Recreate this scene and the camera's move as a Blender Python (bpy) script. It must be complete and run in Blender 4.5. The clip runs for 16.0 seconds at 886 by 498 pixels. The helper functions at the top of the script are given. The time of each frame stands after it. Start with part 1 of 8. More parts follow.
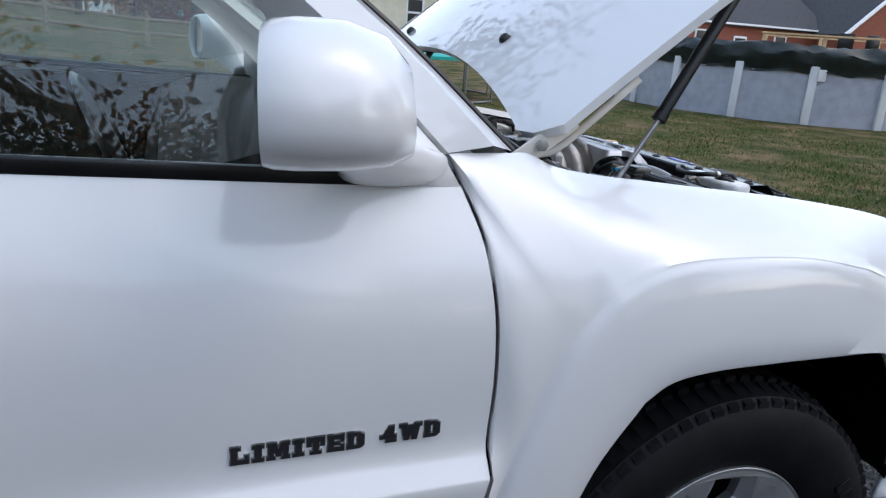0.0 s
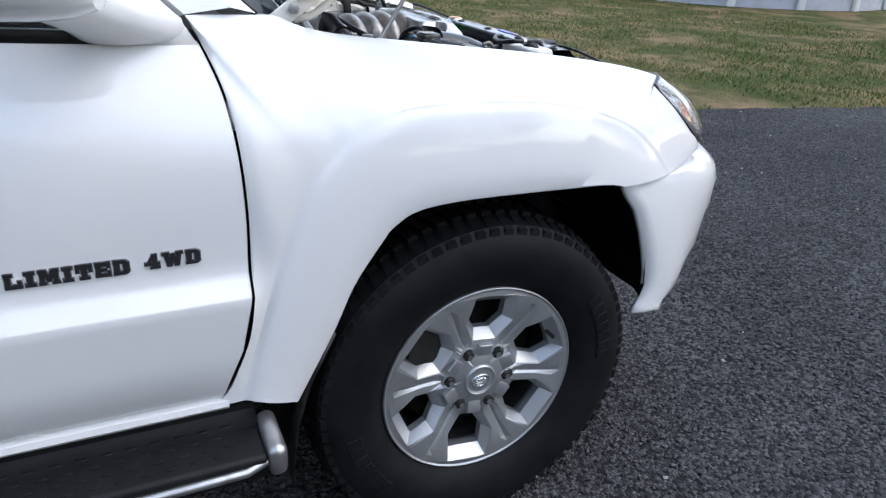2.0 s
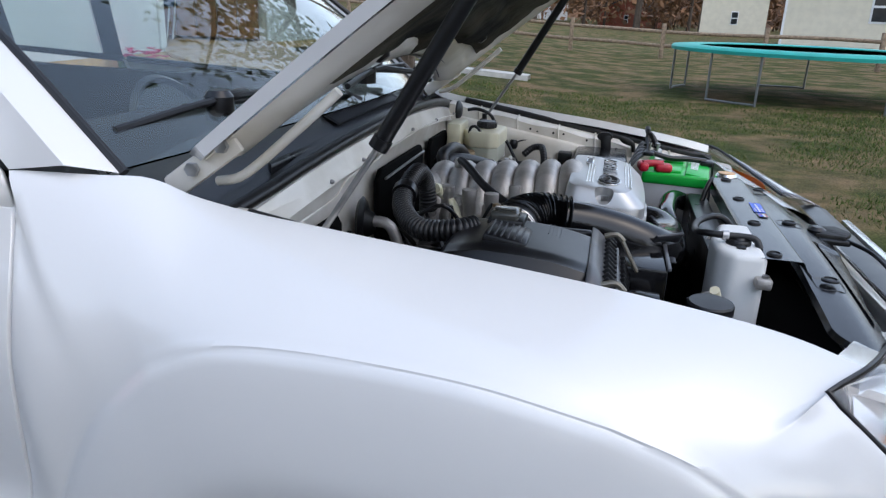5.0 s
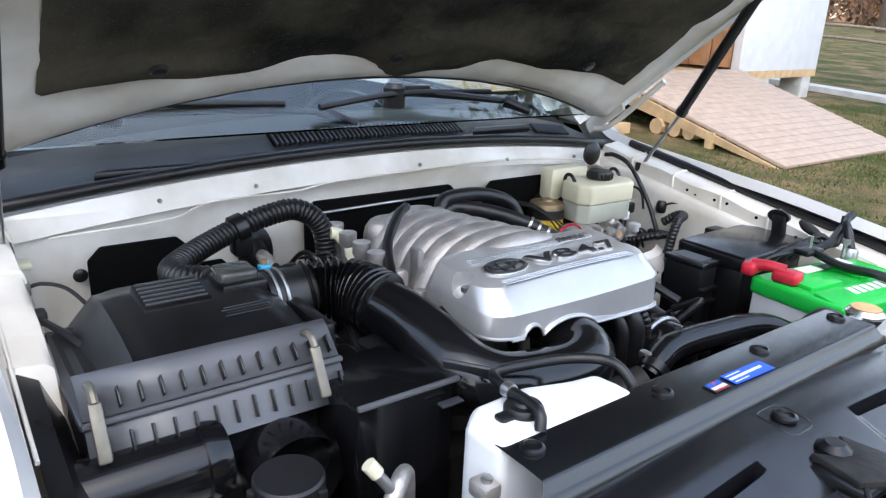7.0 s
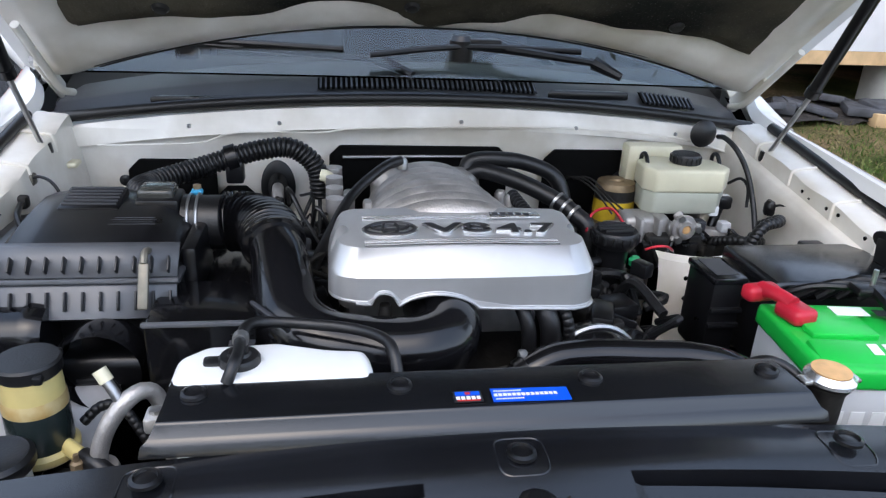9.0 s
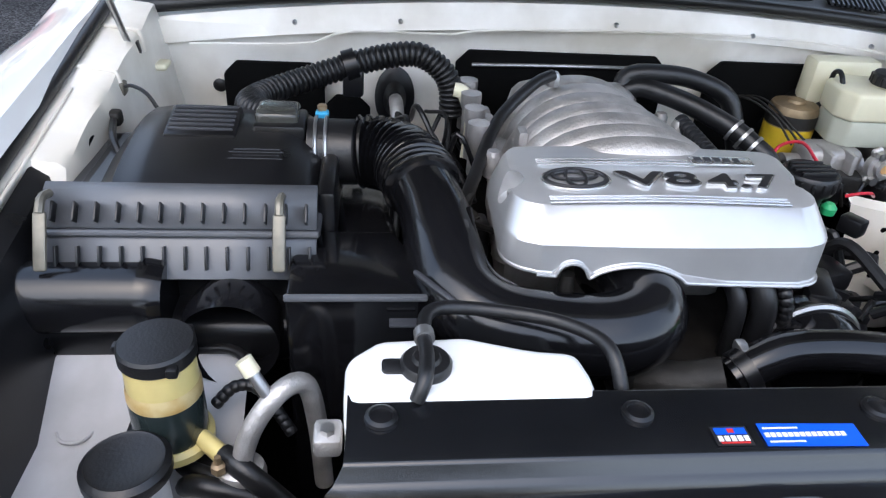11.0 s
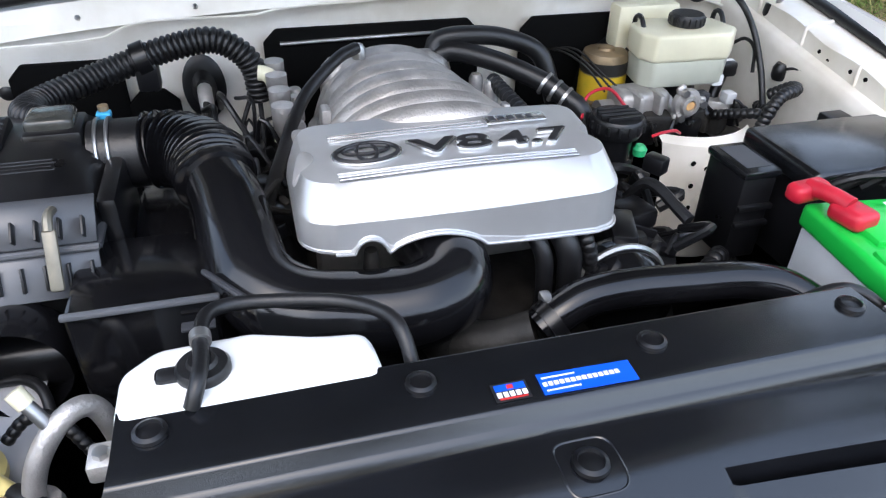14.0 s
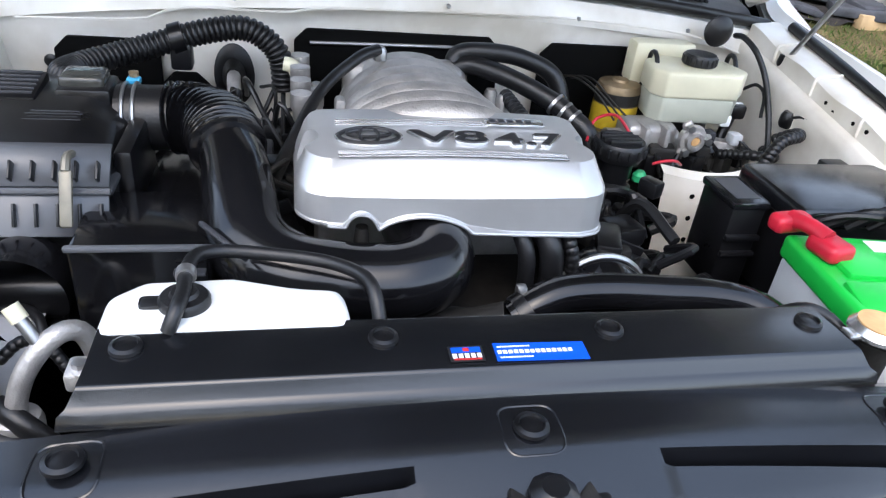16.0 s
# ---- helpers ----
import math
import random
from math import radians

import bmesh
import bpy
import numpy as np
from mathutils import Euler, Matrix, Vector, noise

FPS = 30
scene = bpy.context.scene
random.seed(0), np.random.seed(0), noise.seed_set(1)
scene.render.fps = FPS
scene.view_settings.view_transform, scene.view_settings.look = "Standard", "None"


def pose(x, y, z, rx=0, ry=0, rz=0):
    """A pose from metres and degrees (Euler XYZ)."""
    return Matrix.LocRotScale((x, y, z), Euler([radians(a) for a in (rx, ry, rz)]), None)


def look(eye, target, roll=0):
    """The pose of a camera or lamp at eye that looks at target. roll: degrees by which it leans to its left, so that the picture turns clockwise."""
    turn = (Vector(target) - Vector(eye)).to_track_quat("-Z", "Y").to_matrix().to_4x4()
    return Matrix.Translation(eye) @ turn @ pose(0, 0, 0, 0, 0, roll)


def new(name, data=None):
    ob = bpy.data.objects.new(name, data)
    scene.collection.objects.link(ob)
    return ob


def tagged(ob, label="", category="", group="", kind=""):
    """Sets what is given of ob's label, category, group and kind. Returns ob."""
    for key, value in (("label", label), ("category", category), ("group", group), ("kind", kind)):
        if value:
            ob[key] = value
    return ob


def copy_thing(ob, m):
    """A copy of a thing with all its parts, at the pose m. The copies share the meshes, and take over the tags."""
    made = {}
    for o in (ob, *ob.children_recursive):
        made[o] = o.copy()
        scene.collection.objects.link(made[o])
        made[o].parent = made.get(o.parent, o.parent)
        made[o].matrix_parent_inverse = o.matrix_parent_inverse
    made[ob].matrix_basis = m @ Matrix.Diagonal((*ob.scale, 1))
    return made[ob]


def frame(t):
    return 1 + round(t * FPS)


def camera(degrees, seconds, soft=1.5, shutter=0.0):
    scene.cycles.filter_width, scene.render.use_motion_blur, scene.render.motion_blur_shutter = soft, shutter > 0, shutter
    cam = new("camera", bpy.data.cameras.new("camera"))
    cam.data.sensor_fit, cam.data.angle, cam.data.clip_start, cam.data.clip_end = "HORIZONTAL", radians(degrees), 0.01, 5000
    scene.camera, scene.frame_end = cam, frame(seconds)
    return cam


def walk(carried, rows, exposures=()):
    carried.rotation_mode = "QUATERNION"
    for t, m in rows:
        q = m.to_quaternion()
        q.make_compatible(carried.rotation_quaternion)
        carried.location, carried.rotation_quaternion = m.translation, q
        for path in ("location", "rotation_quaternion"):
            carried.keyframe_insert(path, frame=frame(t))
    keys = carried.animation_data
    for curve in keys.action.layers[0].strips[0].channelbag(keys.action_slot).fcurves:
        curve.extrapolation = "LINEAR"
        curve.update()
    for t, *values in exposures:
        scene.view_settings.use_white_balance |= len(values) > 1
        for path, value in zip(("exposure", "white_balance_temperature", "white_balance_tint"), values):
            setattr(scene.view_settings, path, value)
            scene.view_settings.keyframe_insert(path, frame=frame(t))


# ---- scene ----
cam = camera(64.1, 16.0, 1.25)
PATH = [
    (0, (-0.909, -1.72, 1.327), (-0.203, 0.058, 0.746), 4.3),
    (0.5, (-0.785, -1.826, 1.328), (-0.047, -0.07, 0.717), 1.6),
    (1, (-0.705, -1.961, 1.322), (0.014, -0.236, 0.612), 1.1),
    (1.5, (-0.689, -2.026, 1.304), (0.078, -0.349, 0.53), 2.7),
    (2, (-0.674, -2.036, 1.316), (0.128, -0.404, 0.484), 3.0),
    (2.5, (-0.654, -2.048, 1.31), (0.174, -0.429, 0.477), 1.6),
    (3, (-0.655, -2.039, 1.303), (0.046, -0.321, 0.557), 2.0),
    (3.5, (-0.591, -1.951, 1.308), (-0.128, -0.122, 0.645), 0.4),
    (4, (-0.354, -1.772, 1.326), (0.144, 0.067, 0.717), 2.7),
    (4.5, (-0.084, -1.65, 1.339), (0.117, 0.265, 0.797), 1.6),
    (4.7, (0.03, -1.609, 1.362), (-0.041, 0.3, 0.769), 1.4),
    (6.8, (0.833, -0.814, 1.407), (-0.559, 0.477, 0.777), 5.8),
    (7, (0.881, -0.735, 1.393), (-0.633, 0.415, 0.772), 2.5),
    (7.2, (0.942, -0.669, 1.394), (-0.648, 0.351, 0.737), 2.2),
    (7.5, (1.026, -0.570, 1.408), (-0.648, 0.302, 0.748), 1.3),
    (8, (1.001, -0.407, 1.406), (-0.717, 0.369, 0.738), 6.0),
    (8.5, (1.008, -0.273, 1.405), (-0.802, 0.216, 0.710), 3.3),
    (9, (1.067, -0.189, 1.404), (-0.755, 0.124, 0.642), 3.1),
    (9.2, (1.059, -0.178, 1.406), (-0.757, 0.066, 0.606), 1.6),
    (9.5, (1.040, -0.192, 1.405), (-0.793, -0.012, 0.627), 1.8),
    (9.6, (1.030, -0.205, 1.401), (-0.797, -0.058, 0.601), 2.7),
    (9.7, (1.019, -0.218, 1.397), (-0.787, -0.094, 0.546), 3.2),
    (11.8, (0.802, -0.345, 1.395), (-0.839, -0.089, 0.28), 4.2),
    (12, (0.808, -0.339, 1.394), (-0.827, -0.067, 0.275), 4.4),
    (12.5, (0.822, -0.319, 1.396), (-0.802, 0.006, 0.276), 4.3),
    (13, (0.833, -0.297, 1.4), (-0.786, 0.067, 0.283), 3.5),
    (13.5, (0.839, -0.272, 1.4), (-0.768, 0.144, 0.284), 2.8),
    (14, (0.856, -0.219, 1.399), (-0.734, 0.247, 0.279), 1.5),
    (14.5, (0.869, -0.161, 1.398), (-0.686, 0.418, 0.282), 1.6),
    (15, (0.87, -0.136, 1.401), (-0.661, 0.53, 0.301), 2.0),
    (15.5, (0.869, -0.145, 1.401), (-0.714, 0.504, 0.366), 3.7),
    (16, (0.926, -0.193, 1.373), (-0.739, 0.218, 0.343), 6.6),
]
EXPOSURES = [(0, 0.42, 6250, 10), (1, 0.6, 6300, 10), (2, 0.98, 6350, 10), (2.6, 0.98, 6400, 10), (3.5, 0.72, 6400, 10), (4.2, 0.42, 6250, 10), (4.7, 0.40, 6250, 10), (6.8, 1.22, 6350, 10), (8, 1.36, 6350, 10), (8.6, 1.12, 6350, 10), (9.7, 0.98, 6300, 10), (11.8, 1.48, 6350, 10), (16, 1.46, 6350, 10)]
walk(cam, [(t, look(e, g, r)) for t, e, g, r in PATH], EXPOSURES)

# ---- light ----
world = bpy.data.worlds.new("world")
scene.world = world
world.use_nodes = True
wn, wl = world.node_tree.nodes, world.node_tree.links
sky = wn.new("ShaderNodeTexSky")
sky.sky_type, sky.sun_disc = "NISHITA", False
sky.sun_elevation, sky.sun_rotation = radians(58), radians(107)
sky.dust_density = 2.0
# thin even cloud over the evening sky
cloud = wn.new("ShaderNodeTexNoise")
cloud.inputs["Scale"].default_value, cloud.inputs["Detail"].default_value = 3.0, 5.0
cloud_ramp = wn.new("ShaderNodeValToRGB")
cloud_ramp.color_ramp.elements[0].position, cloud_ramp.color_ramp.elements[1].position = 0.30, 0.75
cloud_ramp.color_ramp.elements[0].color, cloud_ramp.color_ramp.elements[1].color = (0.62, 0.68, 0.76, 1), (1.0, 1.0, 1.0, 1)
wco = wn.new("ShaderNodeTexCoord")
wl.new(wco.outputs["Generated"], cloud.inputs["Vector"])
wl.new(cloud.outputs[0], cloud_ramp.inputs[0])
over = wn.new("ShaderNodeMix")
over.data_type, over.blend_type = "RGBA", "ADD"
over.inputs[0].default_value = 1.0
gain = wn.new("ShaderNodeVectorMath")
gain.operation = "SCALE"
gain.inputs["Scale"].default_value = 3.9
# warm evening haze low over the horizon
low_sky = wn.new("ShaderNodeSeparateXYZ")
low_ramp = wn.new("ShaderNodeValToRGB")
low_ramp.color_ramp.elements[0].position, low_ramp.color_ramp.elements[1].position = 0.0, 0.16
low_ramp.color_ramp.elements[0].color, low_ramp.color_ramp.elements[1].color = (1.35, 0.95, 0.70, 1), (1.22, 1.20, 1.16, 1)
high = low_ramp.color_ramp.elements.new(0.8)
high.color = (0.45, 0.53, 0.62, 1)
wl.new(wco.outputs["Generated"], low_sky.inputs[0])
wl.new(low_sky.outputs[2], low_ramp.inputs[0])
tint = wn.new("ShaderNodeMix")
tint.data_type, tint.blend_type = "RGBA", "MULTIPLY"
tint.inputs[0].default_value = 1.0
wl.new(cloud_ramp.outputs[0], tint.inputs[6])
wl.new(low_ramp.outputs[0], tint.inputs[7])
# the sky is brighter towards the setting sun, beyond the yard
glow_ramp = wn.new("ShaderNodeValToRGB")
glow_ramp.color_ramp.elements[0].position, glow_ramp.color_ramp.elements[1].position = 0.0, 1.0
glow_ramp.color_ramp.elements[0].color, glow_ramp.color_ramp.elements[1].color = (0.90, 0.90, 0.90, 1), (1.05, 1.05, 1.05, 1)
half_y = wn.new("ShaderNodeMapRange")
half_y.inputs[1].default_value, half_y.inputs[2].default_value = -0.5, 1.0
wl.new(low_sky.outputs[1], half_y.inputs[0])
wl.new(half_y.outputs[0], glow_ramp.inputs[0])
glow = wn.new("ShaderNodeMix")
glow.data_type, glow.blend_type = "RGBA", "MULTIPLY"
glow.inputs[0].default_value = 1.0
wl.new(tint.outputs[2], glow.inputs[6])
wl.new(glow_ramp.outputs[0], glow.inputs[7])
wl.new(glow.outputs[2], gain.inputs[0])
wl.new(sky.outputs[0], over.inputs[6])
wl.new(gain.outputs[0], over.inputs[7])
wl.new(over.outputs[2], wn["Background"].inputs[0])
wn["Background"].inputs[1].default_value = 0.15
sun = new("sun", bpy.data.lights.new("sun", "SUN"))
sun.data.energy, sun.data.angle, sun.data.color = 0.50, radians(70), (1.0, 0.96, 0.90)
sun.matrix_world = look((6.5, -7, 7), (0, 0, 0))


# ---- materials ----
def mat(name, color, rough=0.5, metal=0.0, coat=0.0, vary=0.0, scale=8.0, bump=0.0, bscale=120.0, spec=0.5, trans=0.0, fine=0.0, dirt=None, dust=0.0):
    m = bpy.data.materials.new(name)
    m.use_nodes = True
    n, l = m.node_tree.nodes, m.node_tree.links
    b = n["Principled BSDF"]
    b.inputs["Base Color"].default_value = (*color, 1)
    b.inputs["Roughness"].default_value = rough
    b.inputs["Metallic"].default_value = metal
    b.inputs["Coat Weight"].default_value = coat
    b.inputs["Coat Roughness"].default_value = 0.03
    b.inputs["Specular IOR Level"].default_value = spec
    b.inputs["Transmission Weight"].default_value = trans
    co = n.new("ShaderNodeTexCoord")
    if vary or dirt:
        t = n.new("ShaderNodeTexNoise")
        t.inputs["Scale"].default_value, t.inputs["Detail"].default_value = scale, 6
        l.new(co.outputs["Object"], t.inputs["Vector"])
        r = n.new("ShaderNodeValToRGB")
        lo = dirt or tuple(c * (1 - vary) for c in color)
        r.color_ramp.elements[0].position, r.color_ramp.elements[1].position = 0.35, 0.62
        r.color_ramp.elements[0].color = (*lo, 1)
        r.color_ramp.elements[1].color = (*(min(1, c * (1 + vary * 0.5)) for c in color), 1)
        l.new(t.outputs[0], r.inputs[0])
        l.new(r.outputs[0], b.inputs["Base Color"])
        if dust:
            # pale specks of dust, thicker in some places
            t3 = n.new("ShaderNodeTexNoise")
            t3.inputs["Scale"].default_value, t3.inputs["Detail"].default_value = 320, 2
            l.new(co.outputs["Object"], t3.inputs["Vector"])
            r3 = n.new("ShaderNodeValToRGB")
            r3.color_ramp.elements[0].position, r3.color_ramp.elements[1].position = 0.62, 0.74
            r3.color_ramp.elements[1].color = (dust, dust, dust, 1)
            l.new(t3.outputs[0], r3.inputs[0])
            mx = n.new("ShaderNodeMix")
            mx.data_type = "RGBA"
            mx.inputs[7].default_value = (0.20, 0.19, 0.165, 1)
            l.new(r3.outputs[0], mx.inputs[0])
            l.new(r.outputs[0], mx.inputs[6])
            l.new(mx.outputs[2], b.inputs["Base Color"])
        if fine:
            g = n.new("ShaderNodeMapRange")
            g.inputs[3].default_value, g.inputs[4].default_value = max(0.02, rough - fine), min(1, rough + fine)
            l.new(t.outputs[0], g.inputs[0])
            l.new(g.outputs[0], b.inputs["Roughness"])
    if bump:
        t2 = n.new("ShaderNodeTexNoise")
        t2.inputs["Scale"].default_value, t2.inputs["Detail"].default_value = bscale, 4
        l.new(co.outputs["Object"], t2.inputs["Vector"])
        bp = n.new("ShaderNodeBump")
        bp.inputs["Strength"].default_value, bp.inputs["Distance"].default_value = bump, 0.004
        l.new(t2.outputs[0], bp.inputs["Height"])
        l.new(bp.outputs[0], b.inputs["Normal"])
    return m


PAINT = mat("white_paint", (0.76, 0.757, 0.745), 0.3, coat=1.0, vary=0.015, scale=3)
PAINT.node_tree.nodes["Principled BSDF"].inputs["Coat IOR"].default_value = 1.7
PAINT.node_tree.nodes["Principled BSDF"].inputs["Specular IOR Level"].default_value = 0.15
BAYWHITE = mat("bay_white", (0.85, 0.815, 0.75), 0.35, coat=0.4, vary=0.10, scale=7, dirt=(0.66, 0.61, 0.52))
TRAYGREY = mat("dusty_tray", (0.46, 0.455, 0.46), 0.55, vary=0.15, scale=9, dirt=(0.36, 0.35, 0.34))
BLACK = mat("black_plastic", (0.0065, 0.0065, 0.0075), 0.30, vary=0.3, scale=14, fine=0.08, bump=0.025, bscale=400)
SATIN = mat("satin_cover", (0.007, 0.0075, 0.009), 0.20, spec=0.75, vary=0.2, scale=10, fine=0.05, bump=0.012, bscale=900)
# the cover's plastic, slightly paler and bluer: some sky sheen put into the colour
SHELF = mat("sky_sheen_shelf", (0.008, 0.0085, 0.0105), 0.22, spec=0.7, vary=0.25, scale=8, fine=0.06, bump=0.012, bscale=900)
GREYPL = mat("grey_plastic", (0.042, 0.044, 0.05), 0.38, vary=0.2, scale=12, fine=0.08, bump=0.06, bscale=500)
GLOSS = mat("shiny_black", (0.006, 0.006, 0.007), 0.13, vary=0.3, scale=12, fine=0.08)
RUBBER = mat("rubber", (0.009, 0.009, 0.010), 0.38, vary=0.3, scale=20, fine=0.1, bump=0.1, bscale=300)
TYRE = mat("tyre_rubber", (0.0075, 0.0075, 0.0085), 0.6, vary=0.35, scale=18, bump=0.15, bscale=260, spec=0.18)
BOARD = mat("board_plastic", (0.0055, 0.0055, 0.006), 0.5, vary=0.3, scale=20, spec=0.2, bump=0.15, bscale=300)
# near-black for unlit depths behind gaps and holes, and for the sound pads
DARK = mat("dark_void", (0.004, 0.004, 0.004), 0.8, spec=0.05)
SOOT = mat("sooty_iron", (0.010, 0.009, 0.008), 0.9, vary=0.5, scale=30, bump=0.4, bscale=90, spec=0.1)
GRIME = mat("grimy_metal", (0.02, 0.0185, 0.0165), 0.6, metal=0.2, vary=0.5, scale=30, bump=0.4, bscale=90)
FELT = mat("hood_felt", (0.012, 0.0125, 0.011), 0.9, vary=0.6, scale=4, bump=1.0, bscale=55, dirt=(0.12, 0.105, 0.075), spec=0.15, dust=0.35)
SILVER = mat("silver_cover", (0.52, 0.525, 0.53), 0.34, metal=0.6, vary=0.05, scale=20, bump=0.03, bscale=900, fine=0.05)
CHROME = mat("bright_metal", (0.82, 0.82, 0.82), 0.24, metal=0.9)
SMOKY = mat("smoky_plastic", (0.045, 0.046, 0.042), 0.12, vary=0.3, scale=30, bump=0.1, bscale=150)
ALU = mat("cast_aluminium", (0.50, 0.48, 0.46), 0.5, metal=0.75, vary=0.25, scale=25, bump=0.3, bscale=260, fine=0.1)
RIM = mat("wheel_silver", (0.42, 0.43, 0.44), 0.36, metal=0.7, vary=0.08, scale=12, coat=0.3)
SPRING = mat("spring_steel", (0.20, 0.185, 0.15), 0.45, metal=0.6, vary=0.25, scale=40)
STEEL = mat("steel", (0.45, 0.45, 0.45), 0.35, metal=0.9, vary=0.2, scale=30)
WHITEPL = mat("white_plastic", (0.80, 0.81, 0.80), 0.38, vary=0.05, scale=12)
YELLOWPL = mat("aged_plastic", (0.66, 0.55, 0.22), 0.3, vary=0.12, scale=14, dirt=(0.56, 0.45, 0.19))
CREAMPL = mat("cream_plastic", (0.72, 0.68, 0.50), 0.35, vary=0.08, scale=14)
FLUID = mat("dark_fluid", (0.02, 0.03, 0.03), 0.2, vary=0.2)
GREEN = mat("green_plastic", (0.015, 0.50, 0.06), 0.3, vary=0.08, scale=10)
BATGREY = mat("battery_grey", (0.55, 0.56, 0.57), 0.42, vary=0.1, scale=10)
RED = mat("red_rubber", (0.50, 0.015, 0.035), 0.4, vary=0.2, scale=25)
BLUE = mat("blue_print", (0.005, 0.09, 0.72), 0.35)
WHITE = mat("white_print", (0.85, 0.85, 0.85), 0.4)
REDPRINT = mat("red_print", (0.6, 0.03, 0.03), 0.4)
YELLOW = mat("yellow_label", (0.75, 0.52, 0.03), 0.45, vary=0.1, scale=40)
BROWN = mat("brown_metal", (0.30, 0.22, 0.13), 0.45, metal=0.5, vary=0.3, scale=40)
ORANGE = mat("cap_label", (0.68, 0.40, 0.17), 0.45, vary=0.15, scale=60)
AMBER = mat("amber_lens", (0.90, 0.20, 0.04), 0.2)
GREENCAP = mat("green_cap", (0.03, 0.42, 0.16), 0.4)
BLUECAP = mat("blue_cap", (0.05, 0.35, 0.60), 0.4)
BADGE = mat("badge_black", (0.02, 0.02, 0.022), 0.3)
GLASS = mat("glass", (0.78, 0.86, 0.83), 0.0, trans=1.0)
GLASS.node_tree.nodes["Principled BSDF"].inputs["IOR"].default_value = 1.55
LENS = mat("lamp_lens", (0.95, 0.95, 0.95), 0.03, trans=0.93)
INTERIOR = mat("interior_grey", (0.022, 0.022, 0.024), 0.8, vary=0.2)

CAR = tagged(new("suv"), "white sport utility vehicle with its bonnet propped open", "car")


# ---- mesh helpers ----
def part(name, bm, material, parent=None, label="", smooth=True, kind=""):
    bmesh.ops.recalc_face_normals(bm, faces=bm.faces)
    me = bpy.data.meshes.new(name)
    bm.to_mesh(me)
    bm.free()
    for mm in (material if isinstance(material, (list, tuple)) else [material]):
        me.materials.append(mm)
    if smooth:
        me.polygons.foreach_set("use_smooth", [True] * len(me.polygons))
        me.set_sharp_from_angle(angle=radians(38))
    ob = new(name, me)
    if parent:
        ob.parent = parent
    if label or kind:
        tagged(ob, label, kind=kind)
    return ob


def B():
    return bmesh.new()


def box(c, s, bev=0.004, seg=2, bm=None, m=None, taper=1.0):
    """A bevelled box with centre c and size s; taper narrows its top."""
    t = bmesh.new()
    bmesh.ops.create_cube(t, size=1)
    for v in t.verts:
        k = taper if v.co.z > 0 else 1.0
        v.co = Vector((v.co.x * s[0] * k, v.co.y * s[1] * k, v.co.z * s[2]))
    if bev:
        bmesh.ops.bevel(t, geom=t.edges[:] + t.verts[:], offset=bev, segments=seg, affect="EDGES", profile=0.5)
    mx = Matrix.Translation(c) @ (m.to_4x4() if m else Matrix.Identity(4))
    bmesh.ops.transform(t, matrix=mx, verts=t.verts)
    return join(bm, t)


def join(bm, t):
    if bm is None:
        return t
    me = bpy.data.meshes.new("tmp")
    t.to_mesh(me)
    t.free()
    bm.from_mesh(me)
    bpy.data.meshes.remove(me)
    return bm


def grid(rows, bm=None, closed=False):
    """A skin through rows of points, all of one length."""
    bm = bm or bmesh.new()
    vs = [[bm.verts.new(p) for p in r] for r in rows]
    n = len(vs[0])
    for a, b in zip(vs, vs[1:]):
        for i in range(n if closed else n - 1):
            j = (i + 1) % n
            bm.faces.new((a[i], a[j], b[j], b[i]))
    return bm


def spline(pts, n):
    """n points along a smooth curve through pts, at even steps of its length."""
    P = [Vector(p) for p in pts]
    P = [P[0] * 2 - P[1]] + P + [P[-1] * 2 - P[-2]]
    out = []
    for i in range(1, len(P) - 2):
        a, b, c, d = P[i - 1:i + 3]
        for k in range(16):
            t = k / 16
            out.append(0.5 * (2 * b + (c - a) * t + (2 * a - 5 * b + 4 * c - d) * t * t + (3 * b - a - 3 * c + d) * t ** 3))
    out.append(P[-2])
    L = [0.0]
    for a, b in zip(out, out[1:]):
        L.append(L[-1] + (b - a).length)
    res, j = [], 0
    for i in range(n):
        s = L[-1] * i / (n - 1)
        while j < len(L) - 2 and L[j + 1] < s:
            j += 1
        res.append(out[j].lerp(out[j + 1], (s - L[j]) / max(1e-9, L[j + 1] - L[j])))
    return res


def polyline(pts, n):
    """n points along straight pieces through pts."""
    P = [Vector(p) for p in pts]
    L = [0.0]
    for a, b in zip(P, P[1:]):
        L.append(L[-1] + (b - a).length)
    res, j = [], 0
    for i in range(n):
        s = L[-1] * i / (n - 1)
        while j < len(L) - 2 and L[j + 1] < s:
            j += 1
        res.append(P[j].lerp(P[j + 1], (s - L[j]) / max(1e-9, L[j + 1] - L[j])))
    return res


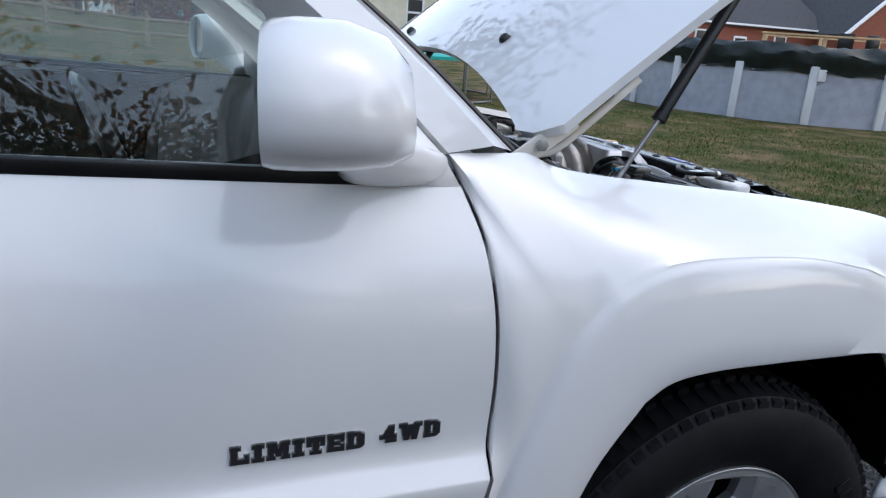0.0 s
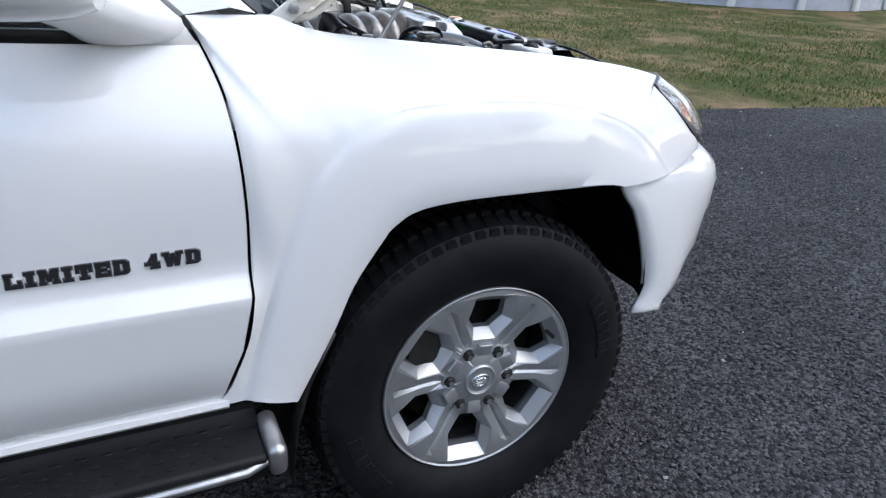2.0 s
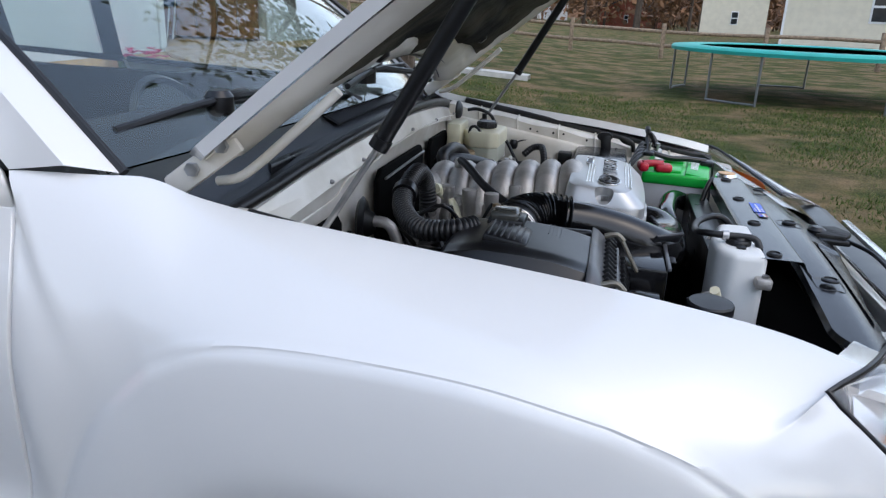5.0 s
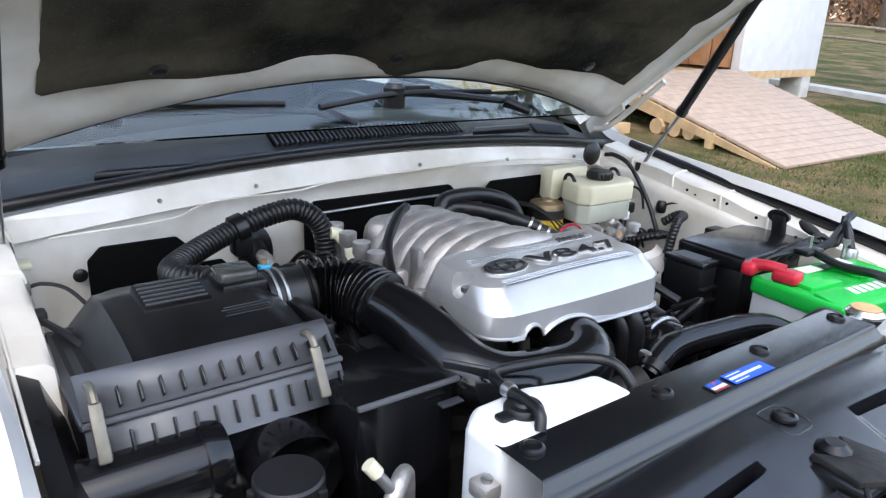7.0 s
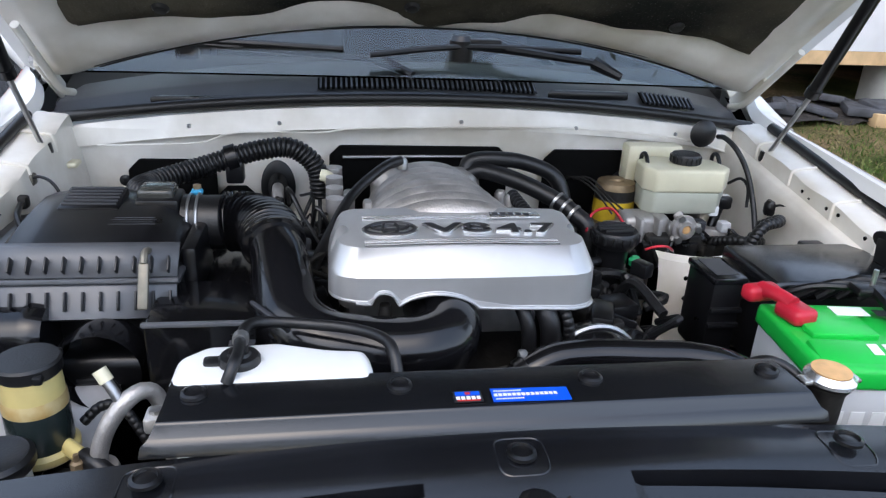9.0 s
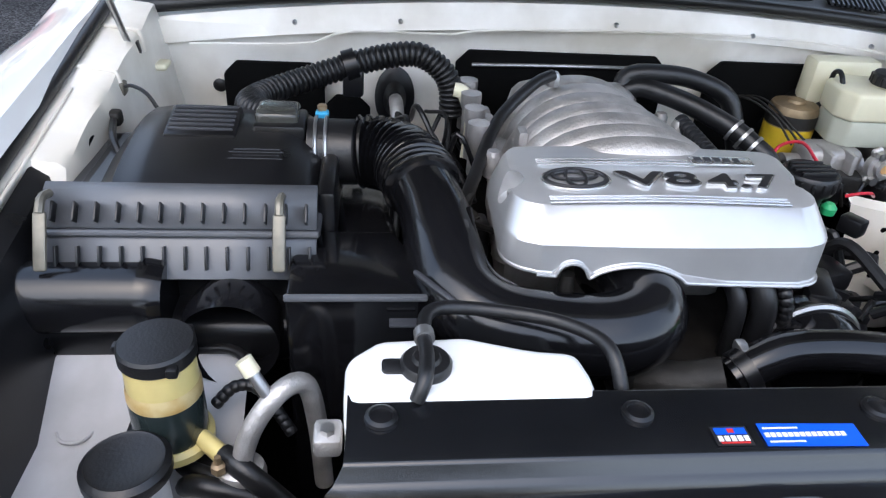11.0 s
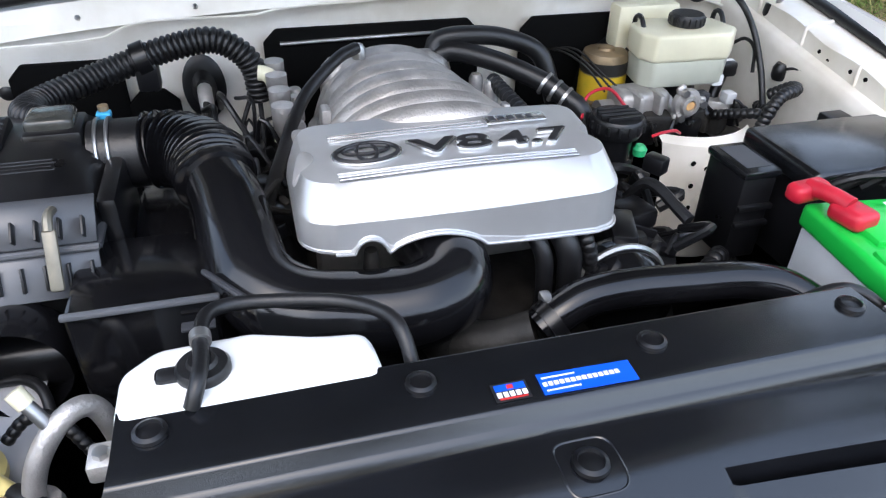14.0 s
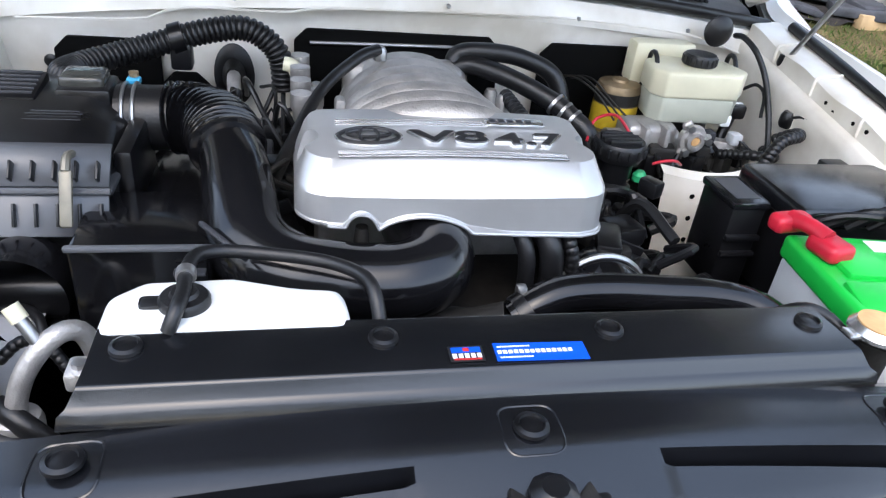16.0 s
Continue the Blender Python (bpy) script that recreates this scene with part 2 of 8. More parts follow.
def tube(pts, r, n=24, seg=12, bm=None, rib=None, cap=True, smooth=True):
    """A hose of radius r, a number or a function of 0..1. rib: (count, depth) makes it corrugated."""
    if rib:
        n = max(n, rib[0] * 8)
    C = spline(pts, n) if smooth else polyline(pts, n)
    up = Vector((0.13, 0.21, 1))
    rows = []
    for i, c in enumerate(C):
        d = (C[min(i + 1, n - 1)] - C[max(i - 1, 0)]).normalized()
        u = (up - d * up.dot(d)).normalized()
        up = u
        w = d.cross(u)
        t = i / (n - 1)
        q = r(t) if callable(r) else r
        if rib:
            q += rib[1] * (abs(math.sin(math.pi * rib[0] * t)) ** (rib[2] if len(rib) > 2 else 0.6) - 0.6)
        rows.append([c + (u * math.cos(a) + w * math.sin(a)) * q for a in (2 * math.pi * k / seg for k in range(seg))])
    bm = grid(rows, bm, True)
    if cap:
        bm.verts.ensure_lookup_table()
        k = len(bm.verts) - n * seg
        bm.faces.new([bm.verts[k + i] for i in range(seg)])
        bm.faces.new([bm.verts[len(bm.verts) - seg + i] for i in range(seg)])
    return bm


def lathe(prof, c=(0, 0, 0), axis="z", seg=32, bm=None, m=None, cap=True):
    """A turned body: prof is a list of (radius, height) along the axis through c."""
    rows = []
    for r, h in prof:
        rows.append([Vector((r * math.cos(a), r * math.sin(a), h)) for a in (2 * math.pi * k / seg for k in range(seg))])
    t = grid(rows, None, True)
    for row in (0, -1):
        if cap and prof[row][0] > 1e-6:
            t.verts.ensure_lookup_table()
            k = 0 if row == 0 else len(t.verts) - seg
            t.faces.new([t.verts[k + i] for i in range(seg)])
    if axis == "y":
        bmesh.ops.rotate(t, verts=t.verts, matrix=Matrix.Rotation(radians(90), 3, "X"))
    if axis == "x":
        bmesh.ops.rotate(t, verts=t.verts, matrix=Matrix.Rotation(radians(90), 3, "Y"))
    if m:
        bmesh.ops.transform(t, matrix=m.to_4x4(), verts=t.verts)
    bmesh.ops.translate(t, verts=t.verts, vec=c)
    bmesh.ops.remove_doubles(t, verts=t.verts, dist=1e-6)
    return join(bm, t)


def slab(poly, z0, z1, bev=0.003, bm=None, seg=2):
    """An upright prism over a plan of (x, y)."""
    t = bmesh.new()
    f = t.faces.new([t.verts.new((x, y, z0)) for x, y in poly])
    e = bmesh.ops.extrude_face_region(t, geom=[f])
    bmesh.ops.translate(t, vec=(0, 0, z1 - z0), verts=[v for v in e["geom"] if isinstance(v, bmesh.types.BMVert)])
    if bev:
        bmesh.ops.bevel(t, geom=t.edges[:], offset=bev, segments=seg, affect="EDGES", profile=0.5)
    return join(bm, t)


def mirror(bm):
    for v in bm.verts:
        v.co.y = -v.co.y
    return bm


def solid(ob, t, off=-1.0):
    md = ob.modifiers.new("thick", "SOLIDIFY")
    md.thickness, md.offset = t, off
    return ob


def lettering(name, text, size, m, material, parent, depth=0.001, spacing=1.0, bold=0.0, shear=0.0, align="CENTER", wide=1.0):
    cu = bpy.data.curves.new(name, "FONT")
    cu.body, cu.size, cu.extrude, cu.align_x, cu.align_y = text, size, depth, align, "CENTER"
    cu.space_character, cu.offset, cu.shear = spacing, bold, shear
    cu.materials.append(material)
    ob = new(name, cu)
    ob.matrix_world = m @ Matrix.Diagonal((wide, 1, 1, 1))
    ob.parent = parent
    return ob


def smooth01(t):
    t = max(0.0, min(1.0, t))
    return t * t * (3 - 2 * t)


def gz(x, y):
    """Height of the ground: level by the car, rising gently behind its far side."""
    return 0.0577 * min(60.0, max(0.0, -x)) * smooth01((y - 1.6) / 2.5)


# ---- ground ----
def span(a, b, n):
    return [a + (b - a) * i / (n - 1) for i in range(n)]


GRASS = bpy.data.materials.new("lawn")
GRASS.use_nodes = True
gn, gl = GRASS.node_tree.nodes, GRASS.node_tree.links
gco = gn.new("ShaderNodeTexCoord")


def layer(nodes, links, co, scale, detail=6.0, lo=0.4, hi=0.6, ca=(0, 0, 0), cb=(1, 1, 1)):
    t = nodes.new("ShaderNodeTexNoise")
    t.inputs["Scale"].default_value, t.inputs["Detail"].default_value = scale, detail
    links.new(co.outputs["Object"], t.inputs["Vector"])
    r = nodes.new("ShaderNodeValToRGB")
    r.color_ramp.elements[0].position, r.color_ramp.elements[1].position = lo, hi
    r.color_ramp.elements[0].color, r.color_ramp.elements[1].color = (*ca, 1), (*cb, 1)
    links.new(t.outputs[0], r.inputs[0])
    return r


ga = layer(gn, gl, gco, 1.1, 7, 0.42, 0.60, (0.080, 0.098, 0.026), (0.245, 0.178, 0.100))
gb = layer(gn, gl, gco, 60, 4, 0.35, 0.7, (0.45, 0.45, 0.45), (1.35, 1.35, 1.3))
gc = layer(gn, gl, gco, 3.2, 6, 0.38, 0.66, (0.75, 0.8, 0.7), (1.25, 1.15, 1.1))
gm = gn.new("ShaderNodeMix")
gm.data_type, gm.blend_type = "RGBA", "MULTIPLY"
gm.inputs[0].default_value = 1.0
gl.new(ga.outputs[0], gm.inputs[6])
gl.new(gb.outputs[0], gm.inputs[7])
gm2 = gn.new("ShaderNodeMix")
gm2.data_type, gm2.blend_type = "RGBA", "MULTIPLY"
gm2.inputs[0].default_value = 1.0
gl.new(gm.outputs[2], gm2.inputs[6])
gl.new(gc.outputs[0], gm2.inputs[7])
gl.new(gm2.outputs[2], gn["Principled BSDF"].inputs["Base Color"])
gn["Principled BSDF"].inputs["Roughness"].default_value = 0.95
gn["Principled BSDF"].inputs["Specular IOR Level"].default_value = 0.15
gt = gn.new("ShaderNodeTexNoise")
gt.inputs["Scale"].default_value = 90
gl.new(gco.outputs["Object"], gt.inputs["Vector"])
gbp = gn.new("ShaderNodeBump")
gbp.inputs["Strength"].default_value, gbp.inputs["Distance"].default_value = 0.9, 0.03
gl.new(gt.outputs[0], gbp.inputs["Height"])
gl.new(gbp.outputs[0], gn["Principled BSDF"].inputs["Normal"])

xs = [-900, -300, -120] + span(-60, 40, 101) + [80, 200, 500, 900]
ys = [-900, -300, -80, -40] + span(-20, 60, 81) + [100, 250, 900]
rows = [[(x, y, gz(x, y) + (0.0 if abs(x) > 50 or abs(y) > 60 else 0.02 * noise.noise((x * 0.4, y * 0.4, 0)) * smooth01((y - 3) / 3))) for x in xs] for y in ys]
ground = tagged(part("ground", grid(rows), GRASS), "patchy green and brown autumn lawn", kind="structure")

GRAVEL = bpy.data.materials.new("gravel")
GRAVEL.use_nodes = True
an, al = GRAVEL.node_tree.nodes, GRAVEL.node_tree.links
aco = an.new("ShaderNodeTexCoord")
av = an.new("ShaderNodeTexVoronoi")
av.inputs["Scale"].default_value = 95
al.new(aco.outputs["Object"], av.inputs["Vector"])
ar = an.new("ShaderNodeValToRGB")
ar.color_ramp.elements[0].color, ar.color_ramp.elements[0].position = (0.014, 0.014, 0.015, 1), 0.2
ar.color_ramp.elements[1].color, ar.color_ramp.elements[1].position = (0.11, 0.109, 0.111, 1), 1.0
asep = an.new("ShaderNodeSeparateColor")
al.new(av.outputs["Color"], asep.inputs[0])
al.new(asep.outputs[0], ar.inputs[0])
ag = layer(an, al, aco, 1.3, 5, 0.3, 0.7, (0.6, 0.6, 0.62), (1.15, 1.15, 1.15))
am = an.new("ShaderNodeMix")
am.data_type, am.blend_type = "RGBA", "MULTIPLY"
am.inputs[0].default_value = 1.0
al.new(ar.outputs[0], am.inputs[6])
al.new(ag.outputs[0], am.inputs[7])
al.new(am.outputs[2], an["Principled BSDF"].inputs["Base Color"])
an["Principled BSDF"].inputs["Roughness"].default_value = 0.9
an["Principled BSDF"].inputs["Specular IOR Level"].default_value = 0.2
abp = an.new("ShaderNodeBump")
abp.inputs["Strength"].default_value, abp.inputs["Distance"].default_value = 1.0, 0.012
abp.invert = True
al.new(av.outputs["Distance"], abp.inputs["Height"])
al.new(abp.outputs[0], an["Principled BSDF"].inputs["Normal"])


def drive_edge(x):
    """Far border of the drive, where the lawn begins."""
    return 1.05 + 1.5 * smooth01((x - 1.0) / 2.2) - 0.2 * max(0.0, x - 3.4) + 0.05 * noise.noise((x * 2.3, 0, 0)) + 0.03 * noise.noise((x * 9, 3, 0))


rows = []
for x in span(-14, 22, 289):
    e = drive_edge(x)
    rows.append([(x, y, 0.006 + 0.004 * noise.noise((x, y, 0))) for y in span(-6.5, e - 0.06, 24)] + [(x, e, -0.02)])
tagged(part("road", grid(rows), GRAVEL), "dark grey crushed gravel drive", kind="structure")
# loose stones on the drive
rng = np.random.default_rng(5)
n_st = 60000
sx = rng.uniform(-1.2, 4.6, n_st)
sy = rng.uniform(-2.2, 2.3, n_st)
keep = np.array([y < drive_edge(x) - 0.05 for x, y in zip(sx, sy)])
sx, sy = sx[keep], sy[keep]
n_st = len(sx)
octa = np.array([(1, 0, 0), (0, 1, 0), (-1, 0, 0), (0, -1, 0), (0, 0, 1), (0, 0, -1)], float)
vs = octa[None] * rng.uniform(0.6, 1.3, (n_st, 6, 1)) * (rng.uniform(0.003, 0.0095, n_st) ** 1.0)[:, None, None] * np.array((1, 1, 0.7))
ang = rng.uniform(0, 6.28, n_st)[:, None]
rx_, ry_ = vs[..., 0] * np.cos(ang) - vs[..., 1] * np.sin(ang), vs[..., 0] * np.sin(ang) + vs[..., 1] * np.cos(ang)
vs = np.stack([rx_ + sx[:, None], ry_ + sy[:, None], vs[..., 2] + 0.009], -1).reshape(-1, 3)
tri = np.array([(0, 1, 4), (1, 2, 4), (2, 3, 4), (3, 0, 4), (1, 0, 5), (2, 1, 5), (3, 2, 5), (0, 3, 5)])
fs = (tri[None] + 6 * np.arange(n_st)[:, None, None]).reshape(-1, 3)
me = bpy.data.meshes.new("gravel_stones")
me.from_pydata(vs.tolist(), [], fs.tolist())
STONE = mat("loose_stone", (0.09, 0.09, 0.095), 0.7)
stn, stl = STONE.node_tree.nodes, STONE.node_tree.links
sgeo, sramp = stn.new("ShaderNodeNewGeometry"), stn.new("ShaderNodeValToRGB")
sramp.color_ramp.elements[0].color, sramp.color_ramp.elements[1].color = (0.016, 0.016, 0.018, 1), (0.48, 0.47, 0.46, 1)
mid = sramp.color_ramp.elements.new(0.72)
mid.color = (0.085, 0.085, 0.09, 1)
sramp.color_ramp.elements[1].position = 1.0
stl.new(sgeo.outputs["Random Per Island"], sramp.inputs[0])
stl.new(sramp.outputs[0], stn["Principled BSDF"].inputs["Base Color"])
me.materials.append(STONE)
tagged(new("gravel_stones", me), "loose dark and pale grey gravel stones", "gravel", kind="stuff")

# short grass blades on the nearer lawn, sparse over the brown patches
rng = np.random.default_rng(12)
n_gr = 150000
gx_ = rng.uniform(-5.0, 11.0, n_gr)
gy_ = 1.0 + 11.0 * rng.uniform(0, 1, n_gr) ** 1.4
keep = np.array([y > drive_edge(x) - 0.06 + 0.12 * noise.noise((x * 5, y * 5, 2)) and noise.noise((x * 0.8, y * 0.8, 5)) + 0.5 * noise.noise((x * 3, y * 3, 7)) > 0.02 - 0.45 * r_ for x, y, r_ in zip(gx_, gy_, rng.uniform(0, 1, n_gr))])
gx_, gy_ = gx_[keep], gy_[keep]
n_gr = len(gx_)
gzz = np.array([gz(x, y) for x, y in zip(gx_, gy_)])
aa = rng.uniform(0, 6.28, n_gr)
hh = rng.uniform(0.015, 0.05, n_gr)
wd_ = rng.uniform(0.004, 0.010, n_gr)
base = np.stack([gx_, gy_, gzz - 0.004], -1)
side = np.stack([np.cos(aa) * wd_, np.sin(aa) * wd_, 0 * aa], -1)
tip = np.stack([rng.normal(0, 0.02, n_gr), rng.normal(0, 0.02, n_gr), hh], -1)
vs = np.stack([base - side, base + side, base + tip], 1).reshape(-1, 3)
me = bpy.data.meshes.new("lawn_grass")
me.from_pydata(vs.tolist(), [], np.arange(3 * n_gr).reshape(-1, 3).tolist())
BLADE = mat("grass_blade", (0.09, 0.13, 0.03), 0.8, spec=0.2)
bln, bll = BLADE.node_tree.nodes, BLADE.node_tree.links
bgeo, bramp = bln.new("ShaderNodeNewGeometry"), bln.new("ShaderNodeValToRGB")
bramp.color_ramp.elements[0].color, bramp.color_ramp.elements[1].color = (0.045, 0.085, 0.015, 1), (0.30, 0.23, 0.12, 1)
for q_, c_ in ((0.45, (0.085, 0.14, 0.028, 1)), (0.75, (0.17, 0.17, 0.06, 1))):
    bramp.color_ramp.elements.new(q_).color = c_
bll.new(bgeo.outputs["Random Per Island"], bramp.inputs[0])
bll.new(bramp.outputs[0], bln["Principled BSDF"].inputs["Base Color"])
me.materials.append(BLADE)
tagged(new("lawn_grass", me), "short green and straw-coloured grass blades", "grass", kind="stuff")

# ---- car body ----
N = 132
ARCH = [(-0.417, -0.915, 0.465), (-0.347, -0.92, 0.605), (-0.302, -0.922, 0.705), (-0.236, -0.924, 0.803), (-0.190, -0.925, 0.832), (-0.112, -0.925, 0.843), (0.011, -0.924, 0.844), (0.213, -0.918, 0.838), (0.270, -0.914, 0.833), (0.297, -0.911, 0.826)]
CREASE = [(-0.508, -0.915, 0.490), (-0.487, -0.915, 0.573), (-0.434, -0.914, 0.748), (-0.374, -0.909, 0.882), (-0.294, -0.902, 0.972), (-0.221, -0.899, 1.005), (-0.112, -0.898, 1.017), (0.068, -0.897, 1.011), (0.218, -0.893, 0.983), (0.31, -0.885, 0.946), (0.39, -0.880, 0.888), (0.447, -0.878, 0.826)]
GAP = [(-0.562, -0.910, 0.482), (-0.552, -0.912, 0.504), (-0.539, -0.913, 0.522), (-0.502, -0.914, 0.62), (-0.489, -0.913, 0.700), (-0.486, -0.905, 0.75), (-0.484, -0.902, 0.856), (-0.489, -0.888, 0.962), (-0.500, -0.852, 1.047), (-0.521, -0.815, 1.114), (-0.545, -0.797, 1.167)]
TOP = [(-0.439, -0.763, 1.162), (-0.385, -0.735, 1.157), (-0.330, -0.722, 1.134), (-0.244, -0.72, 1.119), (-0.153, -0.72, 1.110), (-0.031, -0.718, 1.097), (0.172, -0.715, 1.076), (0.338, -0.712, 1.053), (0.430, -0.717, 1.037), (0.498, -0.736, 1.020)]
NOSE = [(0.470, -0.766, 1.018), (0.447, -0.789, 1.010), (0.475, -0.797, 0.985), (0.53, -0.799, 0.940), (0.609, -0.787, 0.874), (0.616, -0.790, 0.848)]
BOUND = GAP + TOP + NOSE


def along(P, w):
    """N points on P: the pieces given by w, (point index, share) pairs, each take their share."""
    out = []
    prev, s0 = 0, 0
    for idx, share in w:
        n = round(share * (N - 1))
        seg = spline(P[prev:idx + 1], n + 1) if idx - prev > 1 else polyline(P[prev:idx + 1], n + 1)
        out += seg[:-1]
        prev, s0 = idx, s0 + n
    out.append(Vector(P[-1]))
    return out


def resample(P):
    return polyline(P, N)


# upright profile of the side, from sill to belt
SIDE = [(0.498, -0.892), (0.512, -0.906), (0.60, -0.918), (0.692, -0.926), (0.710, -0.928), (0.714, -0.9265), (0.738, -0.904), (0.752, -0.8985), (0.775, -0.8970), (0.81, -0.899), (0.88, -0.900), (0.96, -0.893), (1.04, -0.866), (1.10, -0.831), (1.122, -0.818), (1.126, -0.80)]

SIDE = SIDE[:9] + [(p.z, p.y) for p in spline([(0, y, z) for z, y in SIDE[9:15]], 24)] + SIDE[15:]


def side_y(z):
    """How far out the body side stands at height z."""
    for (z0, y0), (z1, y1) in zip(SIDE, SIDE[1:]):
        if z0 <= z <= z1:
            return y0 + (y1 - y0) * (z - z0) / (z1 - z0)
    return -0.80 if z > 1.1 else -0.90


def skin_y(z):
    """The side's profile, carried on above the belt."""
    return side_y(z) if z < 1.09 else side_y(1.09) + (z - 1.09) * 0.5


GAP_LINE = [(p.z, p.x) for p in spline(GAP, 90)]


def gap_x(z):
    pts = GAP_LINE
    for (z0, x0), (z1, x1) in zip(pts, pts[1:]):
        if z0 <= z <= z1:
            return x0 + (x1 - x0) * (z - z0) / (z1 - z0)
    return pts[-1][1] if z > pts[-1][0] else pts[0][1]


def fender(flip):
    a = along(ARCH, [(3, 0.30), (8, 0.55), (9, 0.15)])
    c = along(CREASE, [(4, 0.36), (8, 0.36), (11, 0.28)])
    b = along(BOUND, [(10, 0.34), (20, 0.40), (26, 0.26)])
    a, c, b = resample(a), resample(c), resample(b)
    inner = [p + Vector((0, 0.05, 0.006)) for p in a]
    lip = [p.lerp(q, 0.04) + Vector((0, -0.004, 0)) for p, q in zip(a, c)]
    rows = [inner, a, lip]
    for k in (0.3, 0.55, 0.8, 0.93):
        rows.append([p.lerp(q, k) + Vector((0, -0.007 * math.sin(math.pi * k) - 0.002, 0)) for p, q in zip(a, c)])
    rows.append(c)
    # body skin: runs on from the door, rolls over to the bonnet's edge and wraps the lamp
    for p in b:
        if p.x < -0.40 and p.z < 1.115:
            p.y = side_y(p.z)
            p.x = gap_x(p.z)
    step = []
    for p, q in zip(c, b):
        t = p + (q - p).normalized() * 0.014
        t.y = p.y + 0.0045 + 0.0025 * smooth01((-0.20 - p.x) / 0.1)
        step.append(t)
    rows.append([p.lerp(t, 0.5) + Vector((0, 0.0015, 0)) for p, t in zip(c, step)])
    rows.append(step)
    for k in (0.04, 0.10, 0.17, 0.25, 0.33, 0.42, 0.51, 0.60, 0.69, 0.77, 0.85, 0.92, 0.97):
        r = []
        for p, q in zip(step, b):
            t = p.lerp(q, k)
            e = 1.18 - 0.13 * smooth01((q.x - 0.25) / 0.2)
            arc = q.y + (p.y - q.y) * (1 - k ** e) ** (1 / e)
            flat = skin_y(t.z) + (q.y - skin_y(q.z)) * k + (p.y - skin_y(p.z)) * (1 - k) - 0.006 * math.sin(math.pi * k) * smooth01((q.z - 0.80) / 0.15)
            t.y = min(flat, arc)
            r.append(t)
        rows.append(r)
    rows.append([Vector((p.x, p.y, p.z)) for p in b])
    # even out the skin between the flare and the bonnet's edge
    Y = np.array([[q.y for q in r] for r in rows[9:]])
    for _ in range(14):
        mean = (Y[:-2, 1:-1] + Y[2:, 1:-1] + Y[1:-1, :-2] + Y[1:-1, 2:]) / 4
        Y[1:-1, 1:-1] += 0.5 * (mean - Y[1:-1, 1:-1])
    for r, ys_ in zip(rows[9:], Y):
        for q, y in zip(r, ys_):
            q.y = float(y)
    rows.append([p + (Vector((0, 0.012, -0.02)) if p.z > 1.0 and p.x > -0.5 else Vector((0.004, 0.018, -0.004))) for p in b])
    bm = grid(rows)
    return mirror(bm) if flip else bm


def half(name, f, material, label=""):
    part(name, f(False), material, CAR, label)
    part(name, f(True), material, CAR, label)


half("fender", fender, PAINT)

def side_panel(front, back, belt, flip):
    rows = []
    for z, y in SIDE:
        f, r = front(z), back(z)
        k = smooth01((z - 0.8) / 0.3)
        row = [(f, y + 0.022, z), (f - 0.0015, y + 0.004, z), (f - 0.004, y, z)]
        for i in range(1, 15):
            t = i / 15
            x = f - 0.004 + (r - f) * t
            row.append((x, y + 0.006 * t * k, z + (belt * (f - x)) * k))
        row += [(r + 0.004, y + 0.006 * k, z + belt * (f - r) * k), (r, y + 0.02, z + belt * (f - r) * k)]
        rows.append(row)
    bm = grid(rows)
    return mirror(bm) if flip else bm


for fl in (False, True):
    d = part("door", side_panel(lambda z: gap_x(z) - 0.0026, lambda z: -1.56, 0.04, fl), PAINT, CAR, "white front door with a raised lower body line")
    d2 = part("door", side_panel(lambda z: -1.566, lambda z: -2.30 - 0.10 * smooth01((z - 0.6) / 0.4), 0.04, fl), PAINT, CAR)
    part("quarter_panel", side_panel(lambda z: -2.306 - 0.10 * smooth01((z - 0.6) / 0.4), lambda z: -3.70, 0.02, fl), PAINT, CAR)
    s = -1 if not fl else 1
    # dark seam backing and sill
    part("seam_backing", grid([[(gap_x(z) + q, s * (abs(y) - 0.050), z) for z, y in SIDE[:-1]] for q in (-0.03, 0.03)]), DARK, CAR)
    bm = grid([[(x, s * y, z) for x in span(-0.545, -2.30, 12)] for y, z in ((-0.885, 0.500), (-0.905, 0.493), (-0.908, 0.482), (-0.902, 0.474), (-0.88, 0.470), (-0.78, 0.47))])
    part("sill", bm, PAINT, CAR)
    # running board
    rb = part("running_board", box((-1.43, s * 0.962, 0.425), (1.86, 0.140, 0.05), 0.012, 3), BOARD, CAR, "black studded running board with a silver edge")
    part("inner_skirt", grid([[(x, s * y, z) for x in span(-0.50, -2.34, 12)] for y, z in ((0.897, 0.476), (0.900, 0.462), (0.912, 0.452), (0.94, 0.450))]), BOARD, rb)
    bm = B()
    for j in range(4):
        for k in range(46):
            box((-0.56 - 0.040 * k - 0.020 * (j % 2), s * (0.925 + 0.026 * j), 0.4505), (0.020, 0.010, 0.003), 0.001, 1, bm)
    part("tread", bm, BOARD, rb, "low oblong studs", kind="stuff")
    part("edge_trim", tube([(-0.505, s * 1.022, 0.432), (-0.56, s * 1.034, 0.426), (-1.2, s * 1.036, 0.424), (-2.32, s * 1.036, 0.424)], 0.009, 30, 12), STEEL, rb)
    part("end_cap", box((-0.484, s * 0.972, 0.430), (0.036, 0.128, 0.066), 0.016, 3), STEEL, rb, "silver end cap")

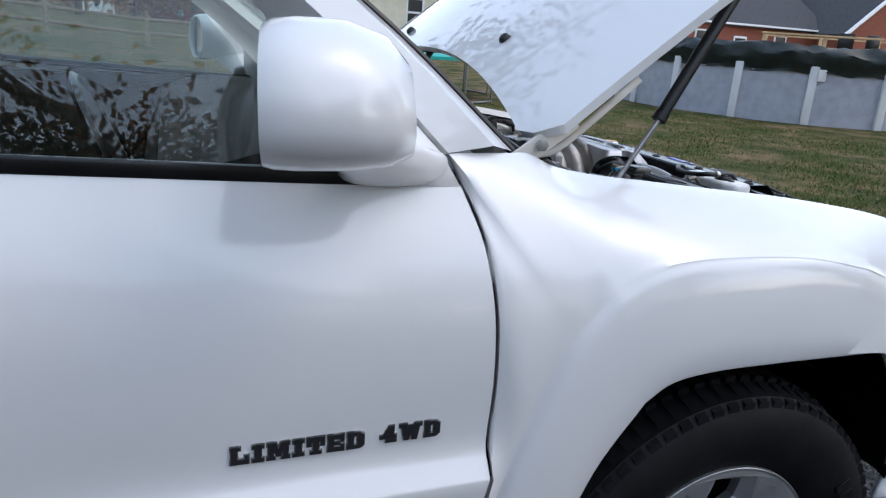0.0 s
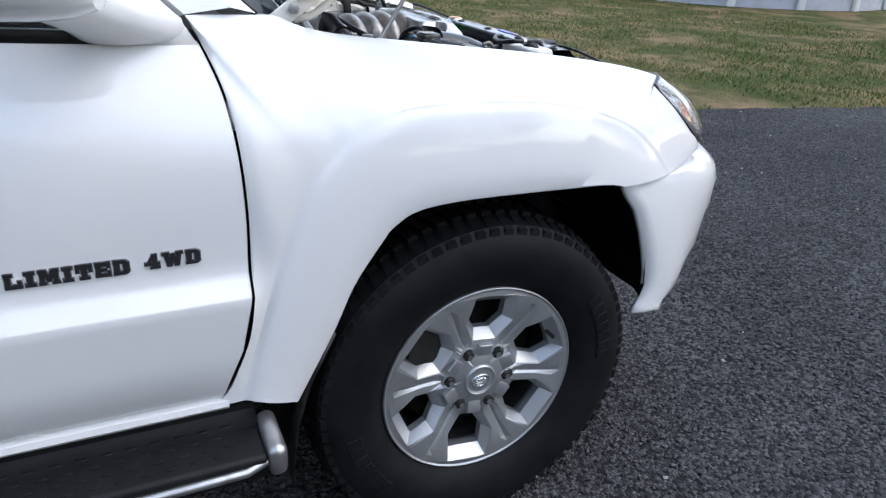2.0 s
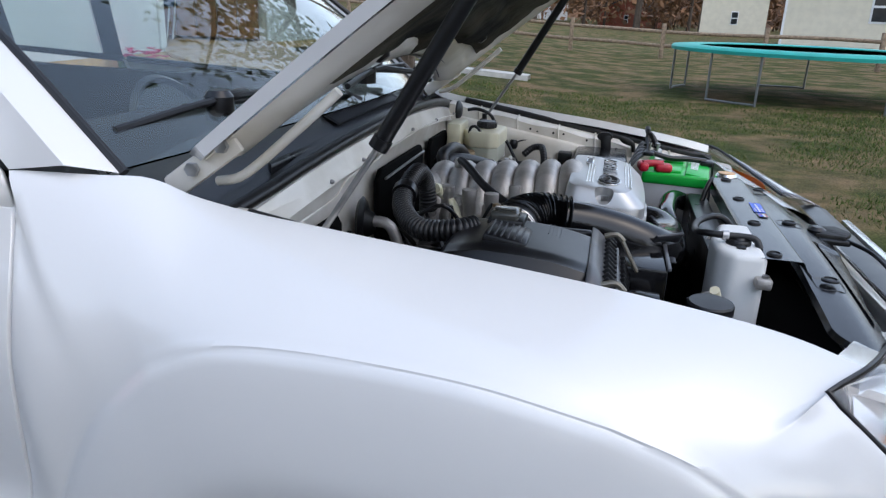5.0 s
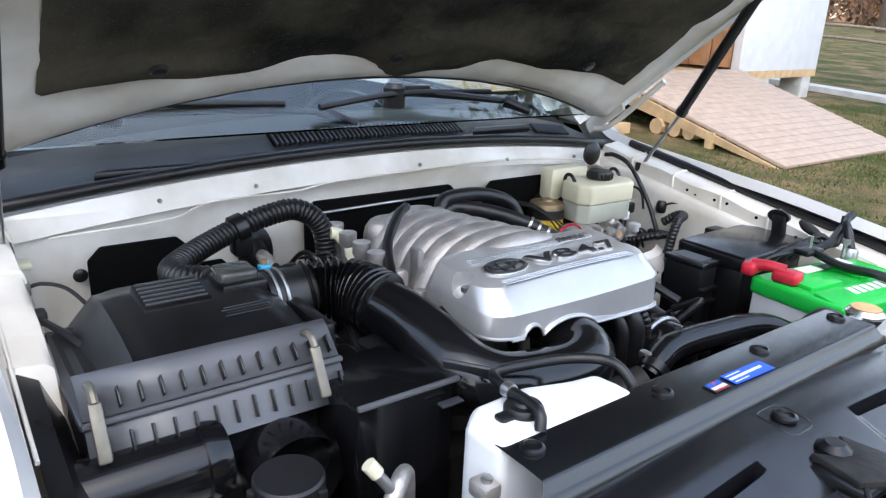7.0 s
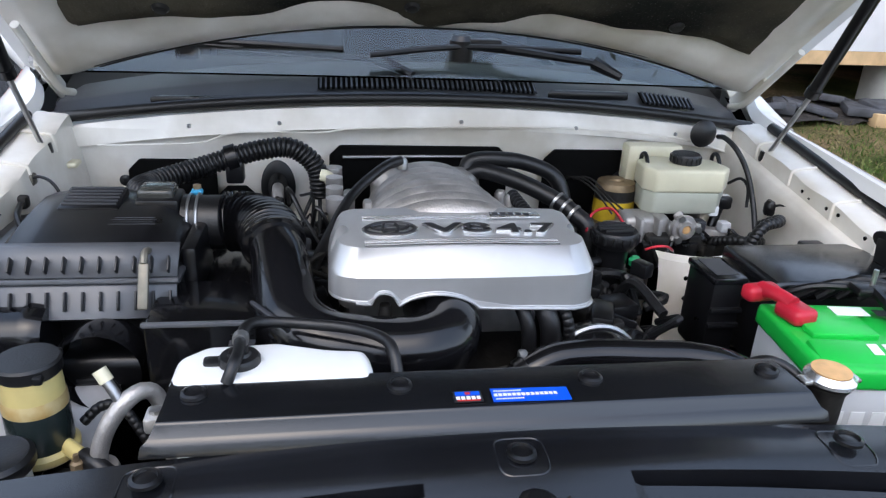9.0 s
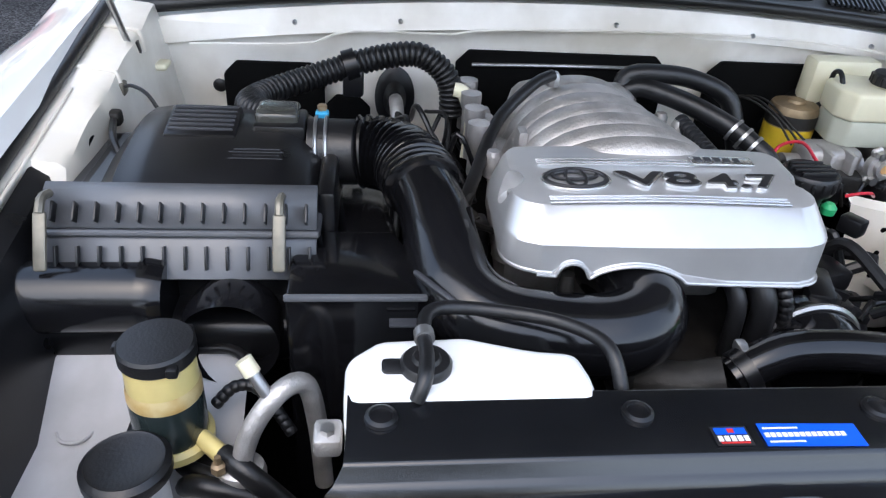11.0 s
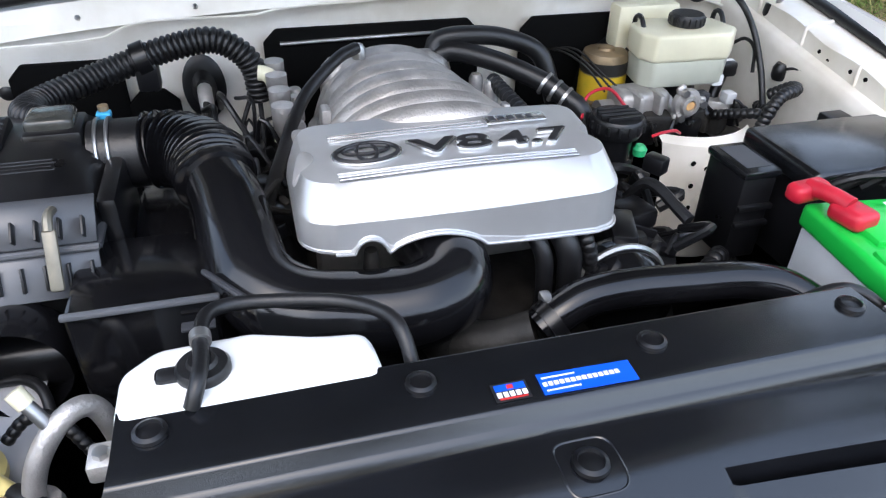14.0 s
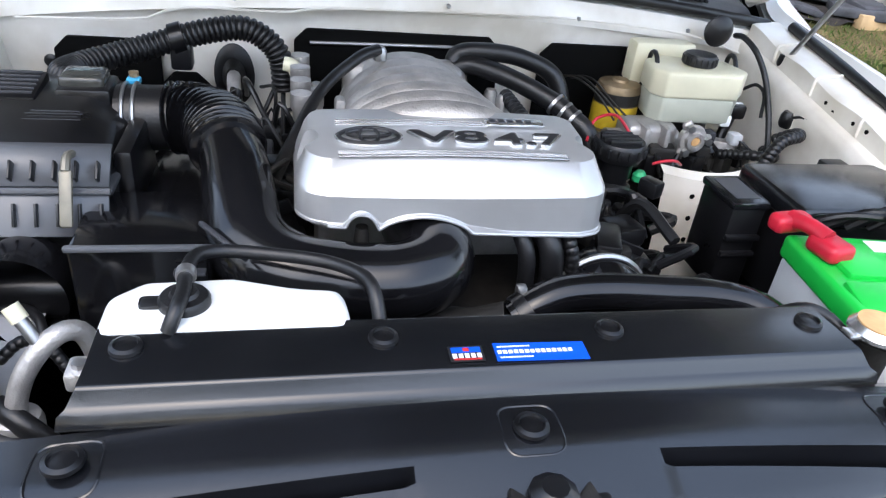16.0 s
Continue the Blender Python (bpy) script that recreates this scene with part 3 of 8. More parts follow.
# badge on the front door
badge = part("badge", box((-0.845, -0.8975, 0.787), (0.004, 0.002, 0.004), 0.0005), BADGE, CAR)
SLAB = {
    "L": [(0.02, 0, 0.34, 1), (0, 0, 0.95, 0.27), (0.74, 0, 0.95, 0.5), (0, 0.8, 0.5, 1)],
    "I": [(0.13, 0, 0.47, 1), (0, 0, 0.6, 0.22), (0, 0.78, 0.6, 1)],
    "M": [(0.06, 0, 0.34, 1), (0.86, 0, 1.14, 1), (0, 0, 0.42, 0.2), (0.78, 0, 1.2, 0.2), (0, 0.8, 0.3, 1), (0.9, 0.8, 1.2, 1)],
    "T": [(0.31, 0, 0.65, 1), (0, 0.74, 0.96, 1), (0, 0.48, 0.2, 1), (0.76, 0.48, 0.96, 1), (0.18, 0, 0.78, 0.2)],
    "E": [(0.03, 0, 0.36, 1), (0, 0, 0.92, 0.25), (0, 0.75, 0.92, 1), (0.3, 0.4, 0.72, 0.6), (0.72, 0, 0.92, 0.42), (0.72, 0.58, 0.92, 1)],
    "D": [(0.03, 0, 0.36, 1), (0, 0, 0.74, 0.23), (0, 0.77, 0.74, 1), (0.66, 0.16, 0.98, 0.84), (0.6, 0.06, 0.88, 0.94)],
    "4": [(0.5, 0, 0.82, 1), (0.0, 0.24, 0.98, 0.45), (0.36, 0, 0.98, 0.18)],
    "W": [(0, 0.8, 0.46, 1), (0.94, 0.8, 1.4, 1)],
}
SLANT = {"M": [((0.16, 1), (0.46, 1), (0.74, 0.2), (0.46, 0.2)), ((0.74, 1), (1.04, 1), (0.74, 0.2), (0.46, 0.2))], "4": [((0.5, 1), (0.78, 1), (0.3, 0.3), (0.0, 0.3))], "W": [((0.08, 1), (0.4, 1), (0.58, 0), (0.32, 0)), ((0.56, 0.86), (0.84, 0.86), (0.58, 0), (0.32, 0)), ((0.56, 0.86), (0.84, 0.86), (1.08, 0), (0.82, 0)), ((1.0, 1), (1.32, 1), (1.08, 0), (0.82, 0))]}
WIDE = {"L": 0.95, "I": 0.6, "M": 1.2, "T": 0.96, "E": 0.92, "D": 0.98, "4": 0.98, "W": 1.4}


def slab_letter(ch, x0, z0, w, h, grow, depth, y):
    """One raised letter, its strokes grown by a rim of that width."""
    bm = B()
    k = 0
    quads = [((a, c), (b, c), (b, d), (a, d)) for a, c, b, d in SLAB[ch]] + SLANT.get(ch, [])
    for q in quads:
        cx, cz = sum(u for u, _ in q) / 4, sum(v for _, v in q) / 4
        k += 1
        pts = [(x0 + u * w + math.copysign(grow, u - cx), z0 + v * h + math.copysign(grow, v - cz)) for u, v in q]
        f = [bm.verts.new((px, y - depth - 0.00008 * k, pz)) for px, pz in pts]
        g = [bm.verts.new((px, y, pz)) for px, pz in pts]
        bm.faces.new(f)
        for i in range(4):
            bm.faces.new((f[i], f[(i + 1) % 4], g[(i + 1) % 4], g[i]))
    return bm


for tx, x0, x1, zc in (("LIMITED", -0.8535, -0.6785, 0.791), ("4WD", -0.655, -0.5685, 0.7935)):
    unit = (x1 - x0) / (sum(WIDE[c] for c in tx) + 0.2 * (len(tx) - 1))
    x = x0
    for c in tx:
        part("letter_rim", slab_letter(c, x, zc - 0.0125, unit, 0.025, 0.0016, 0.0022, -0.8975), CHROME, badge, "bright letter edge", smooth=False)
        part("letter", slab_letter(c, x, zc - 0.0125, unit, 0.025, -0.0003, 0.0040, -0.8975), BADGE, badge, smooth=False)
        x += unit * (WIDE[c] + 0.2)


# bumper: plan line from the wheel arch to the middle of the nose
def bumper():
    rows = []
    for z, x0, off in ((0.830, 0.300, -0.13), (0.826, 0.300, -0.075), (0.822, 0.303, -0.03), (0.800, 0.318, -0.004), (0.762, 0.352, 0.008), (0.70, 0.384, 0.004), (0.64, 0.408, -0.004), (0.59, 0.424, -0.008), (0.555, 0.428, -0.022), (0.525, 0.424, -0.048), (0.505, 0.414, -0.085), (0.488, 0.402, -0.15), (0.480, 0.410, -0.23)):
        yy = -0.911 + 0.03 * smooth01((x0 - 0.30) / 0.2)
        plan = [(x0, yy), (x0 + 0.10 + (0.0 if off > -0.02 else 0), -0.885), (0.615 + off * 0.4, -0.838 - off * 0.3), (0.715 + off * 0.8, -0.765 - off * 0.7), (0.785 + off, -0.640 - off * 0.4), (0.832 + off, -0.42), (0.855 + off, 0.0)]
        h = spline([(x, y, z) for x, y in plan], 26)
        rows.append([p for p in h] + [Vector((p.x, -p.y, p.z)) for p in reversed(h[:-1])])
    ob = part("front_bumper", grid(rows), PAINT, CAR)
    solid(ob, 0.012)
    return ob


bumper()
part("bumper_filler", box((0.60, 0, 0.66), (0.22, 1.30, 0.20), 0.02), DARK, CAR)

# wheels
TR = 0.39


def wheel(m, turn, detail):
    w = tagged(new("wheel"), "six-spoke silver alloy wheel with a black tyre")
    w.parent = CAR
    w.matrix_basis = m
    # the axle lies along y, outer face towards -y
    ty = part("tyre", lathe([(0.232, 0.095), (0.250, 0.112), (0.275, 0.124), (0.315, 0.132), (0.345, 0.128), (0.366, 0.118), (0.378, 0.108), (0.381, 0.06), (0.381, -0.06), (0.378, -0.108), (0.345, -0.128), (0.28, -0.126), (0.232, -0.1)], (0, 0, 0), "y", 96, cap=False), TYRE, w)
    bm = B()
    for k in range(72):
        a = 2 * math.pi * k / 72
        for h0, h1, sk, rr in ((0.066, 0.120, 0.3, 0.386), (0.014, 0.058, -0.35, 0.392), (-0.058, -0.010, 0.35, 0.392), (-0.120, -0.066, -0.3, 0.386)):
            mm = Matrix.Rotation(-a, 3, "Y")
            r0 = 0.372
            dz = 0.0118
            q = []
            for hh, s2 in ((h0, 1), (h1, 1)):
                drop = 0.012 if (abs(hh) > 0.11) else 0
                for rad, zz in ((r0 - drop, dz), (r0 - drop, -dz), (rr - drop, -dz * 0.86), (rr - drop, dz * 0.86)):
                    q.append(bm.verts.new(mm @ Vector((rad, -hh, zz + sk * (hh - h0) * 0.3))))
            for f in ((0, 1, 2, 3), (7, 6, 5, 4), (0, 4, 5, 1), (1, 5, 6, 2), (2, 6, 7, 3), (3, 7, 4, 0)):
                bm.faces.new([q[i] for i in f])
    part("tread", bm, TYRE, ty, "worn tread blocks", smooth=False, kind="stuff")
    bm = B()
    for a0 in (0.32, 0.0 + math.pi + 0.45):
        for k in range(7):
            a = a0 + (k - 3) * 0.085
            mm = Matrix.Rotation(-a, 3, "Y")
            box(mm @ Vector((0.312, -0.1318, 0)), (0.034, 0.0025, 0.017), 0.0008, 1, bm, mm)
    part("sidewall_marking", bm, TYRE, ty, "faint raised sidewall marking bars", kind="stuff")
    rim = part("rim", lathe([(0.234, 0.098), (0.2335, 0.1035), (0.2315, 0.1045), (0.2285, 0.1025), (0.214, 0.088), (0.206, 0.05), (0.200, -0.09), (0.222, -0.10), (0.236, -0.10)], (0, 0, 0), "y", 96, cap=False), RIM, w)
    # face of six sectors, each with a bevelled six-sided window; the spokes lie between them
    def face(r):
        return 0.083 + 0.019 * smooth01((r - 0.085) / 0.13) + 0.014 * (1 - smooth01((r - 0.036) / 0.055))

    def loop(six, polar):
        out = []
        for (r0, w0), (r1, w1) in zip(six, six[1:] + six[:1]):
            for q in range(5):
                r, w_ = r0 + (r1 - r0) * q / 5, w0 + (w1 - w0) * q / 5
                out.append((r * math.cos(w_), r * math.sin(w_)) if polar else (r, w_))
        return out

    A30 = math.pi / 6
    hole = loop([(0.117, -0.019), (0.117, 0.019), (0.148, 0.043), (0.192, 0.040), (0.192, -0.040), (0.148, -0.043)], False)
    brim = loop([(0.097, -0.028), (0.097, 0.028), (0.146, 0.058), (0.213, 0.049), (0.213, -0.049), (0.146, -0.058)], False)
    edge = loop([(0.038, -A30), (0.038, A30), (0.15, A30), (0.229, A30), (0.229, -A30), (0.15, -A30)], True)
    for k in range(6):
        a = turn + 2 * math.pi * k / 6
        mm = Matrix.Rotation(-a, 3, "Y")
        m2 = Matrix.Rotation(-a - A30, 3, "Y")
        rows = []
        for pts, f_ in ((hole, lambda p: face(p) - 0.042), (hole, lambda p: face(p) - 0.024), (brim, face)):
            rows.append([m2 @ Vector((x, -f_(math.hypot(x, z)), z)) for x, z in pts])
        for q in (0.12, 0.75, 1.0):
            r = []
            for (x, z), (u, v) in zip(brim, edge):
                c, d = x + (u - x) * q, z + (v - z) * q
                rad = math.hypot(c, d)
                side = smooth01((rad - 0.080) / 0.02) * (1 - smooth01((rad - 0.195) / 0.025)) * smooth01((abs(math.atan2(d, c)) - 0.38) / 0.1)
                h = face(rad) + 0.0015 * (q < 0.5) - 0.005 * side * (q == 1.0) - 0.0005 * side * (q == 0.75)
                r.append(m2 @ Vector((c, -h, d)))
            rows.append(r)
        part("spoke", grid(rows, None, True), RIM, rim, smooth=False)
        lug = mm @ Vector((0.072, -0.069, 0))
        part("lug_well", lathe([(0.0185, 0.0), (0.0180, 0.0225), (0.0165, 0.0225), (0.0160, 0.002)], (0, 0, 0), "y", 16, m=Matrix.Translation(lug)), RIM, rim)
        part("lug_nut", lathe([(0.0135, 0.0), (0.0135, 0.022), (0.010, 0.028), (0.0, 0.030)], (0, 0, 0), "y", 6, m=Matrix.Translation(lug)), GRIME, rim, "dull dark lug nut")
        ramp = box((0.068, -0.096, 0), (0.046, 0.012, 0.034), 0.003, 2)
        bmesh.ops.transform(ramp, matrix=m2.to_4x4() @ Matrix.Translation((0.068, -0.088, 0)) @ Matrix.Rotation(radians(-14), 4, "Z") @ Matrix.Translation((-0.068, 0.096, 0)), verts=ramp.verts)
        part("hub_ramp", ramp, RIM, rim)
        part("lug_tip", lathe([(0.0062, 0.0), (0.0062, 0.0012), (0.0, 0.0014)], (0, 0, 0), "y", 12, m=Matrix.Translation(lug + Vector((0, -0.0302, 0)))), STEEL, rim)
    hub = part("hub_cap", lathe([(0.040, 0.06), (0.039, 0.099), (0.036, 0.102), (0.031, 0.099), (0.029, 0.0985), (0.020, 0.1000), (0.0, 0.1005)], (0, 0, 0), "y", 40), RIM, rim, "silver centre cap")
    bm = B()
    for ra, rb in ((0.021, 0.015), (0.007, 0.014), (0.014, 0.006)):
        tube([(ra * math.cos(t), -0.1008, rb * math.sin(t)) for t in span(0, 2 * math.pi, 25)], 0.0016, 48, 6, bm, cap=False)
    part("emblem", bm, CHROME, rim, "plain oval emblem")
    # dark sleeve added inside the silver barrel, for the shade in there
    part("barrel", lathe([(0.1985, 0.046), (0.1965, 0.0), (0.194, -0.03)], (0, 0, 0), "y", 64, cap=False), GRIME, rim, "dark sleeve standing for shade in the barrel")
    part("brake_disc", lathe([(0.165, 0.00), (0.165, 0.02), (0.08, 0.025), (0.0, 0.025)], (0, 0, 0), "y", 40), SOOT, w, "dark rusty brake disc")
    part("caliper", box((-0.12, -0.03, 0.07), (0.09, 0.07, 0.16), 0.02), GRIME, w)
    # black disc added to fill the wheel's depth with shade
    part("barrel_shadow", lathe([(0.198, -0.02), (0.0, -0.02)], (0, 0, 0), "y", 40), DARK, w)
    part("valve", lathe([(0.005, 0.0), (0.005, 0.03), (0.0, 0.031)], (0, 0, 0), "y", 10, m=Matrix.Translation((0.178, -0.078, 0.08))), BADGE, w)
    return w


W1 = wheel(Matrix.Translation((0, -0.79, TR)), radians(-6), True)
for x, y, r in ((0, 0.79, 180), (-2.79, -0.79, 0), (-2.79, 0.79, 180)):
    copy_thing(W1, Matrix.Translation((x, y, TR)) @ Matrix.Rotation(radians(r), 4, "Z"))

# wheel housings
for s in (-1, 1):
    rows = []
    for y, k in ((0.895, 1.0), (0.86, 1.03), (0.55, 1.03), (0.50, 0.98)):
        pr = [(-0.40, 0.46), (-0.36, 0.62), (-0.30, 0.76), (-0.20, 0.86), (0.0, 0.875), (0.22, 0.865), (0.33, 0.80), (0.41, 0.66), (0.425, 0.56), (0.415, 0.53)]
        rows.append([(x * k, s * y, 0.44 + (z - 0.44) * k) for x, z in pr])
    part("wheel_housing", grid(rows), BLACK, CAR, "black plastic wheel arch liner")
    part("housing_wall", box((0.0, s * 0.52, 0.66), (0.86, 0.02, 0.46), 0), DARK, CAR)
    mf = grid([[(x, s * y, z) for y in (0.70, 0.78, 0.86, 0.915)] for x, z in ((-0.345, 0.60), (-0.395, 0.50), (-0.425, 0.40), (-0.44, 0.27))])
    solid(part("mud_flap", mf, RUBBER, CAR, "black rubber mud flap"), 0.006)
    rows = []
    for y, k in ((0.905, 1.0), (0.86, 1.02), (0.5, 1.02)):
        rows.append([(-2.79 + 0.46 * math.cos(a) * k, s * y, 0.40 + 0.47 * math.sin(a) * k) for a in span(math.pi * -0.02, math.pi * 1.02, 18)])
    part("wheel_housing", grid(rows), BLACK, CAR)
    part("flare", grid([[(-2.79 + (0.46 + d) * math.cos(a), s * (0.922 - q), 0.40 + (0.47 + d) * math.sin(a)) for a in span(-0.05, math.pi + 0.05, 26)] for d, q in ((0.0, 0.02), (0.005, 0.0), (0.06, -0.006), (0.12, 0.006), (0.135, 0.02))]), PAINT, CAR)
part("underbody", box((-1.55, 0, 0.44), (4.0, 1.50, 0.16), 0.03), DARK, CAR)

# ---- cabin ----
def pane(ob, t):
    """Two parallel faces of glass that let daylight through."""
    solid(ob, t).modifiers["thick"].use_rim = False
    ob.visible_shadow = False
    return ob



# A pillar, roof side and glass follow from the pillar line
PIL = [(-0.545, 0.797, 1.167), (-0.72, 0.775, 1.335), (-0.95, 0.735, 1.50), (-1.18, 0.695, 1.635), (-1.32, 0.68, 1.685)]
WSB = [(-0.420, 0.745, 1.162), (-0.62, 0.715, 1.335), (-0.86, 0.675, 1.505), (-1.10, 0.640, 1.645), (-1.25, 0.62, 1.70)]
for s in (-1, 1):
    o = [(x, s * y, z) for x, y, z in PIL]
    i = [(x, s * y, z) for x, y, z in WSB]
    mid = [(a[0] * 0.5 + b[0] * 0.5 + 0.012, (a[1] + b[1]) / 2 + s * 0.016, (a[2] + b[2]) / 2 + 0.012) for a, b in zip(o, i)]
    inn = [(a[0] - 0.05, a[1] - s * 0.06, a[2] - 0.02) for a in o]
    part("windscreen_pillar", grid([spline(inn, 14), spline(o, 14), spline(mid, 14), spline(i, 14), spline([(x - 0.03, y - s * 0.02, z - 0.03) for x, y, z in i], 14)]), PAINT, CAR)
    part("pillar_seal", tube([(x + 0.001, y - s * 0.004, z) for x, y, z in i], 0.007, 20, 8), RUBBER, CAR)
    # mirror triangle and belt seal
    rows = [[(-0.53, s * 0.815, 1.122), (-0.60, s * 0.822, 1.126), (-0.66, s * 0.824, 1.128)], [(-0.555, s * 0.802, 1.165), (-0.62, s * 0.812, 1.165), (-0.67, s * 0.816, 1.165)], [(-0.66, s * 0.79, 1.27), (-0.67, s * 0.795, 1.27), (-0.675, s * 0.80, 1.27)]]
    solid(part("mirror_sail", grid(rows), PAINT, CAR), 0.01)
    part("belt_seal", box((-1.10, s * 0.812, 1.152), (0.90, 0.014, 0.022), 0.004, m=Matrix.Rotation(radians(2.2), 3, "Y")), BLACK, CAR, "black rubber window seal")
    part("belt_seal", box((-1.95, s * 0.800, 1.185), (0.78, 0.014, 0.022), 0.004, m=Matrix.Rotation(radians(2.2), 3, "Y")), BLACK, CAR)
    g = grid([[(f - (1.56 + f) * t_, s * (0.802 - 0.210 * (zz - 1.14) - 0.025 * (zz - 1.14) ** 2), zz + 0.03 * t_ * max(0.0, 1.66 - zz) / 0.52) for t_ in span(0, 1, 9)] for zz, f in ((1.14, -0.66), (1.24, -0.71), (1.34, -0.80), (1.44, -0.91), (1.54, -1.06), (1.63, -1.20), (1.655, -1.26))])
    pane(part("door_glass", g, GLASS, CAR, "clear door window"), 0.004)
    g = grid([[(-1.64, s * 0.798, 1.17), (-2.40, s * 0.79, 1.20)], [(-1.64, s * 0.69, 1.66), (-2.35, s * 0.69, 1.66)]])
    pane(part("door_glass", g, GLASS, CAR), 0.004)
    g = grid([[(-2.48, s * 0.79, 1.20), (-3.40, s * 0.77, 1.24)], [(-2.45, s * 0.69, 1.66), (-3.2, s * 0.68, 1.64)]])
    pane(part("quarter_glass", g, GLASS, CAR), 0.004)
    part("door_pillar", grid([[(-1.56, s * 0.802, 1.16), (-1.64, s * 0.802, 1.165)], [(-1.56, s * 0.69, 1.67), (-1.64, s * 0.69, 1.67)]]), BLACK, CAR)
    part("rear_pillar", grid([[(-2.40, s * 0.795, 1.19), (-2.48, s * 0.795, 1.2)], [(-2.35, s * 0.69, 1.67), (-2.45, s * 0.69, 1.67)]]), PAINT, CAR)
    part("rear_pillar", grid([[(-3.40, s * 0.78, 1.20), (-3.72, s * 0.74, 1.20)], [(-3.2, s * 0.68, 1.66), (-3.55, s * 0.62, 1.66)]]), PAINT, CAR)
    part("roof_side", grid([[(x, s * y, z) for x in span(-1.22, -3.5, 10)] for y, z in ((0.70, 1.655), (0.69, 1.70), (0.66, 1.725))]), PAINT, CAR)
    part("roof_rail", tube([(-1.4, s * 0.62, 1.73), (-1.5, s * 0.62, 1.79), (-2.9, s * 0.62, 1.79), (-3.0, s * 0.62, 1.73)], 0.016, 30), SATIN, CAR)
rows = []
for x in span(-1.22, -3.62, 14):
    dz = -0.05 * ((x + 2.2) / 1.2) ** 2
    rows.append([(x + 0.05 * (1 - (y / 0.67) ** 2) * (1 if x > -1.3 else 0), y, 1.72 + dz + 0.045 * (1 - (y / 0.67) ** 2)) for y in span(-0.67, 0.67, 15)])
solid(part("roof", grid(rows), PAINT, CAR), 0.02)
part("tailgate", grid([[(-3.66 - 0.06 * math.sin(math.pi * t), y, z) for y in span(-0.80, 0.80, 12)] for t, z in ((0, 1.66), (0.3, 1.45), (0.5, 1.2), (0.7, 0.9), (1, 0.45))]), PAINT, CAR)
ws = []
for k in range(9):
    t = k / 8
    q = spline([(x, y, z) for x, y, z in WSB], 9)[k]
    ws.append([(q.x + 0.10 * (1 - (y / q.y) ** 2) * (1 - 0.35 * t) - 0.02, y, q.z + 0.02 * (1 - (y / q.y) ** 2)) for y in span(-q.y, q.y, 17)])
pane(part("windscreen", grid(ws), GLASS, CAR, "clear windscreen with a wiper park"), 0.005)
# interior
for s in (-1, 1):
    part("door_card", box((-1.52, s * 0.752, 0.86), (1.9, 0.04, 0.56), 0.012), INTERIOR, CAR, "dark inner door trim")
    part("rear_trim", box((-3.05, s * 0.73, 0.90), (1.1, 0.04, 0.60), 0.012), INTERIOR, CAR)
part("dashboard", grid([[(x, y, z) for y in span(-0.72, 0.72, 9)] for x, z in ((-0.42, 1.10), (-0.55, 1.14), (-0.80, 1.15), (-0.93, 1.11), (-0.98, 0.95), (-0.95, 0.6))]), INTERIOR, CAR)
part("cabin_floor", box((-2.1, 0, 0.56), (3.0, 1.56, 0.05), 0.01), INTERIOR, CAR)
bm = lathe([(0.175, 0), (0.19, 0.012), (0.205, 0), (0.19, -0.012), (0.175, 0)], (0, 0, 0), "x", 40, m=Matrix.Translation((-1.06, 0.37, 0.98)) @ Matrix.Rotation(radians(-25), 4, "Y"))
part("steering_wheel", bm, BLACK, CAR)
for y in (-0.37, 0.37):
    seat = part("seat", box((-1.55, y, 0.80), (0.50, 0.50, 0.16), 0.05, 3), INTERIOR, CAR, "grey cloth seat")
    part("backrest", box((-1.86, y, 1.13), (0.14, 0.48, 0.66), 0.05, 3, m=Matrix.Rotation(radians(-14), 3, "Y")), INTERIOR, seat)
    part("headrest", box((-1.97, y, 1.52), (0.09, 0.26, 0.17), 0.04, 3), INTERIOR, seat)
part("rear_bench", box((-2.75, 0, 0.98), (0.2, 1.3, 0.75), 0.06, 3), INTERIOR, CAR)

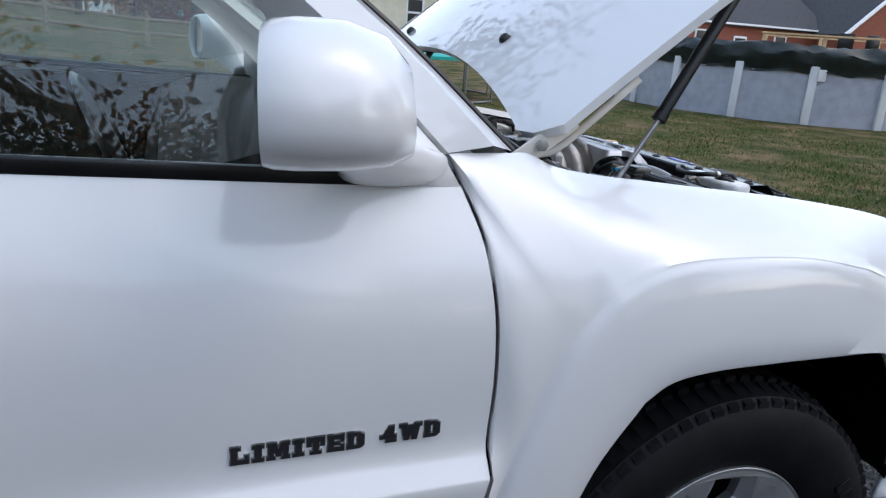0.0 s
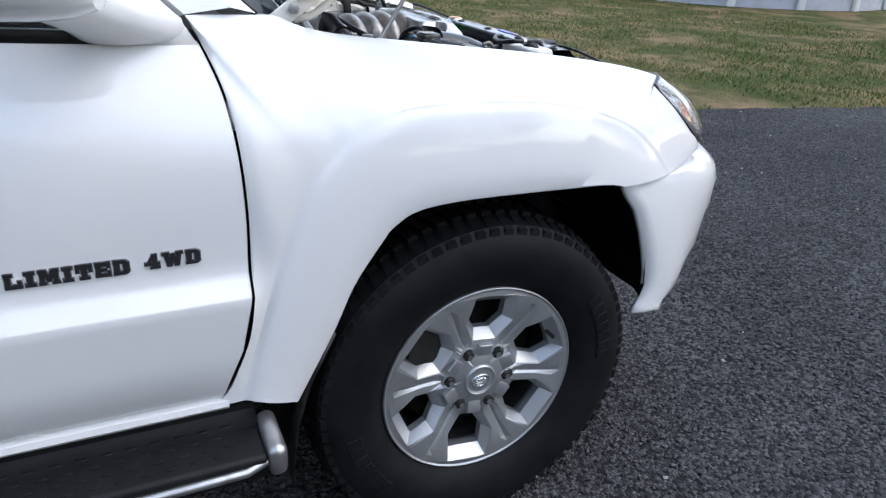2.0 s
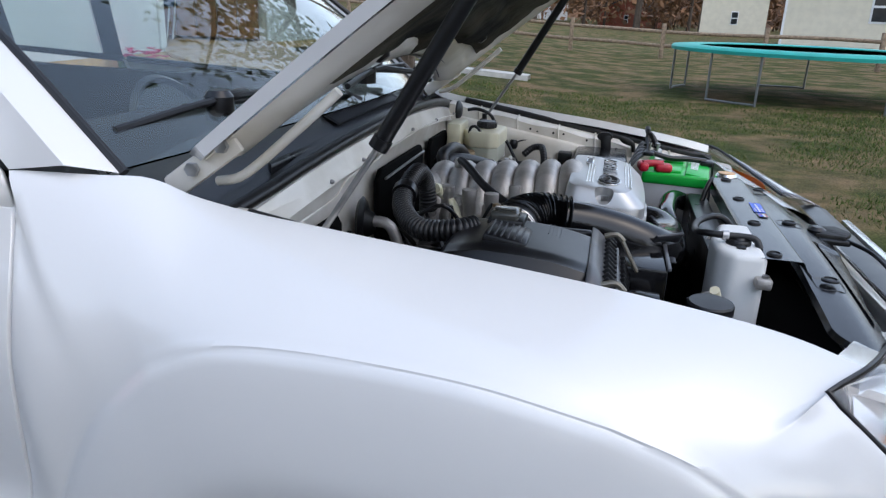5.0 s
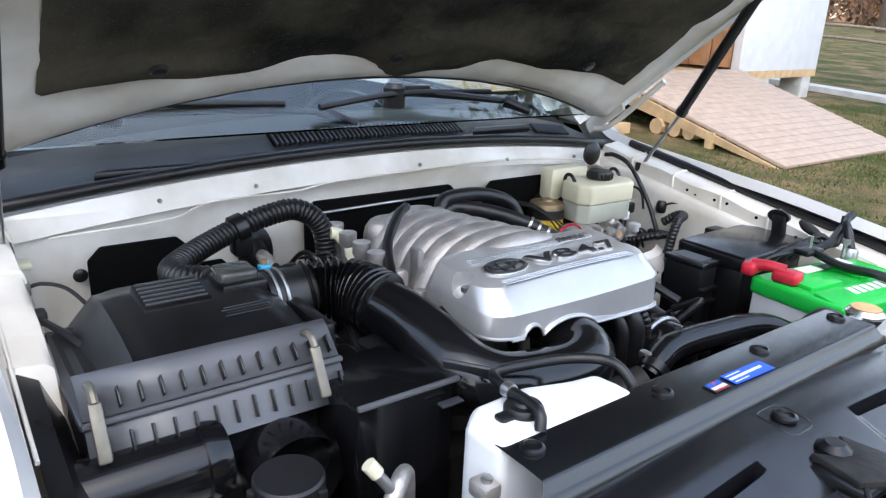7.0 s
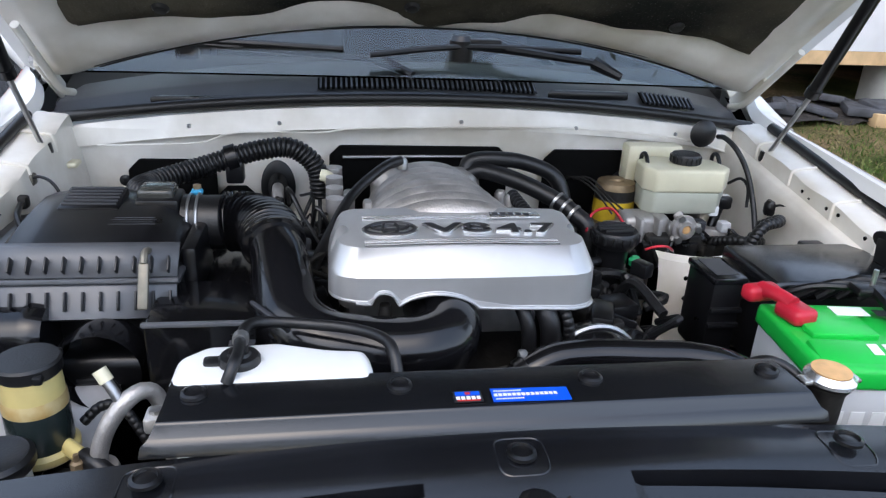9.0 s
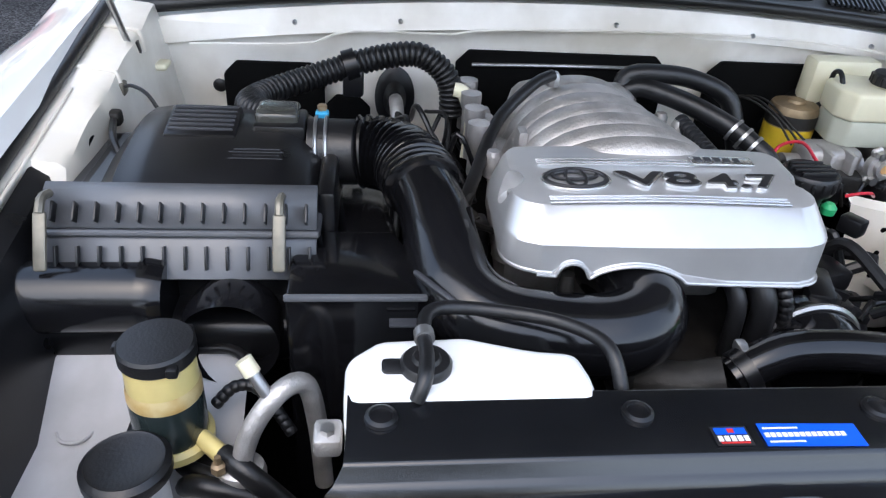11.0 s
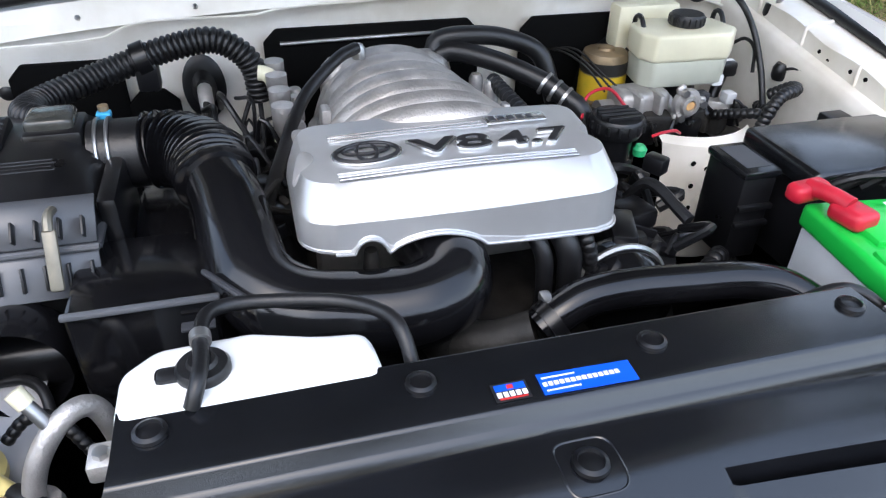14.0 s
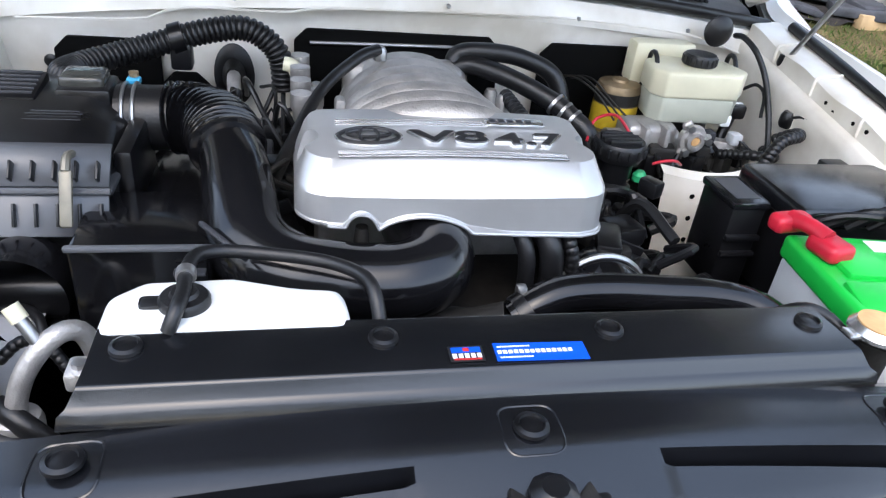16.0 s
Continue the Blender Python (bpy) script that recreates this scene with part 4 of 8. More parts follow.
# door mirrors
for s in (-1, 1):
    sec = []
    prof = [(-0.658, 0.30, 0.35), (-0.664, 0.62, 0.70), (-0.690, 0.86, 0.92), (-0.735, 1.0, 1.0), (-0.785, 1.0, 1.0), (-0.808, 0.96, 0.97), (-0.818, 0.90, 0.91), (-0.816, 0.84, 0.86), (-0.806, 0.82, 0.84)]
    for x, kw, kh in prof:
        row = []
        for k in range(28):
            a = 2 * math.pi * k / 28
            ca, sa = math.cos(a), math.sin(a)
            e = 0.82
            yy = 0.113 * math.copysign(abs(ca) ** e, ca)
            zz = 0.079 * math.copysign(abs(sa) ** e, sa) * (1.0 if sa > 0 else 0.92)
            row.append((x - 0.18 * yy * kw, s * (0.965 + yy * kw - 0.012 * (zz / 0.08)), 1.255 + zz * kh - 0.030 * (1 - kh) - 0.10 * max(0.0, x + 0.735) * (zz > 0)))
        sec.append(row)
    bm = grid(sec, None, True)
    bm.faces.new([bm.verts[i] for i in range(28)]) if bm.verts.ensure_lookup_table() is None else None
    mir = part("door_mirror", bm, PAINT, CAR, "white door mirror housing")
    part("mirror_glass", box((-0.800, s * 0.965, 1.255), (0.004, 0.150, 0.104), 0.002, m=Matrix.Rotation(radians(10.2 * s), 3, "Z")), CHROME, mir)
    sec = []
    for cx, cy, cz, hx, hz in ((-0.628, 0.808, 1.150, 0.080, 0.028), (-0.640, 0.830, 1.155, 0.070, 0.028), (-0.668, 0.865, 1.172, 0.056, 0.026), (-0.705, 0.905, 1.192, 0.050, 0.026), (-0.730, 0.94, 1.206, 0.046, 0.028)):
        sec.append([(cx + hx * math.copysign(abs(math.cos(a)) ** 0.7, math.cos(a)), s * cy, cz + hz * math.copysign(abs(math.sin(a)) ** 0.7, math.sin(a))) for a in (2 * math.pi * k / 20 for k in range(20))])
    part("mirror_arm", grid(sec, None, True), PAINT, mir)

# headlamps, grille
for s in (-1, 1):
    upper = spline([(0.447, -0.789, 1.011), (0.498, -0.738, 1.021), (0.545, -0.65, 1.006), (0.650, -0.43, 0.955)], 15)
    lower = spline([(0.449, -0.791, 1.007), (0.53, -0.799, 0.940), (0.609, -0.786, 0.874), (0.70, -0.70, 0.850), (0.79, -0.43, 0.858)], 15)
    rows = []
    for u in span(0, 1, 11):
        row = []
        for i, (p, q) in enumerate(zip(upper, lower)):
            v = i / 14
            bulge = 0.045 * math.sin(math.pi * u) ** 0.8 * smooth01(v * 2.2)
            t = p.lerp(q, u) + Vector((0.8, -0.5 * (1 - v), 0.4)).normalized() * bulge
            row.append((t.x, -s * t.y if s > 0 else t.y, t.z))
        rows.append(row)
    hl = part("headlight", grid(rows), LENS, CAR, "clear headlamp lens with an amber turn lamp")
    solid(hl, 0.004)
    rows2 = [[(x - 0.035, y + (0.03 if y < 0 else -0.03), z - 0.02) for x, y, z in r] for r in rows]
    part("reflector", grid(rows2), CHROME, hl)
    q = lambda u, v: Vector(rows2[u][v]).lerp(Vector(rows[u][v]), 0.62)
    part("turn_lens", grid([[q(u, v) for v in (4, 5, 6, 7)] for u in (5, 6, 7, 8, 9, 10)]), AMBER, hl, "amber turn lamp")
    rim_ = [Vector(rows[0][v]) for v in range(14, -1, -1)] + [Vector(rows[10][v]) for v in range(0, 9)]
    part("lamp_seal", tube(rim_, 0.0035, 40, 8, smooth=False), RUBBER, hl)
part("grille_surround", grid([[(x, y, z) for y in span(-0.44, 0.44, 13)] for x, z in ((0.70, 0.93), (0.735, 0.935), (0.765, 0.925), (0.80, 0.86), (0.80, 0.83))]), BLACK, CAR)
for k in range(3):
    part("grille_bar", box((0.805, 0, 0.905 - 0.03 * k), (0.02, 0.80, 0.014), 0.004), CHROME, CAR)

# ---- bonnet, hinged open ----
HX, HZ, HA = -0.375, 1.158, radians(40)


def hood_point(u, v, h):
    """u runs from the hinge to the nose, v across, h out of the skin."""
    crown = 0.062 * (1 - (abs(v) / 0.73) ** 2.2) - 0.055 * u * u
    a = HA
    return Vector((HX + u * math.cos(a) - (crown + h) * math.sin(a), v, HZ + u * math.sin(a) + (crown + h) * math.cos(a)))


def hood_edge(v):
    k = abs(v) / 0.725
    return 0.018 + 0.12 * max(0.0, 1 - (v / 0.66) ** 2) + 0.05 * max(0.0, (k - 0.90) / 0.10) ** 2, 1.03 - 0.20 * k ** 2.6


def hood_skin(h, inset):
    rows = []
    for v in span(-0.725 + inset, 0.725 - inset, 41):
        a, b = hood_edge(v)
        rows.append([hood_point(u, v, h) for u in span(a + inset, b - inset, 31)])
    return rows


top, low = hood_skin(0.0, 0.0), hood_skin(-0.018, 0.004)
bm = grid(top)
grid(low, bm)
ring = lambda g: [r[0] for r in g] + g[-1][1:] + [r[-1] for r in reversed(g[:-1])] + list(reversed(g[0][1:-1]))
grid([ring(top), ring([[p.lerp(q, 0.5) for p, q in zip(a, b)] for a, b in zip(top, low)]), ring(low)], bm, True)
hood = part("bonnet", bm, PAINT, CAR, "white bonnet propped wide open")
# inner frame and felt
rows = []
for v in span(-0.70, 0.70, 57):
    a, b = hood_edge(v)
    r = []
    for i, u in enumerate(span(a + 0.012, b - 0.03, 45)):
        e = min((u - a) / 0.10, (b - u) / 0.10, (0.70 - abs(v)) / 0.09)
        r.append(hood_point(u, v, -0.020 - 0.028 * smooth01(e * 1.8) + 0.016 * smooth01((e - 0.95) * 2.2)))
    rows.append(r)
part("inner_panel", grid(rows), BAYWHITE, hood, "white pressed inner panel")
rows = []
for v in span(-0.60, 0.60, 61):
    a = hood_edge(v)[0] + 0.095 + 0.022 * math.sin(v * 9.5) ** 2 + 0.05 * (abs(v) / 0.6) ** 4 - 0.050 * math.exp(-((v - 0.03) / 0.13) ** 4)
    b = 0.83 - 0.12 * (abs(v) / 0.6) ** 2
    rows.append([hood_point(u, v, -0.043 - 0.010 * smooth01(min(u - a, b - u, 0.60 - abs(v)) / 0.03) + 0.014 * noise.noise((u * 9, v * 3.5, 1)) + 0.006 * noise.noise((u * 24, v * 12, 2))) for u in span(a, b, 46)])
part("insulation_pad", grid(rows), FELT, hood, "dusty black felt pad")
for off, mt in ((0.052, RUBBER), (0.020, RUBBER)):
    part("frame_seam", tube([hood_point(hood_edge(v)[0] + off + 0.006 * math.sin(v * 14) * (off > 0.03), v, -0.0455 if off > 0.03 else -0.031) for v in span(-0.60, 0.60, 25)], 0.0016, 90, 6), mt, hood, "thin dark seam of the inner panel")
for v in (-0.33, 0.30):
    part("washer_nozzle", box(hood_point(0.20, v, 0.006), (0.028, 0.022, 0.014), 0.005, m=Matrix.Rotation(-HA, 3, "Y"), taper=0.6), BLACK, hood)
for v in (-0.45, -0.05, 0.42):
    part("pad_clip", lathe([(0.014, 0), (0.010, 0.005), (0, 0.006)], hood_point(0.26, v, -0.060), "z", 14, m=Matrix.Rotation(radians(180) - HA, 3, "Y")), BLACK, hood)
for s in (-1, 1):
    hg = part("bonnet_hinge", box((-0.335, s * 0.690, 1.17), (0.13, 0.012, 0.035), 0.006, m=Matrix.Rotation(-HA * 0.9, 3, "Y")), BAYWHITE, CAR, "white stamped hinge arm")
    part("bolt", lathe([(0.010, 0), (0.010, 0.008), (0, 0.010)], (-0.30, s * 0.698, 1.20), "y", 6), STEEL, hg)
    part("bolt", lathe([(0.010, 0), (0.010, 0.008), (0, 0.010)], (-0.345, s * 0.698, 1.165), "y", 6), STEEL, hg)
    part("side_rib", tube([(-0.335, s * 0.655, 1.14), (-0.29, s * 0.66, 1.155), (-0.21, s * 0.662, 1.222), (-0.15, s * 0.664, 1.276)], 0.007, 20, 10), BAYWHITE, hood)
    a, b, c = Vector((-0.187, s * 0.665, 1.067)), Vector((-0.097, s * 0.665, 1.207)), Vector((0.055, s * 0.655, 1.47))
    st = part("gas_strut", tube([b, b.lerp(c, 0.5), c], 0.0115, 8, 16), BLACK, CAR, "black gas strut with a steel rod")
    part("rod", tube([a, a.lerp(b, 0.5), b], 0.0045, 6, 10), STEEL, st)
    part("ball_socket", lathe([(0.0, -0.016), (0.012, -0.012), (0.014, 0), (0.012, 0.014), (0, 0.018)], a, "z", 16), BLACK, st)
    part("collar", tube([b, b.lerp(c, 0.05)], 0.0135, 4, 16), BLACK, st)
    part("ball_socket", lathe([(0.0, -0.016), (0.012, -0.012), (0.014, 0), (0.012, 0.014), (0, 0.018)], c, "z", 16), BLACK, st)

# ---- engine bay shell ----
def rail_z(x):
    return 1.058 - 0.165 * x


# firewall, lip and cowl
def lip_z(y):
    return 1.150 - 0.115 * y * y + 0.005 * y


rows = []
for k, (dx, zz) in enumerate(((0.0, 0.60), (0.0, 0.86), (-0.005, 0.97), (-0.012, 1.06), (-0.004, 1.085), (0.004, None), (-0.012, None), (-0.04, None))):
    r = []
    for y in span(-0.66, 0.66, 45):
        z = zz if zz else lip_z(y) - (0.050, 0.012, 0.010)[k - 5]
        bul = 0.012 * math.sin(y * 7) * (1 if k in (3, 4) else 0)
        r.append((-0.262 + dx - 0.03 * (y / 0.66) ** 2 + bul * 0.4, y, z))
    rows.append(r)
fw = part("firewall", grid(rows), BAYWHITE, CAR, "white painted firewall with dark pads")
for y0, y1, z0, z1 in ((-0.553, -0.398, 0.86, 1.036), (-0.40, -0.325, 0.83, 0.985), (-0.19, 0.158, 0.84, 1.066), (0.232, 0.43, 0.84, 1.062)):
    bm = slab([(y0, z0), (y1, z0), (y1, z1 - 0.02), (y1 - 0.02, z1), (y0 + 0.02, z1), (y0, z1 - 0.02)], 0, 0.012, 0.003)
    bmesh.ops.transform(bm, matrix=Matrix(((0, 0, 1, -0.262), (1, 0, 0, 0), (0, 1, 0, 0), (0, 0, 0, 1))), verts=bm.verts)
    part("sound_pad", bm, DARK, fw, "black sound deadening pad")
part("pad_rod", tube([(-0.245, -0.165, 1.046), (-0.244, 0.0, 1.049), (-0.245, 0.14, 1.049)], 0.003, 8, 8), STEEL, fw)
part("grommet", lathe([(0.010, 0), (0.011, 0.003), (0.007, 0.006), (0, 0.006)], (-0.268, -0.563, 0.992), "x", 20), RUBBER, fw)
part("grommet", lathe([(0.045, 0), (0.052, 0.006), (0.044, 0.012), (0.030, 0.014), (0.020, 0.03), (0, 0.03)], (-0.258, -0.286, 0.985), "x", 28, m=Matrix.Diagonal((1, 0.62, 1))), RUBBER, fw)
part("heater_pipe", tube([(-0.245, -0.286, 0.99), (-0.20, -0.284, 0.985), (-0.18, -0.280, 0.94), (-0.17, -0.275, 0.87)], 0.011, 14, 10), ALU, fw)
for y in (-0.44, -0.28, 0.06, 0.29, 0.50):
    part("stud", lathe([(0.004, 0), (0.004, 0.003), (0.002, 0.007), (0, 0.007)], (-0.254, y, 1.105 + 0.01 * math.cos(y * 5)), "x", 8), STEEL, fw)
part("pressed_bead", tube([(-0.255, -0.60, 1.06), (-0.253, -0.42, 1.068), (-0.253, -0.36, 1.088), (-0.253, -0.20, 1.09), (-0.252, -0.12, 1.10), (-0.252, 0.25, 1.106), (-0.254, 0.5, 1.09), (-0.262, 0.62, 1.06)], 0.0022, 40, 6), BAYWHITE, fw)

seal = [(-0.275 - 0.03 * (y / 0.66) ** 2 - 0.02 * max(0, abs(y) - 0.6) * 5, y, lip_z(y) + 0.004) for y in span(-0.70, 0.70, 21)]
part("cowl_seal", tube(seal, 0.011, 60, 10), RUBBER, CAR, "black rubber weather strip")
rows = []
for dx, dz in ((0.0, 0.002), (-0.012, 0.008), (-0.030, 0.006), (-0.042, 0.008), (-0.078, 0.026), (-0.088, 0.029), (-0.13, 0.036), (-0.17, 0.044)):
    rows.append([(-0.288 + dx - 0.045 * (y / 0.7) ** 2, y, lip_z(y) + dz - 0.012 * (abs(y) / 0.7) ** 3) for y in span(-0.715, 0.715, 41)])
COWLGREY = mat("cowl_grey", (0.055, 0.057, 0.062), 0.42, vary=0.15, scale=8, bump=0.06, bscale=500)
cw = part("cowl_panel", grid(rows), COWLGREY, CAR, "dark grey plastic cowl with slotted vents")
for a, b, n in ((-0.205, 0.222, 44), (0.47, 0.585, 12)):
    # near-black sheet behind the slats puts the vents' shade into the colour
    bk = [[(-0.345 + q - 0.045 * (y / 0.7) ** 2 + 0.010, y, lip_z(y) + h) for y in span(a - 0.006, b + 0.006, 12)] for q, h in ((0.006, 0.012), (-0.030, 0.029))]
    part("vent_shade", grid(bk), DARK, cw)
    for y in span(a, b, n):
        x0 = -0.345 - 0.045 * (y / 0.7) ** 2
        part("vent_slat", box((x0 + 0.004, y, lip_z(y) + 0.0225), (0.036, 0.0034, 0.006), 0, m=Matrix.Rotation(radians(26), 3, "Y")), GREYPL, cw)
for a, b in ((-0.52, -0.26), (0.245, 0.42)):
    part("cowl_recess", slab([(-0.322, a), (-0.322, b), (-0.338, b - 0.02), (-0.338, a + 0.02)], lip_z(a) + 0.004, lip_z(a) + 0.022, 0.004), BLACK, cw)
for pv, e1, e2, blade in (((-0.392, -0.446, 1.240), (-0.352, -0.067, 1.222), (-0.305, -0.005, 1.203), ((-0.430, -0.66, 1.222), (-0.385, -0.44, 1.246), (-0.350, -0.14, 1.243))),
                          ((-0.362, 0.123, 1.252), (-0.318, 0.387, 1.232), (-0.285, 0.435, 1.210), ((-0.338, -0.06, 1.232), (-0.345, 0.13, 1.252), (-0.345, 0.367, 1.250)))):
    wp = part("wiper_arm", tube([pv, (pv[0] + 0.008, pv[1] + 0.06, pv[2]), e1], lambda t: 0.011 - 0.004 * t, 16, 8), RUBBER, CAR, "black windscreen wiper arm")
    wp.matrix_basis = Matrix.Translation((-0.045, -0.02, -0.018) if pv[1] < 0 else (-0.01, -0.05, -0.010))
    part("pivot", lathe([(0.024, -0.03), (0.024, 0.010), (0.016, 0.020), (0, 0.020)], pv, "z", 18), BLACK, wp)
    part("hinge_block", box((pv[0] + 0.004, pv[1] + 0.045, pv[2] + 0.008), (0.026, 0.07, 0.016), 0.005), BLACK, wp)
    part("arm_blade", tube([e1, e2], lambda t: 0.014 - 0.006 * t, 6, 8), RUBBER, wp)
    part("blade", tube(list(blade), 0.0065, 18, 8), RUBBER, wp)
for s in (-1, 1):
    # inner apron with stepped rail
    rows = []
    for dy, dz, in ((0.56, -0.50), (0.60, -0.30), (0.635, -0.12), (0.650, -0.03), (0.656, -0.004), (0.664, 0.0), (0.690, 0.002), (0.698, 0.004), (0.706, 0.004), (0.716, 0.003), (0.724, 0.004)):
        if s > 0 and -0.1 < dz < -0.02:
            for ey, ez in ((0.632, -0.052), (0.638, -0.036), (0.641, -0.0335), (0.652, -0.0305)):
                rows.append([(x, ey, rail_z(x) + ez) for x in span(-0.30, 0.56, 44)])
            continue
        rows.append([(x, s * dy, max(0.55, rail_z(x) + dz) + 0.003 * math.sin(x * 40) * (1 if -0.1 < dz < 0 else 0)) for x in span(-0.30, 0.56, 44)])
    full = rows
    if s < 0:
        # its lower part is cut away beside the air box
        def trim(x, y, z):
            low = rail_z(x) - (0.5 if x < -0.05 else 0.07 - 0.064 * smooth01((x - 0.02) / 0.28))
            if abs(y) < 0.693:
                z -= 0.10 * smooth01((x - 0.12) / 0.05)
            return (x, y, z) if z >= low or x > 0.12 else (x, min(y, -0.645), low)
        rows = [[trim(x, y, z) for x, y, z in r] for r in rows]
    ap = part("inner_apron", grid(rows), BAYWHITE, CAR, "white painted inner wing")
    if s < 0:
        # black sheets added to darken the wing, dropping away beside the air box
        part("wing_dark_sheet", grid([[(x, y - 0.035, z - 0.012) for x, y, z in r[13:]] for r in full[:5]]), BLACK, CAR, "black sheet over the inner wing")
        part("wing_dark_sheet", grid([[(x, y, rail_z(x) + dz) for x in span(0.115, 0.52, 16)] for y, dz in ((-0.692, -0.002), (-0.672, -0.012), (-0.655, -0.05), (-0.64, -0.16), (-0.62, -0.30))]), BLACK, CAR)
        # thin white tube draws the highlight on the rail's edge
        part("rail_edge_glint", tube([(x, -0.694, rail_z(x) + 0.0045) for x in span(-0.03, 0.27, 9)], 0.0022, 30, 8), BAYWHITE, ap)
        part("rail_hole", lathe([(0.015, 0), (0.013, 0.004), (0, 0.004)], (0.045, -0.652, 1.022), "y", 16), DARK, ap)
        part("rail_wire", tube([(-0.085, -0.652, 1.050), (-0.075, -0.635, 1.056), (-0.055, -0.61, 1.05), (-0.03, -0.585, 1.02)], 0.0026, 18, 8), RUBBER, ap)
        part("wire_clip", box((-0.088, -0.655, 1.048), (0.020, 0.014, 0.018), 0.003), SPRING, ap)
    part("wing_seal", tube([(x, s * 0.712, rail_z(x) + 0.012) for x in span(-0.26, 0.50, 12)], 0.0095, 40, 10), RUBBER, CAR, "black rubber wing seal")
    rows = [[(x, s * y, rail_z(x) + dz) for x in span(-0.31, 0.50, 30)] for y, dz in ((0.720, 0.000), (0.724, 0.008), (0.725, 0.013))]
    part("wing_flange", grid(rows), BAYWHITE, ap)
    for x in (-0.205, -0.085, 0.042, 0.154, 0.266, 0.378)[:2 if s < 0 else 6]:
        rz_ = rail_z(x)
        part("pressed_ridge", tube([(x + 0.003, s * 0.6525, rz_ - 0.030), (x, s * 0.6550, rz_ - 0.006), (x, s * 0.664, rz_ + 0.001), (x, s * 0.704, rz_ + 0.005)], 0.0034, 14, 8), BAYWHITE, ap)
        part("pressed_ridge", tube([(x + 0.02, s * 0.7225, rz_ + 0.001), (x + 0.02, s * 0.7235, rz_ + 0.013)], 0.0022, 4, 6), BAYWHITE, ap)
    for x, d in ((-0.042, 0.020), (0.029, 0.016), (0.131, 0.014), (-0.02, 0.024), (0.06, 0.012), (0.22, 0.018))[:6 if s > 0 else 0]:
        part("hole", lathe([(0.0034, 0), (0.0034, -0.002), (0, -0.002)], (x, s * 0.653, rail_z(x) - d), "y", 10), DARK, ap)
    part("strut_tower", lathe([(0.12, 0), (0.115, 0.03), (0.10, 0.045), (0.06, 0.05), (0.0, 0.05)], (0.0, s * 0.54, 0.885 if s < 0 else 0.815), "z", 36), BAYWHITE, ap)
    part("strut_bracket", box((-0.20, s * 0.672, 1.058), (0.05, 0.018, 0.022), 0.006), BAYWHITE, ap)
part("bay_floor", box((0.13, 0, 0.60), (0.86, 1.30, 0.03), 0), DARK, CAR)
part("cross_member", box((0.46, 0.0, 0.73), (0.06, 0.68, 0.22), 0.01), BLACK, CAR)
ft = part("front_tray", grid([[(x, y, z) for y in span(0.34, 0.70, 8)] for x, z in ((0.44, 0.80), (0.60, 0.84), (0.72, 0.86))]), BLACK, CAR)
part("front_tray", grid([[(x, y, z) for y in span(-0.71, -0.45, 8)] for x, z in ((0.10, 0.890), (0.27, 0.890), (0.35, 0.850), (0.50, 0.845), (0.70, 0.86))]), TRAYGREY, CAR)
part("stamped_ring", tube([(0.335 + 0.017 * math.cos(a), -0.610 + 0.017 * math.sin(a), 0.8545) for a in span(0, 2 * math.pi, 21)], 0.0018, 40, 6, cap=False), TRAYGREY, CAR)
part("tray_cable", tube([(0.262, -0.50, 0.895), (0.268, -0.47, 0.899), (0.285, -0.45, 0.897), (0.31, -0.44, 0.885)], 0.0055, 20, 10), RUBBER, CAR, "black cable")
part("tray_cable", tube([(0.335, -0.475, 0.885), (0.325, -0.455, 0.900), (0.33, -0.43, 0.898), (0.35, -0.40, 0.86)], 0.006, 20, 12, rib=(14, 0.001)), RUBBER, CAR)
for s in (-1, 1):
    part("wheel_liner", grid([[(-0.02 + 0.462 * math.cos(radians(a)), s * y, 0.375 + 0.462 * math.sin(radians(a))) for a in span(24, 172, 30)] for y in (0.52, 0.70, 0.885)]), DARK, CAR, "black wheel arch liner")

# ---- radiator cover ----
def cover_sec(x, z, a, b):
    return [(x, y, z + 0.0035 * math.cos(y * 2.2)) for y in span(a, b, 41)]


rows = [cover_sec(0.4525, 0.975, -0.342, 0.288), cover_sec(0.452, 1.006, -0.344, 0.289), cover_sec(0.456, 1.011, -0.342, 0.288), cover_sec(0.458, 1.0115, -0.342, 0.288), cover_sec(0.500, 1.0115, -0.342, 0.291), cover_sec(0.5205, 1.0115, -0.343, 0.293), cover_sec(0.5228, 1.0108, -0.343, 0.293), cover_sec(0.5242, 1.0090, -0.344, 0.294), cover_sec(0.5285, 0.9992, -0.349, 0.301), cover_sec(0.5300, 0.9978, -0.350, 0.302), cover_sec(0.534, 0.9945, -0.355, 0.308), cover_sec(0.537, 0.984, -0.357, 0.310)]
rc = part("radiator_cover", grid(rows), SATIN, CAR, "satin black radiator cover held by push clips")
# front shelf: slopes down to the nose, crowned in the middle, with a long gap on either side
def shelf_z(x, q):
    d = max(0.0, x - 0.574)
    return 0.9945 - 0.12 * q * q - (0.34 + 0.55 * min(q, 0.35)) * d * d / (d + 0.010)


